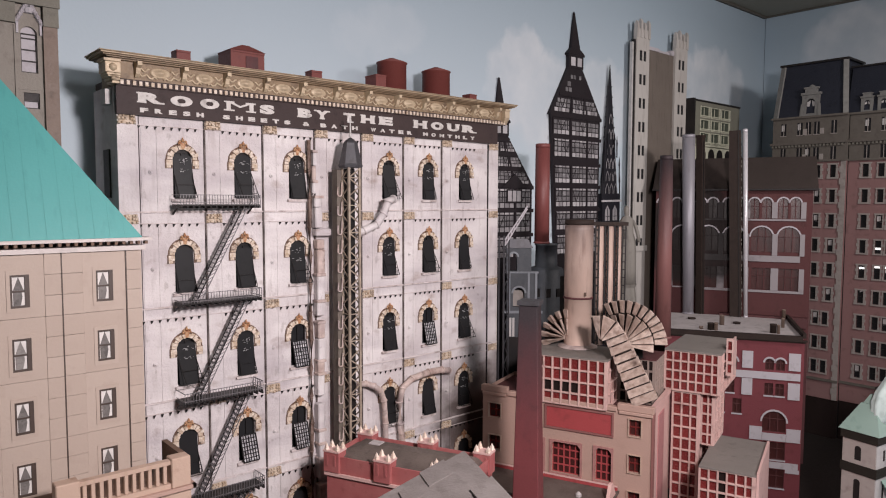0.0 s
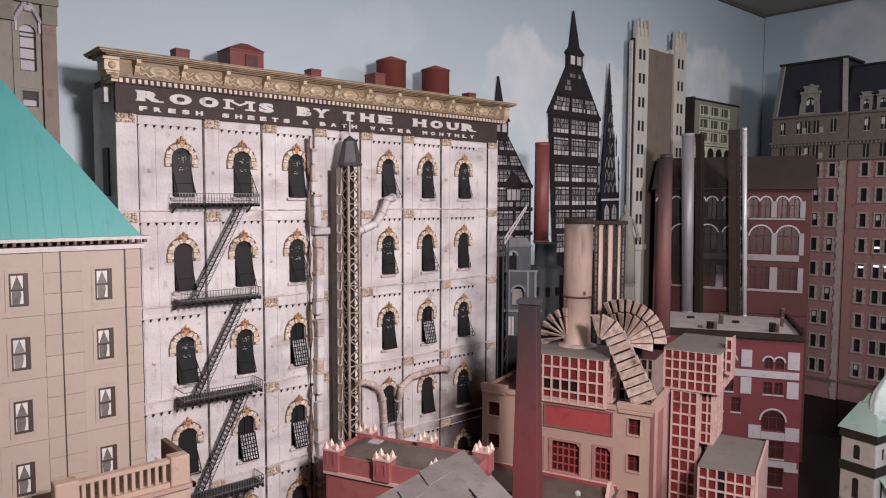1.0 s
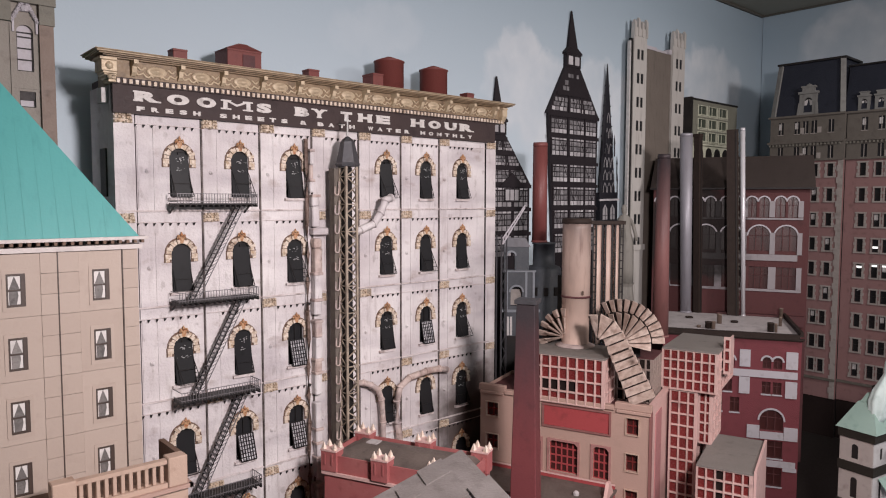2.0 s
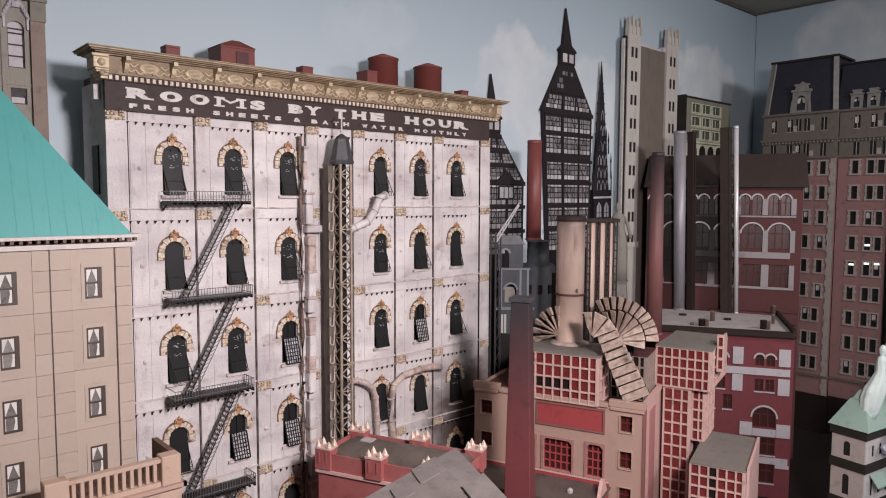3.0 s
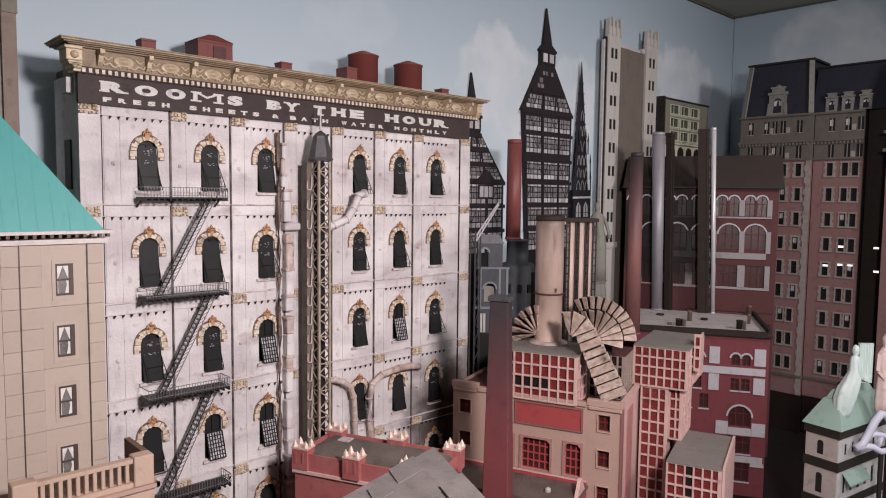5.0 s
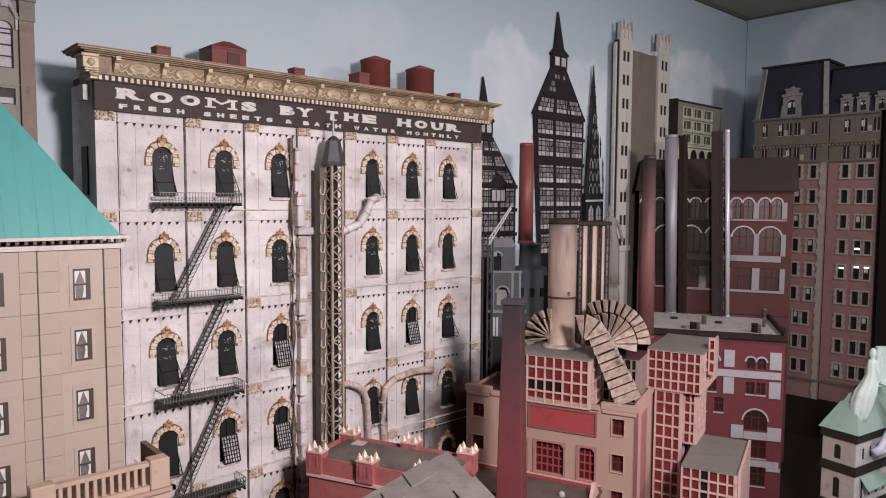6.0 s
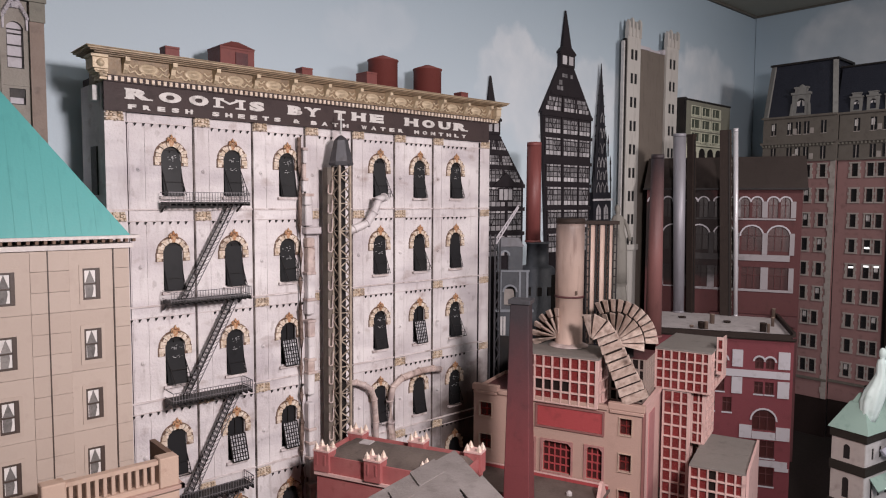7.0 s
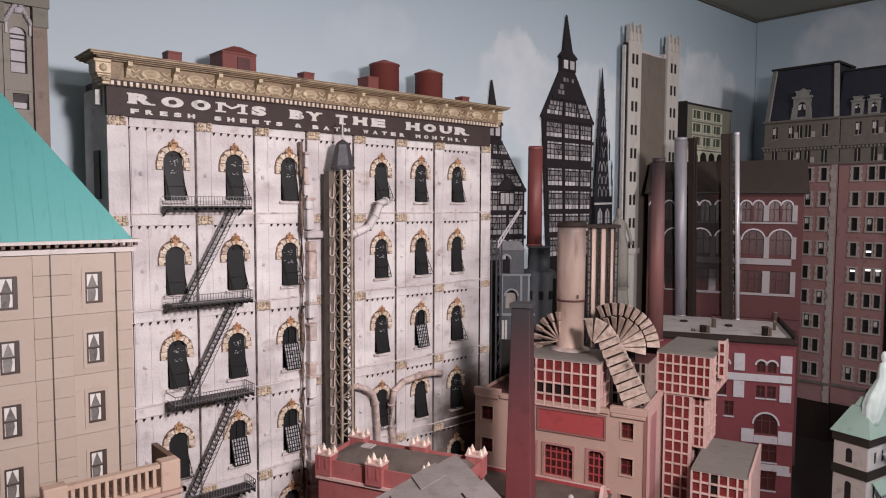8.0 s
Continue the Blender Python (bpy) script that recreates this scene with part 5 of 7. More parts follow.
def glazed_block(name, m, w, d, z0, z1, nx, ny, nz, label, roof=ROOFGREY, pane=DEEPRED, bars=MULLION, gap=()):
    """A block of red panes in a pale grid, with a plain flat roof."""
    root = thing(name, m, label, "glazed block", "glazed blocks by the factory")
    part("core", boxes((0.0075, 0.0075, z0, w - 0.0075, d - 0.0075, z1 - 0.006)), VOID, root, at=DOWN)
    for face, (n, length) in enumerate(((nx, w), (ny, d))):
        px, pz = length / n, (z1 - 0.004 - z0) / nz
        grid_bm, t = bmesh.new(), 0.0021
        box(grid_bm, -t, -0.0015, z0, t, 0.006, z1 - 0.004)
        tilt = Matrix.Identity(4) if face == 0 else Matrix.Translation((w, 0, 0)) @ pose(0, 0, 0, 0, 0, 90)
        g = part("grid", grid_bm, bars, root, at=DOWN @ tilt)
        bar = [finish("bar", bevelled(boxes((-t, -0.0015, z0, t, 0.006, z1 - 0.004)), 0.0009), bars), finish("bar", bevelled(boxes((0, -0.001, -t, length, 0.0058, t)), 0.0008), bars)]
        for i in range(1, n + 1):
            part("bar", bar[0], None, g, at=Matrix.Translation((px * i, 0, 0)))
        for j in range(nz + 1):
            part("bar", bar[1], None, g, at=Matrix.Translation((0, 0, z0 + pz * j)))
        data = finish("pane", boxes((t, 0.0045, t, px - t, 0.006, pz - t)), pane)
        for i in range(n):
            for j in range(nz):
                if face or (i, j) not in gap:
                    part("pane", data, None, g, at=Matrix.Translation((px * i, 0, z0 + pz * j)))
    part("roof", boxes((-0.002, -0.002, z1 - 0.0038, w + 0.002, d + 0.002, z1)), roof, root, at=DOWN)
    return root


def on_factory(x, y):
    return pose(1.07, 1.323, TABLE, 0, 0, -69.6) @ Matrix.Translation((x, y, 0))


glazed_block("glazed_lantern", on_factory(0.12, -0.006), 0.2, 0.15, 1.044, 1.162, 9, 5, 4, "red glazed lantern on the factory roof", gap=[(2, 1), (3, 1), (4, 1), (5, 1), (1, 1), (0, 1)])
glazed_block("glazed_lantern", on_factory(0.325, 0.09), 0.085, 0.1, 1.044, 1.155, 5, 4, 4, "dark glazed lantern behind the covered stair", pane=VOID, bars=LANTERNBAR, roof=MAROON)
gm = pose(1.394, 1.002, TABLE, 0, 0, -73)
glazed_block("glazed_tower", gm, 0.13, 0.22, 1.062, 1.164, 7, 5, 4, "overhanging red glazed tower head with grey roof")
glazed_block("glazed_shaft", gm @ Matrix.Translation((0.02, 0.004, 0)), 0.064, 0.16, TABLE, 1.0615, 3, 4, 15, "red glazed tower shaft in a white grid")
glazed_block("glazed_bay", gm @ Matrix.Translation((0.086, 0.02, 0)), 0.03, 0.12, 0.93, 1.0615, 2, 3, 5, "narrow red glazed bay beside the tower shaft")
lw = pose(1.304, 0.852, TABLE, 0, 0, -71)
glazed_block("glazed_annex", lw @ Matrix.Translation((-0.002, 0, 0)), 0.116, 0.245, TABLE, 0.929, 6, 6, 12, "low red glazed annex with a flat grey roof", gap=[(2, j) for j in range(12)])
solid("annex_wall", boxes((0.117, 0.002, 0, 0.1225, 0.243, 0.934 - TABLE)), PINK, lw, "plain pale side wall of the glazed annex", "wall panel")
scr = thing("glazed_screen", gm @ Matrix.Translation((0.1325, 0.06, 0)), "narrow white framed glass screen on the tower head", "glass screen")
bm = bmesh.new()
wall_sheet(bm, 0, 0.0165, 1.1, 1.193, 0.006, [(0.0035, 0.013, 1.107 + 0.0285 * k, 1.129 + 0.0285 * k, False) for k in range(3)])
box(bm, 0.013, 0.0062, 1.1, 0.0165, 0.04, 1.193)
part("screen_frame", bm, MULLION, scr, at=DOWN)
for k in range(3):
    part("pane", boxes((0.003, 0.0065, 1.1065 + 0.0285 * k, 0.0128, 0.0075, 1.1295 + 0.0285 * k)), DEEPRED, scr, at=DOWN)

# covered stair that climbs, turns and opens into a fan behind the tank
def stair_board(quad, y, thick, lean, parent, name, where):
    """One stepped cover board: its lower edge stands proud, its upper edge leans back under the next one."""
    bm = bmesh.new()
    plate(bm, quad, y, y + thick)
    low = (Vector(quad[0]) + Vector(quad[1])) / 2
    up = (Vector(quad[2]) + Vector(quad[3])) / 2 - low
    for v in bm.verts:
        v.co.y += lean * (Vector((v.co.x, v.co.z)) - low).dot(up) / up.length_squared
    part(name, bevelled(bm, 0.0009), STAIRBOARD, parent, at=where)


def wedge(r0, r1, a, b):
    a, b = radians(a), radians(b)
    return [(r0 * math.cos(a), r0 * math.sin(a)), (r1 * math.cos(a), r1 * math.sin(a)), (r1 * math.cos(b), r1 * math.sin(b)), (r0 * math.cos(b), r0 * math.sin(b))]


# A dark sheet behind the boards draws the shadow between the steps.
def fan_gap_shade(r, a0, a1, y, parent, where):
    bm = bmesh.new()
    plate(bm, [(0.0, 0.0), *[(r * math.cos(radians(a0 + (a1 - a0) * k / 10)), r * math.sin(radians(a0 + (a1 - a0) * k / 10))) for k in range(11)]], y, y + 0.005)
    part("backing", bm, DARKBROWN, parent, at=where)


stair = thing("covered_stair", pose(1.222, 0.991, TABLE, 0, 0, -56), "winding covered stair with grimy cream boards and dark gaps", "stair")
for r0, r1, a0, a1, n, yo, fill in ((0.012, 0.069, -10, 122, 8, 0.0, 0.68), (0.071, 0.1, 2, 122, 11, 0.012, 0.66)):
    for i in range(n):
        a = a0 + (a1 - a0) * i / n
        stair_board(wedge(r0, r1, a, a + (a1 - a0) * fill / n), yo + 0.018 * math.sin(radians(a)), 0.012, 0.014, stair, "tread", at(-0.0155, 0, 1.195))
    fan_gap_shade(r1 * 0.96, a0, a1, yo + 0.058, stair, at(-0.0155, 0, 1.195))
foot, head, boards = Vector((0.036, 1.072)), Vector((-0.036, 1.224)), 8
run = (head - foot) / boards
across = Vector((run.y, -run.x)).normalized()
for i in range(boards):
    p, q = foot + run * i, foot + run * (i + 0.7)
    wp, wq = 0.031 - 0.0009 * i, 0.031 - 0.0009 * (i + 0.7)
    quad = [tuple(p - across * wp), tuple(p + across * wp), tuple(q + across * wq), tuple(q - across * wq)]
    stair_board(quad, -0.036 + 0.0015 * (i % 3), 0.014, 0.024, stair, "flight_board", DOWN)
# The dark core reads as shadow under each step edge.
bm = bmesh.new()
plate(bm, [tuple(foot - across * 0.031), tuple(foot + across * 0.031), tuple(head + across * 0.016), tuple(head - across * 0.016)], -0.013, 0.004)
part("flight_core", bm, DARKBROWN, stair, at=DOWN)
for i, (a0, a1) in enumerate(((26, 50), (56, 84), (90, 112))):
    stair_board(wedge(0.006, 0.061, a0, a1), -0.04 + 0.004 * i, 0.012, 0.012, stair, "turn_board", at(-0.068, 0, 1.206))
fan_gap_shade(0.058, 20, 112, -0.02, stair, at(-0.068, 0, 1.206))
part("prop", boxes((-0.02, 0.045, 1.157, 0.03, 0.06, 1.19)), IRON, stair, at=DOWN)
fan = thing("covered_stair", on_factory(0.158, 0.075), "short fan of grimy cream stair boards with dark gaps", "stair")
for i in range(6):
    stair_board(wedge(0.008, 0.05, 88 + 20 * i, 88 + 20 * i + 14), -0.004, 0.014, 0.014, fan, "tread", at(0.037, 0, 1.187))
    stair_board(wedge(0.052, 0.072, 90 + 20 * i, 90 + 20 * i + 13), 0.002, 0.014, 0.012, fan, "tread", at(0.037, 0, 1.187))
fan_gap_shade(0.068, 92, 205, 0.026, fan, at(0.037, 0, 1.187))

# tank and pipe stand on the lantern roof
tank = thing("storage_tank", pose(1.25, 1.165, TABLE), "tall cream cylindrical tank with a rusty band and sooty rim", "storage tank")
part("drum", lathe(bmesh.new(), [(0.0335, 1.163), (0.0345, 1.17), (0.0345, 1.284), (0.0355, 1.2842), (0.0355, 1.46), (0.0352, 1.472)], 32), TANKSOOT, tank, at=DOWN)
part("band", lathe(bmesh.new(), [(0.0372, 1.286), (0.0372, 1.291)], 32), MAROON, tank, at=DOWN)
part("rim", lathe(bmesh.new(), [(0.0366, 1.4722), (0.037, 1.476), (0.0362, 1.485)], 32), DARKBROWN, tank, at=DOWN)
part("skirt", lathe(bmesh.new(), [(0.05, 1.1625), (0.049, 1.1645), (0.042, 1.1665), (0.036, 1.17)], 32), PIPEGRIME, tank, "stained brown skirt ring", DOWN)
part("valve", boxes((-0.02, -0.039, 1.296, -0.017, -0.034, 1.305)), TRUSS, tank, at=DOWN)
stand = thing("pipe_stand", pose(1.352, 1.148, TABLE, 0, 0, -41), "cream pipe columns with dark ladders under a flat cap", "pipe stand")
for x, r in ((-0.022, 0.0105), (0.004, 0.0105), (0.027, 0.0085)):
    part("column", lathe(bmesh.new(), [(r, 1.1555), (r, 1.468)], 16, (x, 0)), TANK, stand, at=DOWN)
for x in (-0.033, -0.009, 0.016, 0.036):
    bm = bmesh.new()
    for s in (-1, 1):
        beam(bm, (x + s * 0.0042, -0.013, 1.16), (x + s * 0.0042, -0.013, 1.468), 0.0032)
    for k in range(15):
        beam(bm, (x - 0.0042, -0.013, 1.17 + 0.0205 * k), (x + 0.0042, -0.013, 1.17 + 0.0205 * k), 0.0026)
    part("ladder", bm, IRON, stand, at=DOWN)
part("cap", boxes((-0.045, -0.02, 1.4682, 0.045, 0.02, 1.4775)), DARKBROWN, stand, at=DOWN)

# sooty tapered chimney in front of the factory
chim = thing("tapered_chimney", pose(0.938, 1.048, TABLE, 0, 0, -62), "tall square tapered chimney, sooty maroon, darker above", "chimney")
bm = bmesh.new()
frustum(bm, -0.034, -0.03, 0.034, 0.03, TABLE, -0.0195, -0.018, 0.0195, 0.018, 1.312)
part("shaft", bevelled(bm, 0.0015), SOOTED, chim, at=DOWN)
part("cap", bevelled(boxes((-0.0235, -0.022, 1.3122, 0.0235, 0.022, 1.322)), 0.001), STEEL, chim, "dark grey capstone", DOWN)


# ---- towers and stacks between the hotel and the corner ----
def timber_tower(x, label, top, foot, eave, neck, tip, storeys, lights, gable=None):
    """A black half-timbered house front in low relief: panes of pale infill between posts, braces and jetties, under a pointed roof.
    top and foot: reach to the left and right at the eave and at the lowest storey; neck: half width, foot and head; storeys: (foot, head)."""
    root = thing("timber_tower", FARTHER @ pose(x, 1.508, TABLE) @ Matrix.Diagonal((1, 0.4, 1, 1)), label, "model tower", "half-timbered towers")
    low = storeys[-1][0]

    def side(z, k):
        t = min(max((z - low) / (eave - low), 0.0), 1.0)
        if z > eave:
            return top[k] + (neck[0] * (-1, 1)[k] - top[k]) * (z - eave) / (neck[1] - eave)
        return foot[k] + (top[k] - foot[k]) * t
    body = bmesh.new()
    plate(body, [(foot[0], TABLE), (foot[1], TABLE), (foot[1], low), (top[1], eave), (top[0], eave), (foot[0], low)], 0.0, 0.028)
    part("core", body, TIMBER, root, at=DOWN)
    roof_bm = bmesh.new()
    plate(roof_bm, [(top[0] - 0.008, eave - 0.004), (top[1] + 0.008, eave - 0.004), (neck[0], neck[1]), (-neck[0], neck[1])], -0.0002, 0.028)
    roof_part = part("roof", roof_bm, TIMBER, root, at=DOWN)
    spans = ((0.035, 0.1), (0.115, 0.18), (0.195, 0.26), (0.275, 0.34), (0.41, 0.475), (0.49, 0.55), (0.565, 0.625), (0.64, 0.7), (0.75, 0.815), (0.83, 0.89), (0.905, 0.965))
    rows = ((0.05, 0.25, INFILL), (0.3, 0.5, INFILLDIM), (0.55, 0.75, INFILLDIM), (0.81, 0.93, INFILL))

    def pane(u0, u1, z0, z1, m, parent, where, y=-0.0022):
        a, b = side((z0 + z1) / 2, 0), side((z0 + z1) / 2, 1)
        part("infill", boxes((a + (b - a) * u0, y, z0, a + (b - a) * u1, y + 0.0018, z1)), m, parent, at=where)
    for k, (z0, z1) in enumerate(storeys):
        roofed = z0 > eave
        a, b = side(z1 + 0.004, 0), side(z1 + 0.004, 1)
        over = 0.0 if roofed else 0.005
        part("jetty", boxes((a - over, -0.009, z1 - 0.007, b + over, -0.0004, z1 + 0.004)), TIMBER, root, at=DOWN)
        frame_bm = bmesh.new()
        a, b = side(z0, 0), side(z0, 1)
        if roofed:
            a, b = side(z1, 0), side(z1, 1)
        for u in (0.375, 0.725) if roofed else (0.02, 0.375, 0.725, 0.98):
            w = 0.009 if u == 0.375 else 0.006
            box(frame_bm, a + (b - a) * u - w / 2, -0.006, z0, a + (b - a) * u + w / 2, -0.0003, z1 - 0.008)
        h = z1 - z0
        for i, (u0, u1) in enumerate(spans):
            xa, xb = a + (b - a) * u0, a + (b - a) * u1
            za, zb = z0 + h * 0.3, z0 + h * 0.75
            kind = (i * 3 + k * 2) % 5
            if kind in (0, 3):
                p, q = ((xa, za), (xb, zb)) if kind else ((xa, zb), (xb, za))
                beam(frame_bm, (p[0], -0.0026, p[1]), (q[0], -0.0026, q[1]), 0.0042, 0.0016)
            elif kind == 1:
                beam(frame_bm, ((xa + xb) / 2, -0.0026, za), ((xa + xb) / 2, -0.0026, zb), 0.0032, 0.0016)
        f = part("timber_frame", frame_bm, TIMBER, root, at=DOWN)
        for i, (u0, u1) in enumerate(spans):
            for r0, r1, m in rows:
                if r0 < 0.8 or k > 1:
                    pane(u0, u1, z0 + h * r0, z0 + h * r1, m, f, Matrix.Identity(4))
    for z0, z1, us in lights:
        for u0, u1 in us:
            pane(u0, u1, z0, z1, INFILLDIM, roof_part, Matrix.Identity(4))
    if gable:
        gx, g0, g1, gw = gable
        bm = bmesh.new()
        plate(bm, [(gx - gw, g0), (gx + gw, g0), (gx, g1)], -0.016, -0.0092)
        g = part("bay_gable", bm, TIMBER, root, at=DOWN)
        part("bay_window", boxes((gx - gw * 0.6, -0.013, g0 - 0.045, gx + gw * 0.6, -0.0093, g0 - 0.004)), TIMBER, g)
        for i in range(3):
            part("curtain", boxes((gx - gw * 0.52 + gw * 0.36 * i, -0.0145, g0 - 0.04, gx - gw * 0.52 + gw * (0.36 * i + 0.29), -0.0132, g0 - 0.008)), INFILL, g)
    n0, z0, z1 = neck
    part("lantern", boxes((-n0, -0.008, z0, n0, 0.028, z1), (-n0 - 0.005, -0.012, z1, n0 + 0.005, 0.029, z1 + 0.005)), TIMBER, root, at=DOWN)
    for u in (-0.45, 0.45):
        part("lantern_light", boxes((n0 * u - n0 * 0.3, -0.0095, z0 + 0.007, n0 * u + n0 * 0.3, -0.0082, z1 - 0.006)), INFILL, root, at=DOWN)
    sp = bmesh.new()
    frustum(sp, -n0 - 0.006, -0.012, n0 + 0.006, 0.029, z1 + 0.0052, -n0 * 0.62, 0.0, n0 * 0.62, 0.028, z1 + 0.024)
    frustum(sp, -n0 * 0.62, 0.0, n0 * 0.62, 0.028, z1 + 0.0242, -0.0075, 0.011, -0.0025, 0.017, tip)
    part("spire", sp, TIMBER, root, at=DOWN)


timber_tower(1.659, "tall black half-timbered tower with pale infill and spire", (-0.118, 0.134), (-0.088, 0.13), 1.808, (0.036, 1.958, 1.998), 2.137,
             [(1.813, 1.872), (1.742, 1.804), (1.672, 1.736), (1.588, 1.652), (1.512, 1.58), (1.438, 1.506), (1.36, 1.43)],
             [(1.882, 1.895, [(0.16, 0.24), (0.27, 0.35)]), (1.899, 1.914, [(0.18, 0.3)]), (1.924, 1.936, [(0.26, 0.36), (0.4, 0.5), (0.66, 0.76)])])
timber_tower(1.318, "smaller black half-timbered tower beside the hotel", (-0.135, 0.137), (-0.135, 0.137), 1.578, (0.03, 1.722, 1.76), 1.89,
             [(1.676, 1.712), (1.632, 1.67), (1.582, 1.626), (1.508, 1.574), (1.436, 1.504), (1.36, 1.43)], [], (0.055, 1.57, 1.612, 0.055))

# gothic spire
goth = thing("gothic_spire", pose(1.982, 1.588, TABLE) @ Matrix.Diagonal((1.72, 0.3, 1, 1)) @ pose(0, 0, 0, 0, -0.95), "black gothic church spire with white traceried lancets", "model tower")
part("spire", lathe(bmesh.new(), [(0.0225, 1.69), (0.018, 1.75), (0.0125, 1.84), (0.0012, 2.02)], 8), GOTHIC, goth, at=DOWN)
part("drum", lathe(bmesh.new(), [(0.0285, 1.56), (0.0255, 1.63), (0.0225, 1.69)], 8), GOTHIC, goth, at=DOWN)
part("base", boxes((-0.031, -0.032, TABLE, 0.031, 0.03, 1.56)), GOTHIC, goth, at=DOWN)
for x, z0, z1 in ((-0.03, 1.53, 1.6), (0.03, 1.53, 1.6), (0.0285, 1.6, 1.66), (-0.024, 1.6, 1.67), (-0.0195, 1.69, 1.735), (0.0195, 1.69, 1.735), (0.0, 1.6, 1.63), (-0.011, 1.69, 1.75), (0.011, 1.69, 1.75)):
    part("pinnacle", lathe(bmesh.new(), [(0.0022, z0), (0.0022, z1), (0.0034, z1 + 0.002), (0.0003, z1 + 0.034)], 6, (x, -0.03)), GOTHIC, goth, at=DOWN)
for x in (-0.014, 0.012):
    ring = [(x - 0.008, 1.462), (x + 0.008, 1.462), (x + 0.0075, 1.5), (x, 1.517), (x - 0.0075, 1.5)]
    w = part("lancet", plate(bmesh.new(), ring, -0.038, -0.0325), INFILL, goth, "white traceried lancet", DOWN)
    bm = bmesh.new()
    beam(bm, (x, -0.0385, 1.462), (x, -0.0385, 1.507), 0.0018)
    beam(bm, (x - 0.0075, -0.0385, 1.478), (x + 0.0075, -0.0385, 1.478), 0.0022)
    part("mullion", bm, GOTHIC, w)
part("parapet", boxes((-0.034, -0.046, 1.53, 0.034, -0.0325, 1.537)), INFILL, goth, "pale stone parapet", DOWN)
for k, (z, half, n) in enumerate(((1.56, 0.022, 3), (1.605, 0.02, 3), (1.65, 0.018, 3), (1.7, 0.014, 2), (1.755, 0.01, 2), (1.81, 0.006, 1))):
    bm = bmesh.new()
    step = 2 * half / n
    for i in range(n):
        x = -half + step * (i + 0.5)
        for sx in (-1, 1):
            beam(bm, (x + sx * step * 0.4, -0.034 + 0.003 * k, z), (x + sx * step * 0.34, -0.034 + 0.003 * k, z + 0.02), 0.0015)
            beam(bm, (x + sx * step * 0.34, -0.034 + 0.003 * k, z + 0.02), (x, -0.034 + 0.003 * k, z + 0.036), 0.0015)
    part("tracery", bm, INFILL, goth, at=DOWN)
for i in range(2):
    bm = bmesh.new()
    for k in range(6):
        z = 1.76 + 0.036 * k
        r = 0.018 * (2.012 - z) / 0.262
        box(bm, (r - 0.001) * (-1) ** i, -0.0014, z, (r + 0.0028) * (-1) ** i, 0.0014, z + 0.005)
    part("crocket", bm, GOTHIC, goth, at=DOWN)

# twin-shafted grey tower
twin = thing("twin_tower", pose(2.062, 1.56, 0.582) @ Matrix.Diagonal((1.042, 0.8, 1.042, 1)), "grey tower with two pale window shafts and brown centre", "model tower")
part("centre", boxes((0.0952, 0.012, TABLE, 0.2698, 0.035, 2.078)), TWINBROWN, twin, "dark brown recessed centre", DOWN)
part("centre_parapet", boxes((0.0954, 0.008, 2.0782, 0.17, 0.035, 2.09), (0.1702, 0.02, 2.0782, 0.2498, 0.034, 2.088), (0.25, 0.008, 2.0782, 0.2696, 0.035, 2.095)), LIMESTONE, twin, at=DOWN)
for x0, x1, top in ((0.014, 0.095, 2.14), (0.27, 0.355, 2.14)):
    holes, z = [], 2.06
    while z > 1.38:
        for c in (0.36, 0.66):
            xm = x0 + (x1 - x0) * c
            holes.append((xm - 0.008, xm + 0.008, z - 0.03, z + 0.006, False))
        z -= 0.0835
    bm = bmesh.new()
    wall_sheet(bm, x0, x1, 1.36, top, 0.01, holes)
    box(bm, x0, 0, TABLE, x1, 0.01, 1.3598)
    s = part("shaft", bm, SHAFT, twin, at=DOWN)
    part("shaft_core", boxes((x0 + 0.001, 0.0102, TABLE, x1 - 0.001, 0.018, top - 0.002)), SHAFT, s)
    pane_data = finish("pane", boxes((-0.0078, 0.002, -0.0178, 0.0078, 0.004, 0.0178)), DARK)
    for a, b, c, d, _ in holes:
        part("pane", pane_data, None, s, at=Matrix.Translation(((a + b) / 2, 0, (c + d) / 2)))
    for k, f in enumerate((0.06, 0.36, 0.64, 0.95)):
        bm = bmesh.new()
        xx = x0 + (x1 - x0) * f
        box(bm, xx - 0.0058, -0.004, top - 0.03, xx + 0.0058, 0.014, top + 0.016 + 0.01 * (k % 2))
        frustum(bm, xx - 0.0058, -0.004, xx + 0.0058, 0.014, top + 0.016 + 0.01 * (k % 2), xx - 0.003, 0.002, xx + 0.003, 0.008, top + 0.026 + 0.01 * (k % 2))
        part("finial", bm, SHAFT, s)
    part("base_moulding", boxes((x0 - 0.004, -0.008, 1.352, x1 + 0.004, -0.0002, 1.372)), SHAFT, s)
part("flank_edge", boxes((-0.006, 0.004, TABLE, 0.0015, 0.018, 2.09)), BONE, twin, at=DOWN)
part("flank", boxes((0.002, 0.004, TABLE, 0.0137, 0.018, 2.1)), IRON, twin, at=DOWN)

# green-windowed office block behind the stacks
office = thing("office_block", pose(2.42, 1.53, TABLE), "grey office block with pale green window bays", "model building")
holes = [(0.07 + 0.085 * i, 0.148 + 0.085 * i, 1.873 - 0.053 * j, 1.919 - 0.053 * j, False) for i in range(3) for j in range(3)]
bm = bmesh.new()
wall_sheet(bm, 0.014, 0.4, 1.4, 1.935, 0.012, holes)
part("wall", bm, OFFICEWALL, office, at=DOWN)
part("core", boxes((0.016, 0.0125, TABLE, 0.398, 0.065, 1.93)), OLIVE, office, at=DOWN)
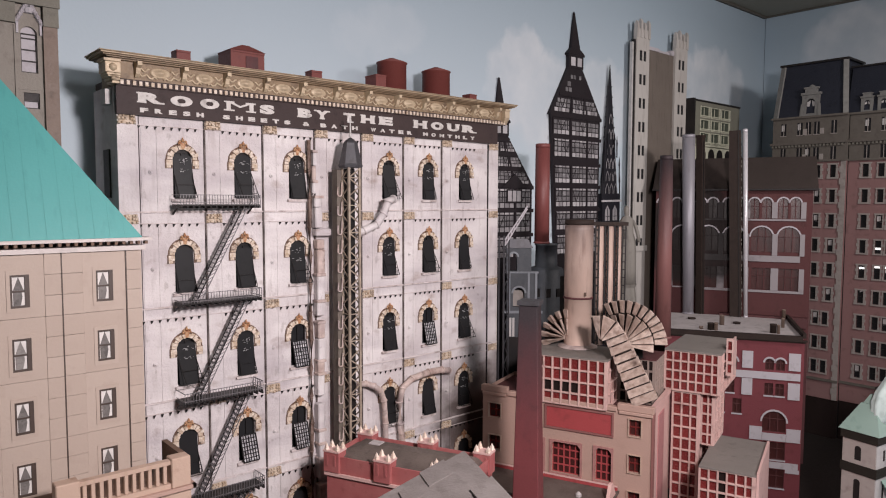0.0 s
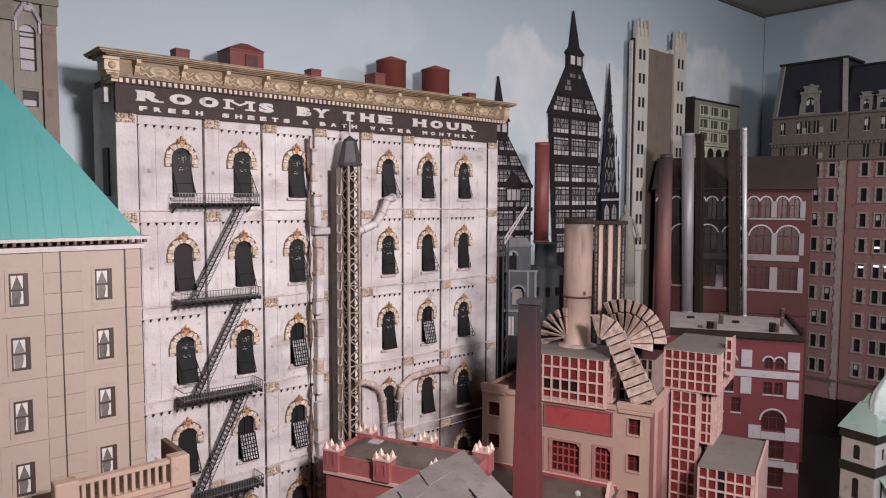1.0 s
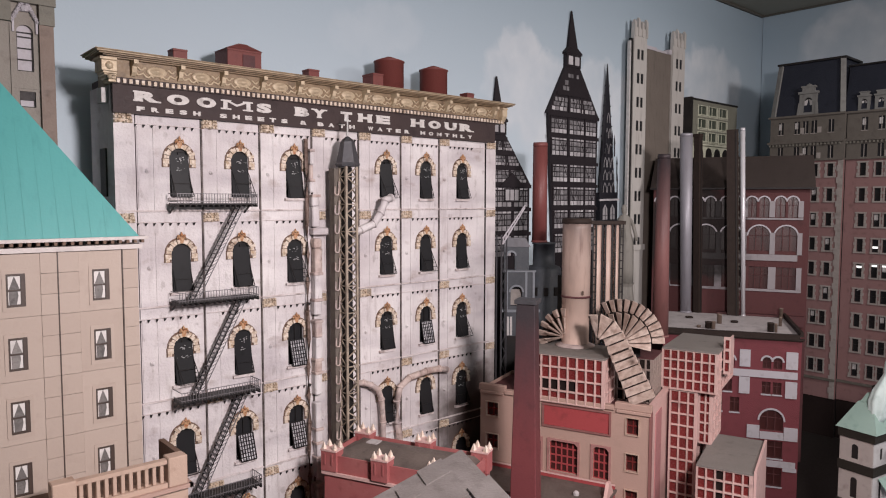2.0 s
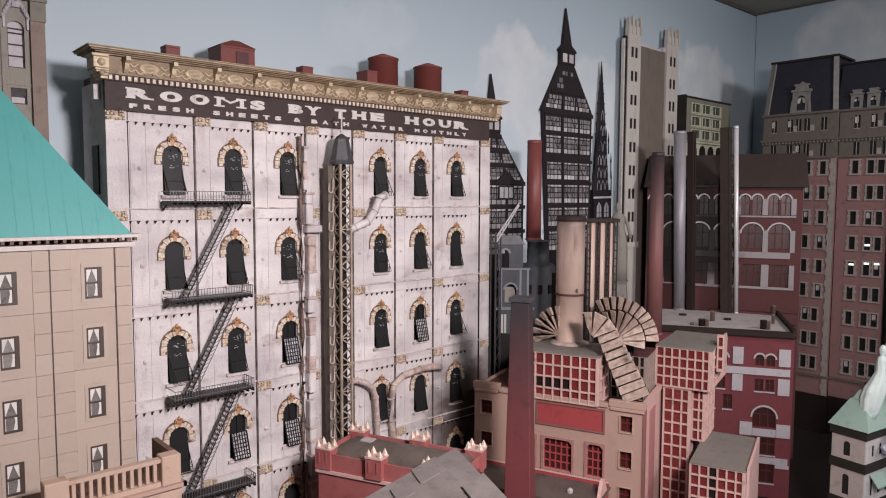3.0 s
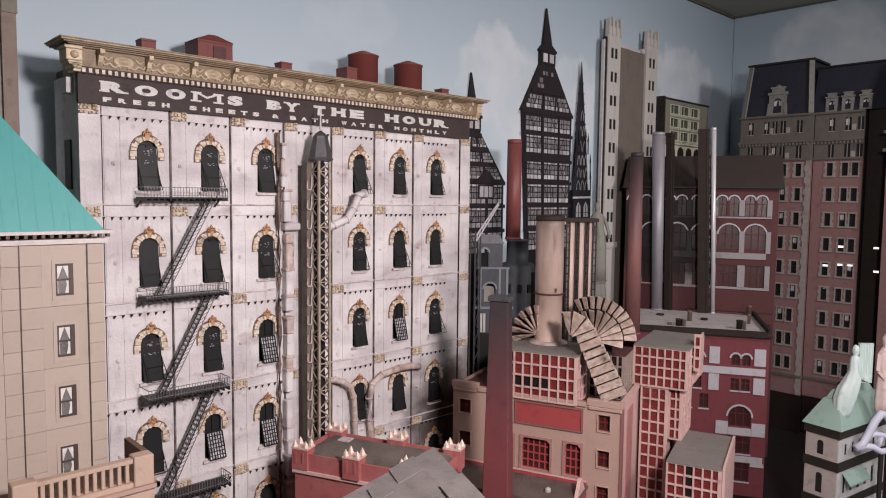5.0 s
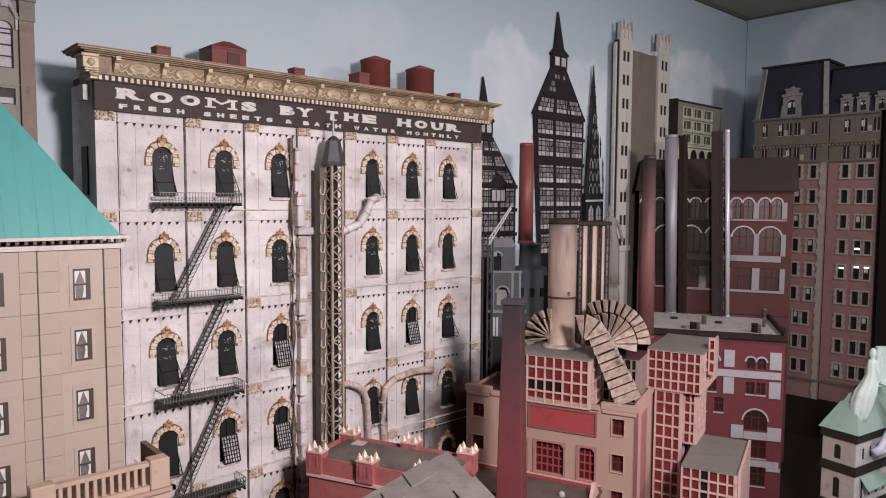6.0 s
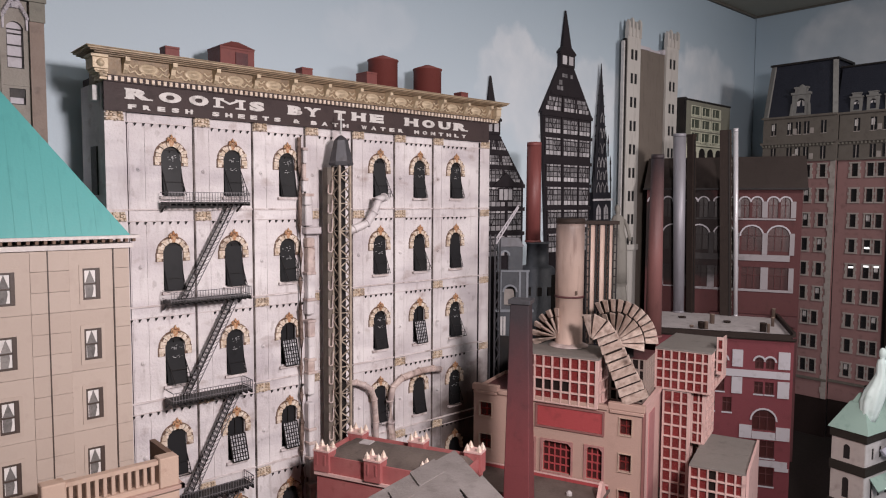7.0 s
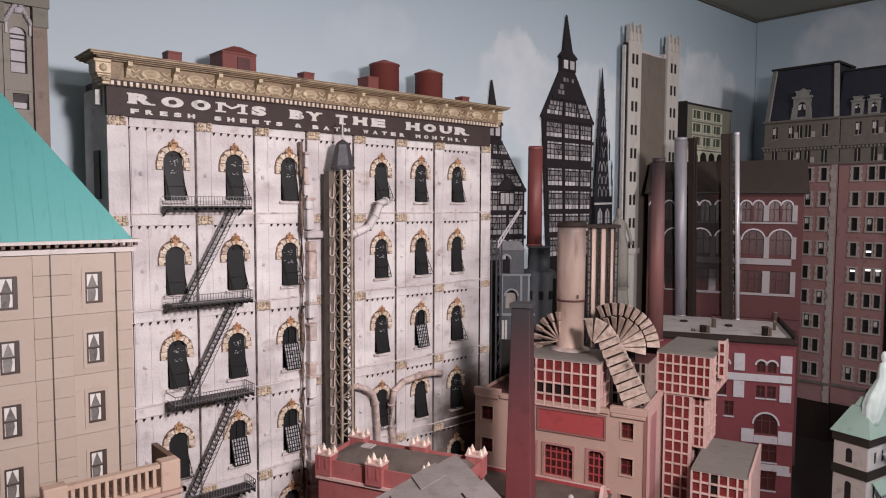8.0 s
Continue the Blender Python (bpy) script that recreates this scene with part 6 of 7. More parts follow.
part("edge_band", boxes((0.01, -0.004, TABLE, 0.024, 0.06, 1.945), (0.0242, -0.004, 1.9352, 0.4, 0.06, 1.942)), IRON, office, at=DOWN)
part("arcade", boxes((0.026, -0.012, 1.756, 0.4, -0.0005, 1.763), (0.025, -0.002, 1.69, 0.4, -0.0005, 1.7558)), OFFICE, office, at=DOWN)
for (x0, x1, z0, z1, _) in holes:
    fr = bmesh.new()
    wall_sheet(fr, x0, x1, z0, z1, 0.006, [(x0 + 0.006, x1 - 0.006, z0 + 0.008, z1 - 0.003, False)], -0.001)
    box(fr, x0 + 0.006, -0.006, z0 + 0.004, x1 - 0.006, -0.0012, z0 + 0.0085)
    beam(fr, ((x0 + x1) / 2, 0.006, z0 + 0.009), ((x0 + x1) / 2, 0.006, z1 - 0.0045), 0.003)
    w = part("window", fr, OFFICE, office, at=DOWN)
    part("pane", boxes((x0, 0.0065, z0, x1, 0.009, z1)), OFFICEPANE, w)
for i in range(4):
    bm = bmesh.new()
    pts = arc(0.09 + 0.07 * i, 1.724, 0.024, 0, 180, 8)
    plate(bm, [(0.09 + 0.07 * i + 0.024, 1.692), *pts, (0.09 + 0.07 * i - 0.024, 1.692)], -0.004, -0.0022)
    part("arched_window", bm, IRON, office, at=DOWN)


# pipes and stacks
def leaning(x, y, z, degrees):
    """A place for a shaft that leans a little out of the upright."""
    return pose(x, y, z) @ Matrix.Rotation(radians(-degrees), 4, (0.86, 0.51, 0.0))


def stack(name, x, y, r0, r1, z0, z1, m, label, seg=32, lip=True, lean=0.0):
    root = thing(name, leaning(x, y, z0, lean), label, "smokestack", "smokestacks")
    part("shaft", lathe(bmesh.new(), [(r0, 0), (r1, z1 - z0 - 0.012)], seg), m, root)
    k = 1.1 if lip else 1.015
    part("mouth", lathe(bmesh.new(), [(r1 * (k - 0.02), z1 - z0 - 0.0118), (r1 * k, z1 - z0 - 0.006), (r1 * (k - 0.03), z1 - z0), (r1 * 0.75, z1 - z0 - 0.001), (r1 * 0.74, z1 - z0 - 0.01)], seg), m, root)
    part("foot", lathe(bmesh.new(), [(r0 * (k + 0.08), 0.0), (r0 * (k + 0.08), 0.003), (r0 * 1.02, 0.006)], seg), m, root)
    return root


stack("smokestack", 1.37, 1.392, 0.0215, 0.0205, 1.41, 1.694, PIPERED, "slim dull red smokestack on a blue grey base", lip=False)
stack("smokestack", 1.503, 1.078, 0.0215, 0.0165, 1.165, 1.652, PIPESOOT, "tapered rose red smokestack with a sooty top", lip=False)
stack("smokestack", 2.1514, 1.3703, 0.0185, 0.022, 1.128, 1.77, CHROME, "tall dull chrome smokestack on the brick terrace", lip=False, lean=1.2)
# One shiny cylinder's bright edge and dark side, built as rod and plate.
stack("smokestack", 2.2259, 1.1937, 0.0068, 0.0084, 1.128, 1.782, POLISHED, "slim bright steel smokestack with a dark side plate", lip=False, lean=1.8)
lad = thing("stack_ladder", leaning(2.218, 1.2095, 1.128, 1.8) @ pose(0, 0, 0, 0, 0, -64), "dark studded plate giving the smokestack its dark left side", "ladder")
part("rail", boxes((-0.034, -0.004, 0, 0.004, 0.002, 0.65)), DARKBROWN, lad)
for k in range(42):
    part("rung", boxes((0.0042, -0.003, 0.012 + 0.015 * k, 0.0058, 0.0005, 0.021 + 0.015 * k)), OLIVE if k % 3 else DARKBROWN, lad)
part("stringer", boxes((-0.005, -0.006, 0, -0.002, -0.0042, 0.645)), IRON, lad)
duct2 = thing("flue_duct", leaning(2.181, 1.341, 1.128, 1.2), "dark square flue beside the chrome stack", "flue")
part("flue", boxes((-0.011, -0.011, 0, 0.011, 0.011, 0.63)), DARKBROWN, duct2)
part("flue_seam", boxes((-0.002, -0.0125, 0, 0.002, -0.0112, 0.62)), IRON, duct2)
part("flue_cap", boxes((-0.013, -0.013, 0.6302, 0.013, 0.013, 0.64)), DARKBROWN, duct2)

# blue-grey castle beside the hotel
castle = thing("castle", pose(1.245, 1.41, TABLE, 0, 0, -41), "blue grey stone gatehouse with arched openings", "model building")
bm = bmesh.new()
wall_sheet(bm, 0.0, 0.085, 1.15, 1.33, 0.02, [(0.018, 0.05, 1.235, 1.29, True)])
part("wall", bm, BLUEGREY, castle, at=DOWN)
part("core", boxes((0.001, 0.0202, TABLE, 0.18, 0.06, 1.32), (0.0, 0.0, TABLE, 0.085, 0.02, 1.1498)), IRON, castle, at=DOWN)
part("arch_niche", boxes((0.019, 0.014, 1.236, 0.049, 0.0195, 1.28)), TRIMSTONE, castle, at=DOWN)
bm = bmesh.new()
wall_sheet(bm, 0.0, 0.07, 1.3302, 1.4, 0.02, [(0.01, 0.03, 1.335, 1.385, True)], 0.012)
part("upper_wall", bm, BLUEGREY, castle, at=DOWN)
bm = bmesh.new()
frustum(bm, -0.004, 0.008, 0.074, 0.04, 1.4002, 0.01, 0.015, 0.06, 0.035, 1.425)
part("upper_roof", bm, STEEL, castle, at=DOWN)
part("round_tower", lathe(bmesh.new(), [(0.05, TABLE), (0.05, 1.335), (0.044, 1.342), (0.032, 1.345), (0.031, 1.405), (0.034, 1.4055), (0.034, 1.4098)], 14, (0.118, 0.055)), BLUEGREY, castle, at=DOWN)
for a in (200, 235, 270, 305):
    bm = bmesh.new()
    box(bm, 0.047, -0.006, 1.262, 0.0515, 0.006, 1.286, pose(0.118, 0.055, 0, 0, 0, a))
    part("slit_window", bm, IRON, castle, at=DOWN)
part("ledge", boxes((-0.006, -0.006, 1.218, 0.1, -0.0005, 1.225)), CASTLEEDGE, castle, at=DOWN)
part("coping", boxes((-0.004, -0.004, 1.3302, 0.088, 0.0115, 1.335)), CASTLEEDGE, castle, at=DOWN)
for cx, cz, r, y in ((0.034, 1.274, 0.016, -0.0005), (0.02, 1.375, 0.01, 0.0115)):
    bm = bmesh.new()
    inner, outer = arc(cx, cz, r, 180, 0, 10), arc(cx, cz, r + 0.005, 180, 0, 10)
    for k in range(10):
        plate(bm, [inner[k], outer[k], outer[k + 1], inner[k + 1]], y - 0.003, y)
    part("arch_trim", bm, CASTLEEDGE, castle, at=DOWN)
for x in (0.004, 0.058, 0.079):
    part("pilaster", boxes((x, -0.0035, 1.2252, x + 0.006, -0.0004, 1.33)), CASTLEEDGE, castle, at=DOWN)
part("white_window", boxes((0.008, -0.003, 1.152, 0.014, -0.0004, 1.205), (0.0165, -0.003, 1.152, 0.0225, -0.0004, 1.205)), BONE, castle, "small white painted window", DOWN)

# lattice mast and jib by the hotel's edge
mast = thing("lattice_crane", pose(1.222, 1.39, TABLE), "grey lattice crane mast with a slanting jib", "crane")
bm = bmesh.new()
for s in (-1, 1):
    beam(bm, (s * 0.01, 0, TABLE), (s * 0.01, 0, 1.435), 0.003)
    beam(bm, (s * 0.01, 0.018, TABLE), (s * 0.01, 0.018, 1.435), 0.003)
for k in range(30):
    z = TABLE + 0.027 * k
    beam(bm, (-0.01 if k % 2 else 0.01, 0, z), (0.01 if k % 2 else -0.01, 0, z + 0.027), 0.002)
part("mast", bm, STEEL, mast, at=DOWN)
bm = bmesh.new()
for o in (0, 0.016):
    beam(bm, (-0.01, -0.004 - o * 0, 1.41 + o), (0.05, -0.03, 1.51 + o * 0.4), 0.003)
for k in range(8):
    t = k / 8
    beam(bm, (-0.01 + 0.06 * t, -0.004 - 0.026 * t, 1.41 + 0.1 * t), (-0.01 + 0.06 * (t + 0.06), -0.004 - 0.026 * t, 1.426 + 0.09 * t), 0.002)
part("jib", bm, LIMESTONE, mast, "pale slanting jib", DOWN)

# ---- brick terrace block with white trim ----
terr = thing("brick_warehouse", pose(1.892, 1.069, TABLE, 0, 0, -60), "dark red brick warehouse with pale stone bands and terrace roof", "model building")
IW0, IW1, IT = -0.2, 0.193, 1.122
holes = [(0.088, 0.112, 1.025, 1.06, True), (0.118, 0.142, 1.025, 1.06, True), (0.088, 0.112, 0.948, 0.985, False), (0.118, 0.142, 0.948, 0.985, False), (0.085, 0.15, 0.836, 0.9, True),
         (0.088, 0.15, 0.752, 0.805, False), (0.088, 0.15, 0.665, 0.722, False), (-0.05, -0.022, 0.885, 0.93, False), (0.0, 0.026, 0.885, 0.93, False), (-0.06, -0.036, 0.948, 0.985, False), (-0.02, 0.004, 0.948, 0.985, False), (-0.06, -0.03, 1.025, 1.06, True), (-0.02, 0.01, 1.025, 1.06, True)]
bm = bmesh.new()
wall_sheet(bm, IW0, IW1, TABLE, IT, 0.012, holes)
part("front_wall", bm, BRICK, terr, at=DOWN)
part("core", boxes((IW0 + 0.002, 0.0122, TABLE, IW1 - 0.002, 0.378, IT - 0.006)), MAROON, terr, at=DOWN)
part("side_wall", boxes((IW1 - 0.0018, 0.0122, TABLE, IW1, 0.378, IT)), BRICK, terr, at=DOWN)
part("cornice", boxes((IW0, -0.01, IT - 0.005, IW1 + 0.006, -0.0004, IT), (IW0, -0.005, IT - 0.009, IW1 + 0.003, -0.0004, IT - 0.0052)), DARKBROWN, terr, at=DOWN)
part("roof_deck", boxes((IW0, 0.012, IT - 0.0058, IW1 - 0.002, 0.378, IT + 0.006)), CONCRETE, terr, "grey streaked concrete roof", DOWN)
part("side_parapet", boxes((IW1 - 0.006, -0.006, IT + 0.0062, IW1 + 0.003, 0.376, IT + 0.02)), DARKBROWN, terr, at=DOWN)
part("front_parapet", boxes((IW0, -0.01, IT + 0.0002, IW1 - 0.0065, 0.01, IT + 0.011)), DARKBROWN, terr, at=DOWN)
for x0, x1, z0, z1 in ((0.024, 0.054, 1.028, 1.08), (0.152, 0.184, 1.028, 1.08), (0.0, 0.184, 0.998, 1.0195), (0.024, 0.054, 0.945, 0.996), (0.152, 0.184, 0.94, 0.99), (0.05, 0.085, 0.81, 0.85), (0.152, 0.19, 0.81, 0.85), (0.086, 0.151, 0.81, 0.8325), (0.088, 0.186, 0.726, 0.745), (0.152, 0.19, 0.715, 0.7255)):
    part("stone_band", boxes((x0, -0.0042, z0, x1, -0.0003, z1)), LIMESTONE, terr, at=DOWN)


def brick_window(x0, x1, z0, z1, arched, parent, trim=True, pane=DARKPANE, depth=0.006):
    bm = bmesh.new()
    n = 2 if x1 - x0 < 0.04 else 3
    w, hz = (x1 - x0) / n, (z1 - z0) * 0.62
    wall_sheet(bm, x0, x1, z0, z1, 0.003, [(x0 + w * i + 0.0012, x0 + w * (i + 1) - 0.0012, a, b, False) for i in range(n) for a, b in ((z0 + 0.0015, z0 + hz - 0.001), (z0 + hz + 0.001, z1 - 0.001))], depth - 0.002)
    wn = part("window", bm, HBRICK, parent, at=DOWN)
    part("pane", boxes((x0, depth + 0.0012, z0, x1, depth + 0.003, z1)), pane, wn)
    if arched and trim:
        r = (x1 - x0) / 2
        rise = min(r, z1 - z0)
        a = [(x0 + r + (r + 0.001) * math.cos(math.pi * k / 10), z1 - rise + (rise + 0.001) * math.sin(math.pi * k / 10)) for k in range(11)]
        b = [(x0 + r + (r + 0.006) * math.cos(math.pi * k / 10), z1 - rise + (rise + 0.006) * math.sin(math.pi * k / 10)) for k in range(11)]
        bm = bmesh.new()
        for k in range(10):
            plate(bm, [a[k], b[k], b[k + 1], a[k + 1]], -0.0035, -0.0003)
        part("arch_trim", bm, LIMESTONE, wn)
    elif trim:
        part("sill", boxes((x0 - 0.002, -0.003, z0 - 0.004, x1 + 0.002, 0.003, z0)), LIMESTONE, wn)


for h in holes:
    brick_window(*h, terr)
for x, y, r, h in ((-0.066, 0.057, 0.0095, 0.022), (-0.051, 0.052, 0.006, 0.024), (-0.028, 0.165, 0.0075, 0.032), (-0.094, 0.066, 0.006, 0.008), (0.02, 0.2, 0.011, 0.006),
                   (0.114, 0.062, 0.0095, 0.028), (0.128, 0.055, 0.0045, 0.027), (0.155, 0.175, 0.005, 0.03), (0.178, 0.34, 0.006, 0.036), (-0.12, 0.25, 0.012, 0.005)):
    solid("roof_vent", lathe(bmesh.new(), [(r, 0), (r, h - 0.004), (r * 1.08, h - 0.0038), (r * 1.08, h), (r * 0.8, h), (r * 0.78, h - 0.006)], 16), DARKBROWN if r > 0.009 else TRUSS, pose(1.892, 1.069, IT + 0.006, 0, 0, -60) @ Matrix.Translation((x, y, 0)), "stubby metal vent on the concrete terrace", "roof vent", "vents on the terrace")

# ---- arcaded red brick block behind the terrace ----
arc_b = thing("arcaded_block", pose(2.27, 1.2, TABLE, 0, 0, -65.5), "red brick block with paired arches and a brown sloping roof", "model building")
holes = []
for k in range(3):
    o = -0.175 * k
    holes += [(x + o - 0.0155, x + o + 0.0155, 1.472, 1.543, True) for x in (0.004, 0.043, 0.095, 0.133)]
    holes += [(x + o - 0.034, x + o + 0.034, 1.355, 1.443, True) for x in (0.03, 0.115)]
    holes += [(x + o - 0.031, x + o + 0.031, 1.222, 1.3, False) for x in (0.03, 0.118)]
holes = [h for h in holes if h[0] > -0.33]
bm = bmesh.new()
wall_sheet(bm, -0.33, 0.185, 1.05, 1.575, 0.012, holes)
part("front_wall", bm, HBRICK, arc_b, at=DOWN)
part("core", boxes((-0.328, 0.0122, TABLE, 0.183, 0.2, 1.57), (-0.33, 0, TABLE, 0.185, 0.012, 1.0498)), MAROON, arc_b, at=DOWN)
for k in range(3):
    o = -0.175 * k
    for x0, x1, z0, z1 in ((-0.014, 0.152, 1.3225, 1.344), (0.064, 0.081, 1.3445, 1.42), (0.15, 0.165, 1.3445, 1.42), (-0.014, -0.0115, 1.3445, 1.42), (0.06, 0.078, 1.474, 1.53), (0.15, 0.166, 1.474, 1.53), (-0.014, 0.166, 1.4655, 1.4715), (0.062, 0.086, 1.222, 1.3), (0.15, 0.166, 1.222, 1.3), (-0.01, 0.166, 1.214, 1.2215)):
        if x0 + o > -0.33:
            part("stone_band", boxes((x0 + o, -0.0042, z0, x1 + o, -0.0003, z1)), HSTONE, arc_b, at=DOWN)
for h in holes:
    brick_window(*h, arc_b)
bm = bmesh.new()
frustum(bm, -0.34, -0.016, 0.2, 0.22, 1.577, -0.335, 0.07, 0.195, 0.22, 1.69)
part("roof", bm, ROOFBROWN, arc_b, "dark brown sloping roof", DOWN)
part("eave", boxes((-0.342, -0.018, 1.571, 0.202, 0.215, 1.5768)), IRON, arc_b, at=DOWN)
part("low_wall", boxes((-0.1, -0.03, 1.1, 0.18, -0.001, 1.135)), MAROON, arc_b, at=DOWN)

# ---- tall rose brick hotel with a black mansard against the side wall ----
man = thing("mansard_building", CORNER @ pose(2.95, 1.44, TABLE, 0, 0, -90), "tall rose brick apartment building with black slate mansard and stone dormers", "model building")
ROWZ = [1.66 - 0.1025 * i for i in range(10)]
PLINTH = 0.705


def block(x0, x1, front, cols, cols_top, name):
    holes = []
    for z in ROWZ:
        if z < PLINTH + 0.045:
            continue
        near = [0.203, 0.24] if z < ROWZ[5] - 0.01 and x0 == 0.0 else cols[2:]
        holes += [(x - 0.0115, x + 0.0115, z - 0.026, z + 0.026, False) for x in (*cols[:2], *near)]
    body = bmesh.new()
    wall_sheet(body, x0, x1, PLINTH, 1.70, 0.012, holes, front)
    # Deep shade low on the wall is put into a near-black base.
    part("dark_base", boxes((x0, front + 0.004, CORNERFOOT, x1, front + 0.012, PLINTH - 0.0004)), VOID, man, "base storey painted near-black for deep shade", DOWN)
    w = part(name, body, BRICKPINK, man, at=DOWN)
    part("core", boxes((x0 + 0.002, front + 0.0125, CORNERFOOT, x1 - 0.002, 0.235, 1.886)), IRON, man, at=DOWN)
    hs2 = [(x - 0.0115, x + 0.0115, z - 0.026, z + 0.026, False) for x in cols_top for z in (1.735, 1.842)]
    upper = bmesh.new()
    wall_sheet(upper, x0, x1, 1.7002, 1.891, 0.012, hs2, front)
    part("upper_wall", upper, MANSTONE, man, at=DOWN)
    for z, o, h in ((1.70, 0.01, 0.008), (1.775, 0.014, 0.01), (1.886, 0.01, 0.008)):
        part("string_course", boxes((x0 - 0.006, front - o, z, x1, front - 0.0004, z + h)), MANSTONE, man, at=DOWN)
    for k, (a, b, c, d, _) in enumerate(hs2):
        if k % 4 > 1:
            part("pale_panel", boxes((b + 0.003, front - 0.003, c, b + 0.018, front - 0.0003, c + 0.024)), TRIMSTONE, man, at=DOWN)
    for i in range(int((x1 - x0) / 0.014)):
        part("dentil", boxes((x0 + i * 0.014, front - 0.009, 1.7655, x0 + i * 0.014 + 0.007, front - 0.0004, 1.7748)), OLIVE, man, at=DOWN)
    return holes, hs2


def quoined(z_half, x_half, reach=1.0):
    bm = bmesh.new()
    for s in (-1, 1):
        for k in range(4):
            w = (0.011 if k % 2 == 0 else 0.007) * reach
            a, b = s * x_half, s * (x_half + w)
            zz = -z_half + k * z_half / 2
            box(bm, min(a, b), -0.003, zz + 0.0005, max(a, b), 0.0, zz + z_half / 2 - 0.0005)
    box(bm, -x_half - 0.01 * reach, -0.0035, z_half, x_half + 0.01 * reach, 0, z_half + 0.006)
    box(bm, -x_half - 0.011 * reach, -0.005, -z_half - 0.006, x_half + 0.011 * reach, 0, -z_half)
    return finish("surround", bm, TRIMSTONE)


def man_sash(hz, hx):
    bm = bmesh.new()
    wall_sheet(bm, -hx, hx, -hz, hz, 0.003, [(-hx + 0.002, hx - 0.002, -hz + 0.002, -0.001, False), (-hx + 0.002, hx - 0.002, 0.001, hz - 0.002, False)], 0.004)
    return finish("window", bm, IRON)


ms, mq, mq_pair = man_sash(0.026, 0.0115), quoined(0.026, 0.0115), quoined(0.026, 0.0115, 0.55)
mp = finish("pane", boxes((-0.0125, 0.0075, -0.027, 0.0125, 0.0095, 0.027)), DARK)
mb = finish("blind", boxes((-0.0098, 0.0058, -0.002, 0.004, 0.0068, 0.022)), BONE)
FRONT2 = 0.02
h1, t1 = block(0.0, 0.3, 0.0, (0.045, 0.115, 0.19, 0.25), (0.045, 0.112, 0.146, 0.18, 0.247), "front_wall")
h2, t2 = block(0.3005, 0.484, FRONT2, (0.365, 0.421, 0.458), (0.365, 0.425, 0.47), "wing_wall")
# The wing's end in deep shadow, built as a near-black recess.
part("dark_bay", boxes((0.4845, 0.07, CORNERFOOT, 0.78, 0.235, 1.9)), BLACKGREEN, man, "recessed bay in near-black for the wing's shadowed end", DOWN)
random.seed(11)
for hs, y in ((h1, 0.0), (h2, FRONT2)):
    for x0, x1, z0, z1, _ in hs:
        w = part("window", ms, None, man, at=at((x0 + x1) / 2, y, (z0 + z1) / 2))
        part("surround", mq_pair if x0 > 0.4 or (0.18 < x0 < 0.24 and z0 < ROWZ[5] - 0.03) else mq, None, w)
        part("pane", mp, None, w)
        if random.random() < 0.2:
            part("blind", mb, None, w)
tp = finish("pane", boxes((-0.0115, 0.004, -0.026, 0.0115, 0.006, 0.026)), DARK)
tf = finish("window", boxes((-0.0125, -0.003, -0.029, 0.0125, -0.0004, -0.0262), (-0.001, 0.001, -0.026, 0.001, 0.004, 0.026)), TRIMSTONE)
tc = finish("curtain", boxes((-0.009, 0.0022, -0.005, 0.003, 0.003, 0.02)), BONE)
for hs, y in ((t1, 0.0), (t2, FRONT2)):
    for x0, x1, z0, z1, _ in hs:
        w = part("window", tf, None, man, at=at((x0 + x1) / 2, y, (z0 + z1) / 2))
        part("pane", tp, None, w)
        if random.random() < 0.14:
            part("curtain", tc, None, w)
for z in (TABLE + 0.16,):
    part("base_course", boxes((-0.004, -0.008, z, 0.3, -0.0004, z + 0.01), (0.3005, FRONT2 - 0.008, z, 0.484, FRONT2 - 0.0004, z + 0.01)), MANSTONE, man, at=DOWN)
qs = finish("quoin", boxes((-0.012, -0.004, 0.0005, 0.012, -0.0002, 0.0245)), TRIMSTONE)
qn = finish("quoin", boxes((-0.007, -0.004, 0.0005, 0.012, -0.0002, 0.0245)), TRIMSTONE)
for k in range(41):
    part("quoin", qs if k % 2 else qn, None, man, at=at(0.287, 0, 0.7055 + 0.0243 * k))
# mansard
bm = bmesh.new()
frustum(bm, 0.004, 0.012, 0.288, 0.23, 1.895, 0.016, 0.05, 0.268, 0.23, 2.118)
part("mansard_pavilion", bm, MANSARD, man, "black slate mansard roof", DOWN)
bm = bmesh.new()
frustum(bm, 0.2852, FRONT2 + 0.012, 0.78, 0.23, 1.895, 0.2852, FRONT2 + 0.055, 0.78, 0.23, 2.082)
part("mansard_wing", bm, MANSARD, man, "black slate mansard roof", DOWN)
part("roof_kerb", boxes((0.004, 0.04, 2.1185, 0.28, 0.23, 2.127), (0.2805, FRONT2 + 0.046, 2.0825, 0.78, 0.23, 2.089)), IRON, man, at=DOWN)
bm = bmesh.new()
beam(bm, (0.006, 0.01, 1.895), (0.018, 0.048, 2.117), 0.02, 0.008)
beam(bm, (0.286, 0.01, 1.895), (0.267, 0.048, 2.117), 0.02, 0.008)
part("hip_rib", bm, HIPSTONE, man, at=DOWN)


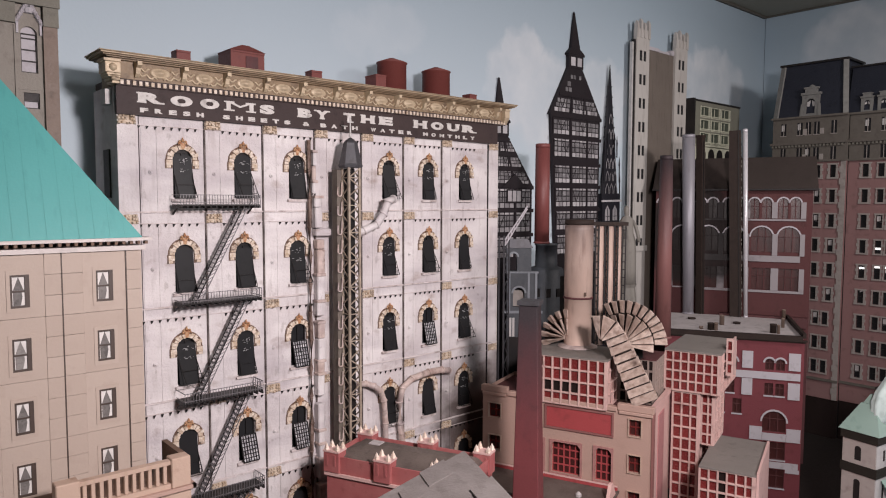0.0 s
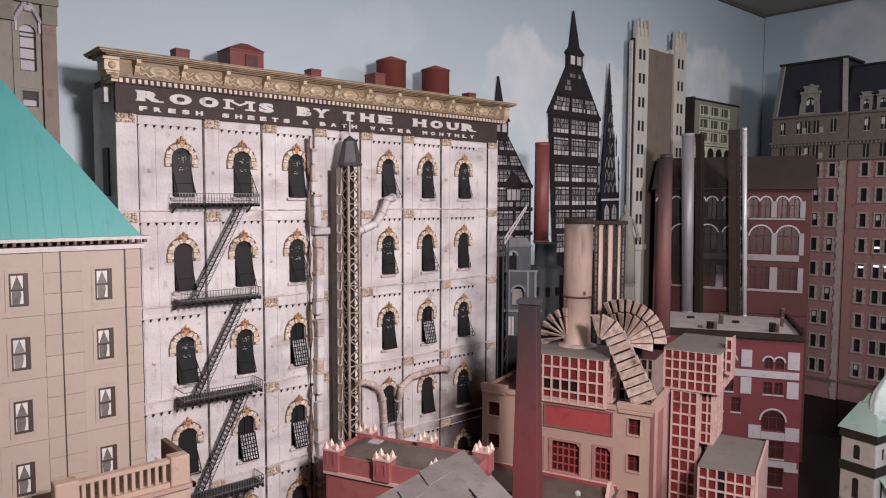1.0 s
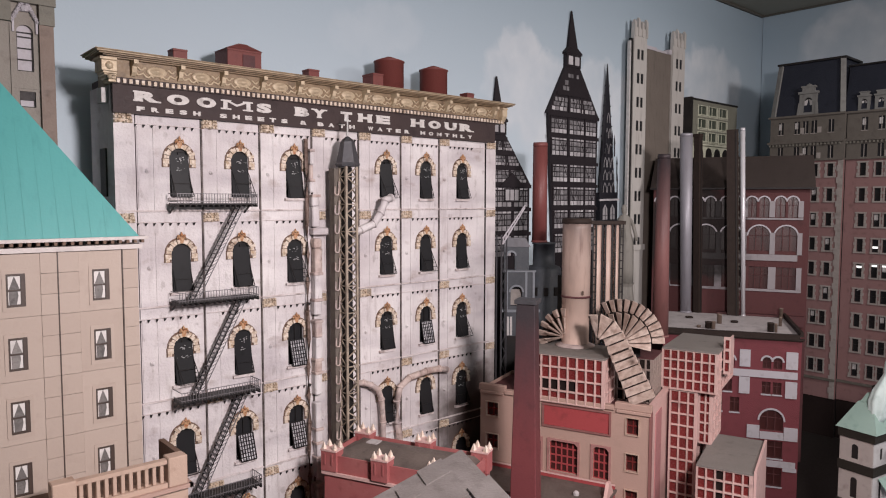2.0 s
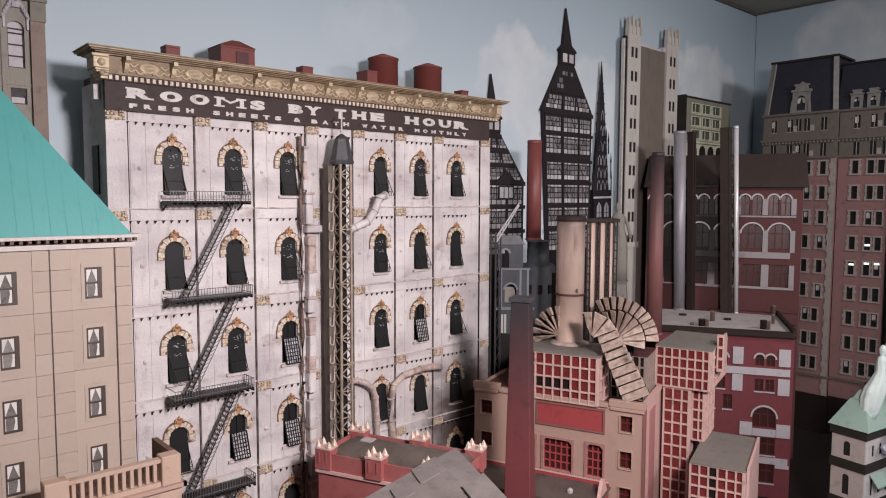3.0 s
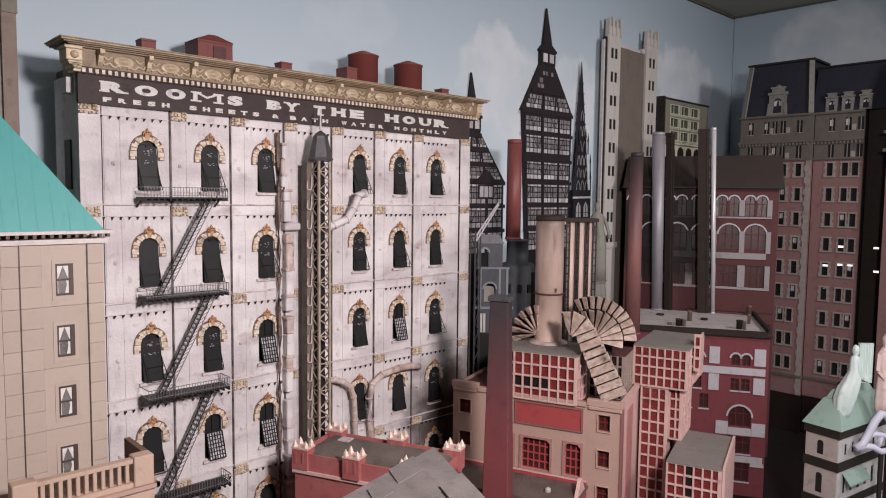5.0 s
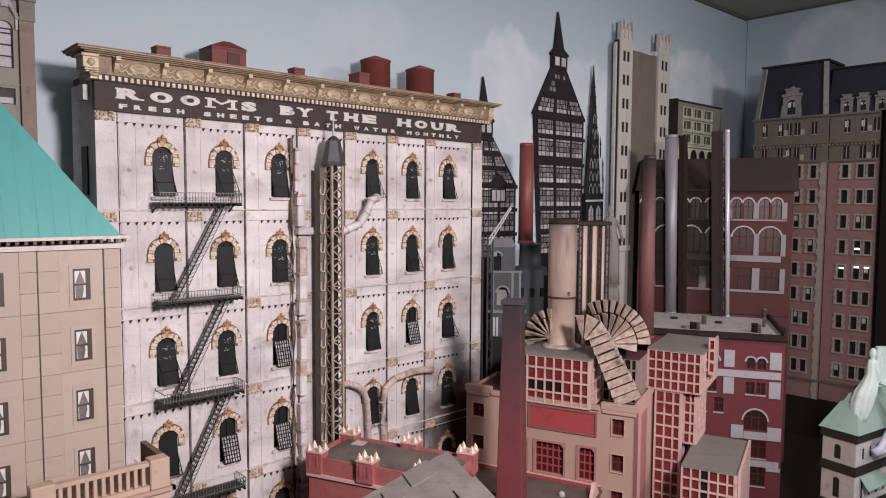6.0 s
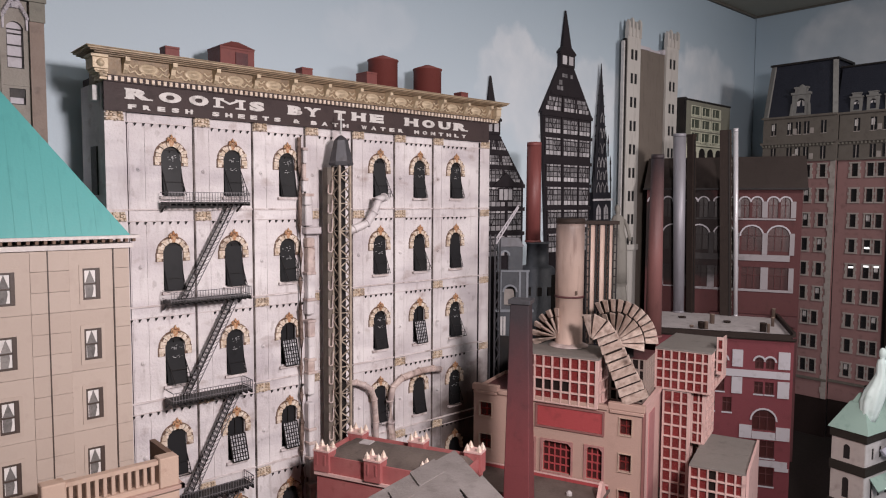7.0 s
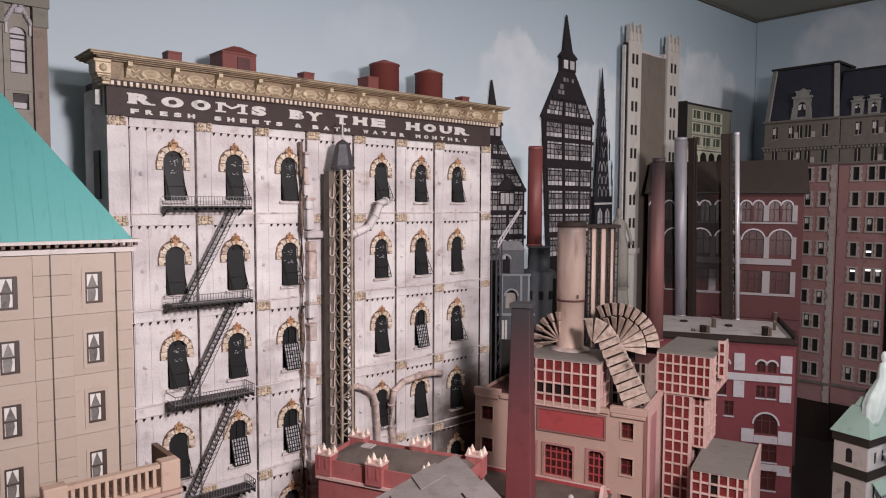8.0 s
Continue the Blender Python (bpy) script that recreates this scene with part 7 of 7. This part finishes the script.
def dormer(x, front, big):
    k = 1.15 if big else 0.72
    bm = bmesh.new()
    wall_sheet(bm, -0.03 * k, 0.03 * k, 0, 0.075 * k, 0.03, [(-0.015 * k, 0.015 * k, 0.008 * k, 0.062 * k, True)])
    box(bm, -0.034 * k, -0.004, 0.0755 * k, 0.034 * k, 0.034, 0.084 * k)
    box(bm, -0.02 * k, -0.002, 0.084 * k, 0.02 * k, 0.03, 0.098 * k)
    box(bm, -0.024 * k, -0.004, 0.098 * k, 0.024 * k, 0.032, 0.104 * k)
    if big:
        for s in (-1, 1):
            frustum(bm, s * 0.037 - 0.006, -0.003, s * 0.037 + 0.006, 0.02, 0, s * 0.034 - 0.003, -0.003, s * 0.034 + 0.003, 0.02, 0.05)
        lathe(bm, [(0.012, 0.1146), (0.015, 0.118), (0.009, 0.126), (0.001, 0.131)], 10, (0, 0.012))
    d = part("dormer", bm, HIPSTONE, man, "pale stone dormer with arched window", at(x, front, 1.8965))
    part("pane", boxes((-0.016 * k, 0.01, 0.005 * k, 0.016 * k, 0.013, 0.063 * k)), DARK, d)
    cb = bmesh.new()
    for s in (-1, 1):
        plate(cb, [(s * 0.014 * k, 0.05 * k), (s * 0.002 * k, 0.056 * k), (s * 0.009 * k, 0.01 * k), (s * 0.014 * k, 0.01 * k)], 0.007, 0.0085)
    part("curtain", cb, BONE, d)


dormer(0.147, 0.012, True)
for x in (0.355, 0.415, 0.48):
    dormer(x, FRONT2 + 0.012, False)
# Glints on the panes, put in as small glowing bars.
glint_mesh = finish("lamp_glow", boxes((-0.0095, 0.0006, -0.004, 0.0095, 0.0014, 0.004)), GLINT)
for x, y, z in ((0.421, FRONT2, 1.346), (0.366, FRONT2, 1.265), (0.421, FRONT2, 1.272), (0.458, FRONT2, 1.273), (0.535, 0.0685, 1.345), (0.539, 0.0685, 1.25)):
    part("lamp_glow", glint_mesh, None, man, "small white glint on a window, made as a glowing bar", at(x, y, z))
# A striped glint, put in as three tilted pale slats.
slat = finish("blind_slat", boxes((-0.009, 0.0015, -0.002, 0.009, 0.003, 0.002)), BONE)
for k in range(3):
    part("blind_slat", slat, None, man, at=at(0.37, FRONT2, 1.172 + 0.011 * k) @ pose(0, 0, 0, 0, -25))

# second rose brick building further along the side wall
far = thing("corner_building", CORNER @ pose(2.9, 0.856, TABLE, 0, 0, -90), "rose brick building with a stone top beyond the mansard", "model building")
part("body", boxes((0.0, 0.0, PLINTH, 0.5, 0.26, 1.72)), BRICKPINK, far, at=DOWN)
# Near-black again stands for the shade along the foot.
part("dark_base", boxes((0.0, 0.004, CORNERFOOT, 0.5, 0.26, PLINTH - 0.0004)), VOID, far, "base storey painted near-black for deep shade", DOWN)
part("stone_top", boxes((0.004, 0.004, 1.7202, 0.5, 0.26, 1.9)), MANSTONE, far, at=DOWN)
part("string_course", boxes((-0.012, -0.012, 1.72, 0.5, -0.0004, 1.732), (-0.012, -0.012, 1.79, 0.5, 0.0035, 1.8)), MANSTONE, far, at=DOWN)
bm = bmesh.new()
frustum(bm, 0.0, 0.0, 0.5, 0.26, 1.9002, 0.03, 0.05, 0.5, 0.26, 2.08)
part("mansard", bm, MANSARD, far, at=DOWN)

# ---- green-roofed corner house with white sculptures ----
kio = thing("green_roof_house", pose(1.712, 0.696, TABLE, 0, 0, -100), "cream corner house with dark bands and green hipped roof", "model building")
part("core", boxes((0.002, 0.002, TABLE, 0.078, 0.24, 0.965)), IRON, kio, at=DOWN)
for z0, z1 in ((0.888, 0.948), (0.79, 0.865), (0.68, 0.77)):
    bm = bmesh.new()
    wall_sheet(bm, 0.0, 0.079, z0, z1, 0.0018, [(0.029, 0.045, z0 + 0.01, z1 - 0.014, True)])
    p = part("cream_storey", bm, KIOSK, kio, at=DOWN)
    part("lancet", boxes((0.028, 0.0012, z0 + 0.009, 0.046, 0.0017, z1 - 0.013)), IRON, p)
    bm = bmesh.new()
    wall_sheet(bm, 0.002, 0.24, z0, z1, 0.002, [(0.03 + 0.035 * i, 0.042 + 0.035 * i, z0 + 0.014, z1 - 0.018, False) for i in range(6)])
    q = part("white_storey", bm, BONE, kio, at=DOWN @ Matrix.Translation((0.081, 0, 0)) @ pose(0, 0, 0, 0, 0, 90))
for z0, z1, o in ((0.9482, 0.97, 0.004), (0.8652, 0.8878, 0.003), (0.7702, 0.7898, 0.003)):
    part("dark_band", boxes((-o, -o, z0, 0.081 + o, 0.24, z1)), BLACKGREEN, kio, at=DOWN)
bm = bmesh.new()
frustum(bm, -0.008, -0.008, 0.09, 0.25, 0.9702, 0.024, 0.03, 0.06, 0.22, 1.035)
part("roof", bm, VERDIGRIS, kio, "green verdigris hipped roof", DOWN)
bm = bmesh.new()
frustum(bm, 0.028, 0.034, 0.056, 0.216, 1.0352, 0.034, 0.05, 0.05, 0.2, 1.055)
part("roof_cap", bm, VERDIGRIS, kio, at=DOWN)
bm = bmesh.new()
lathe(bm, [(0.004, 1.055), (0.009, 1.06), (0.005, 1.066), (0.007, 1.07), (0.002, 1.074)], 8, (0.042, 0.07))
part("finial", bm, BLACKGREEN, kio, at=DOWN)
aw = bmesh.new()
vs = [aw.verts.new(p) for p in ((0.0845, 0.02, 0.86), (0.0845, 0.12, 0.86), (0.105, 0.12, 0.835), (0.105, 0.02, 0.835), (0.0845, 0.02, 0.857), (0.0845, 0.12, 0.857), (0.105, 0.12, 0.832), (0.105, 0.02, 0.832))]
for f in ((0, 1, 2, 3), (7, 6, 5, 4), (0, 3, 7, 4), (1, 5, 6, 2), (3, 2, 6, 7), (0, 4, 5, 1)):
    aw.faces.new([vs[i] for i in f])
part("awning", aw, VERDIGRIS, kio, "green sloping awning", DOWN)


def draped(rings, folds, extra=None):
    """A draped figure lofted through rings (x, z, half width, half depth), with fold ridges that fade towards the head."""
    bm = bmesh.new()
    loops = []
    for k, (x, z, w, d) in enumerate(rings):
        amp = 0.09 * (1 - k / (len(rings) - 1)) if folds else 0.0
        loop = []
        for i in range(36):
            a = 2 * math.pi * i / 36
            g = 1 + amp * math.sin(folds * a + 0.5 * k)
            loop.append(bm.verts.new((x + w * g * math.cos(a), d * g * math.sin(a), z)))
        loops.append(loop)
    for lo, hi in zip(loops, loops[1:]):
        for i in range(36):
            bm.faces.new((lo[i], lo[(i + 1) % 36], hi[(i + 1) % 36], hi[i])).smooth = True
    bm.faces.new(loops[0][::-1])
    bm.faces.new(loops[-1])
    if extra:
        extra(bm)
    return bm


def sculpture(m, rings, folds, material, label, extra=None):
    return solid("sculpture", draped(rings, folds, extra), material, m, label, "sculpture", "white sculptures on the corner house")


def plinth_and_arms(bm):
    tube(bm, [(-0.012, 0.0, 1.478), (-0.022, -0.004, 1.462), (-0.027, -0.01, 1.44), (-0.014, -0.016, 1.436)], 0.005, 8)
    tube(bm, [(0.014, 0.0, 1.478), (0.024, 0.0, 1.46), (0.03, -0.004, 1.436), (0.033, -0.006, 1.418)], 0.005, 8)
    lathe(bm, [(0.034, TABLE), (0.034, 1.24), (0.03, 1.25), (0.026, 1.29), (0.03, 1.3)], 10)


stone_lady = [(0.0, 1.3, 0.026, 0.022), (0.001, 1.34, 0.025, 0.021), (0.003, 1.39, 0.022, 0.018), (0.005, 1.42, 0.0185, 0.014), (0.004, 1.443, 0.013, 0.011), (0.001, 1.46, 0.0155, 0.012), (-0.001, 1.478, 0.018, 0.012),
              (-0.001, 1.487, 0.012, 0.009), (-0.001, 1.491, 0.005, 0.005), (-0.0015, 1.497, 0.0068, 0.0072), (-0.002, 1.507, 0.0078, 0.0085), (-0.002, 1.515, 0.0062, 0.0065), (-0.002, 1.519, 0.002, 0.002)]
solid("statue", draped(stone_lady, 8, plinth_and_arms), STATUE, pose(1.5085, 1.2, 0, 0, 0, -49), "weathered grey draped statue on a round plinth", "statue")


def fluted_panel(bm):
    n = 10
    front = [(0.041 + 0.034 * k / n, -0.002 - (0.003 if k % 2 else 0.0)) for k in range(n + 1)]
    ring = front + [(0.075, 0.006), (0.041, 0.006)]
    low = [bm.verts.new((x, y, 1.082)) for x, y in ring]
    high = [bm.verts.new((x, y, 1.18)) for x, y in ring]
    for i in range(len(ring)):
        j = (i + 1) % len(ring)
        bm.faces.new((low[i], low[j], high[j], high[i]))
    bm.faces.new(low[::-1])
    bm.faces.new(high)
    beam(bm, (0.03, -0.004, 1.14), (0.045, -0.012, 1.095), 0.008)
    beam(bm, (0.045, -0.012, 1.095), (0.062, -0.006, 1.088), 0.007)


view = pose(1.733, 0.628, 0, 0, 0, -43)
drape = [(0.002, 0.99, 0.015, 0.012), (0.006, 1.01, 0.02, 0.016), (0.012, 1.045, 0.026, 0.02), (0.02, 1.07, 0.025, 0.02), (0.028, 1.09, 0.02, 0.017), (0.032, 1.112, 0.0125, 0.011), (0.031, 1.134, 0.0115, 0.01), (0.031, 1.146, 0.009, 0.008),
         (0.032, 1.15, 0.0048, 0.005), (0.032, 1.156, 0.0075, 0.0075), (0.032, 1.165, 0.008, 0.0085), (0.032, 1.173, 0.0055, 0.006), (0.032, 1.176, 0.002, 0.002)]
sculpture(view, drape, 7, PALEGREEN, "pale green white draped figure beside a fluted panel", fluted_panel)
scroll = bmesh.new()
tube(scroll, [(0.012, 0, 0.921), (0.03, 0, 0.933), (0.044, 0, 0.962), (0.058, 0, 0.992), (0.072, 0, 1.01), (0.084, 0, 1.006), (0.096, 0, 0.985), (0.11, 0, 0.962)], 0.0095, 8)
tube(scroll, [(0.014, 0, 0.919), (0.034, 0, 0.928), (0.055, 0, 0.926), (0.075, 0, 0.914), (0.1, 0, 0.918), (0.112, 0, 0.93)], 0.008, 8)
tube(scroll, [(0.046, 0, 0.955), (0.062, 0, 0.958), (0.082, 0, 0.954), (0.108, 0, 0.948)], 0.007, 8)
tube(scroll, [(0.07, 0, 0.916), (0.069, 0, 0.934), (0.074, 0, 0.954)], 0.0065, 8)
solid("sculpture", scroll, LILAC, pose(1.735, 0.6, 0, 0, 0, -43), "lilac white openwork scroll ornament in front of the house", "sculpture", "white sculptures on the corner house")
post = thing("ornament_post", pose(1.79, 0.5475, TABLE, 0, 0, -43), "dark post carrying the white scroll ornament", "post")
part("pole", boxes((-0.004, -0.004, 0, 0.004, 0.004, 0.297)), BLACKGREEN, post)
part("foot", boxes((-0.012, -0.012, 0, 0.012, 0.012, 0.006)), BLACKGREEN, post)
pinkish = [(0.0, 1.0, 0.016, 0.014), (0.002, 1.03, 0.021, 0.016), (0.003, 1.07, 0.019, 0.014), (0.0, 1.1, 0.013, 0.01), (0.0, 1.13, 0.016, 0.011), (0.001, 1.15, 0.018, 0.011), (0.001, 1.164, 0.01, 0.008), (0.001, 1.17, 0.005, 0.005), (0.001, 1.178, 0.0085, 0.009), (0.001, 1.19, 0.0085, 0.009), (0.001, 1.2, 0.003, 0.003)]


def raised_arm(bm):
    beam(bm, (-0.014, -0.002, 1.15), (-0.022, -0.012, 1.11), 0.008)
    beam(bm, (-0.022, -0.012, 1.11), (-0.006, -0.018, 1.09), 0.007)


sculpture(pose(1.828, 0.561, 0, 0, 0, -43), pinkish, 6, FIGURE, "pinkish white draped figure on the green roof", raised_arm)
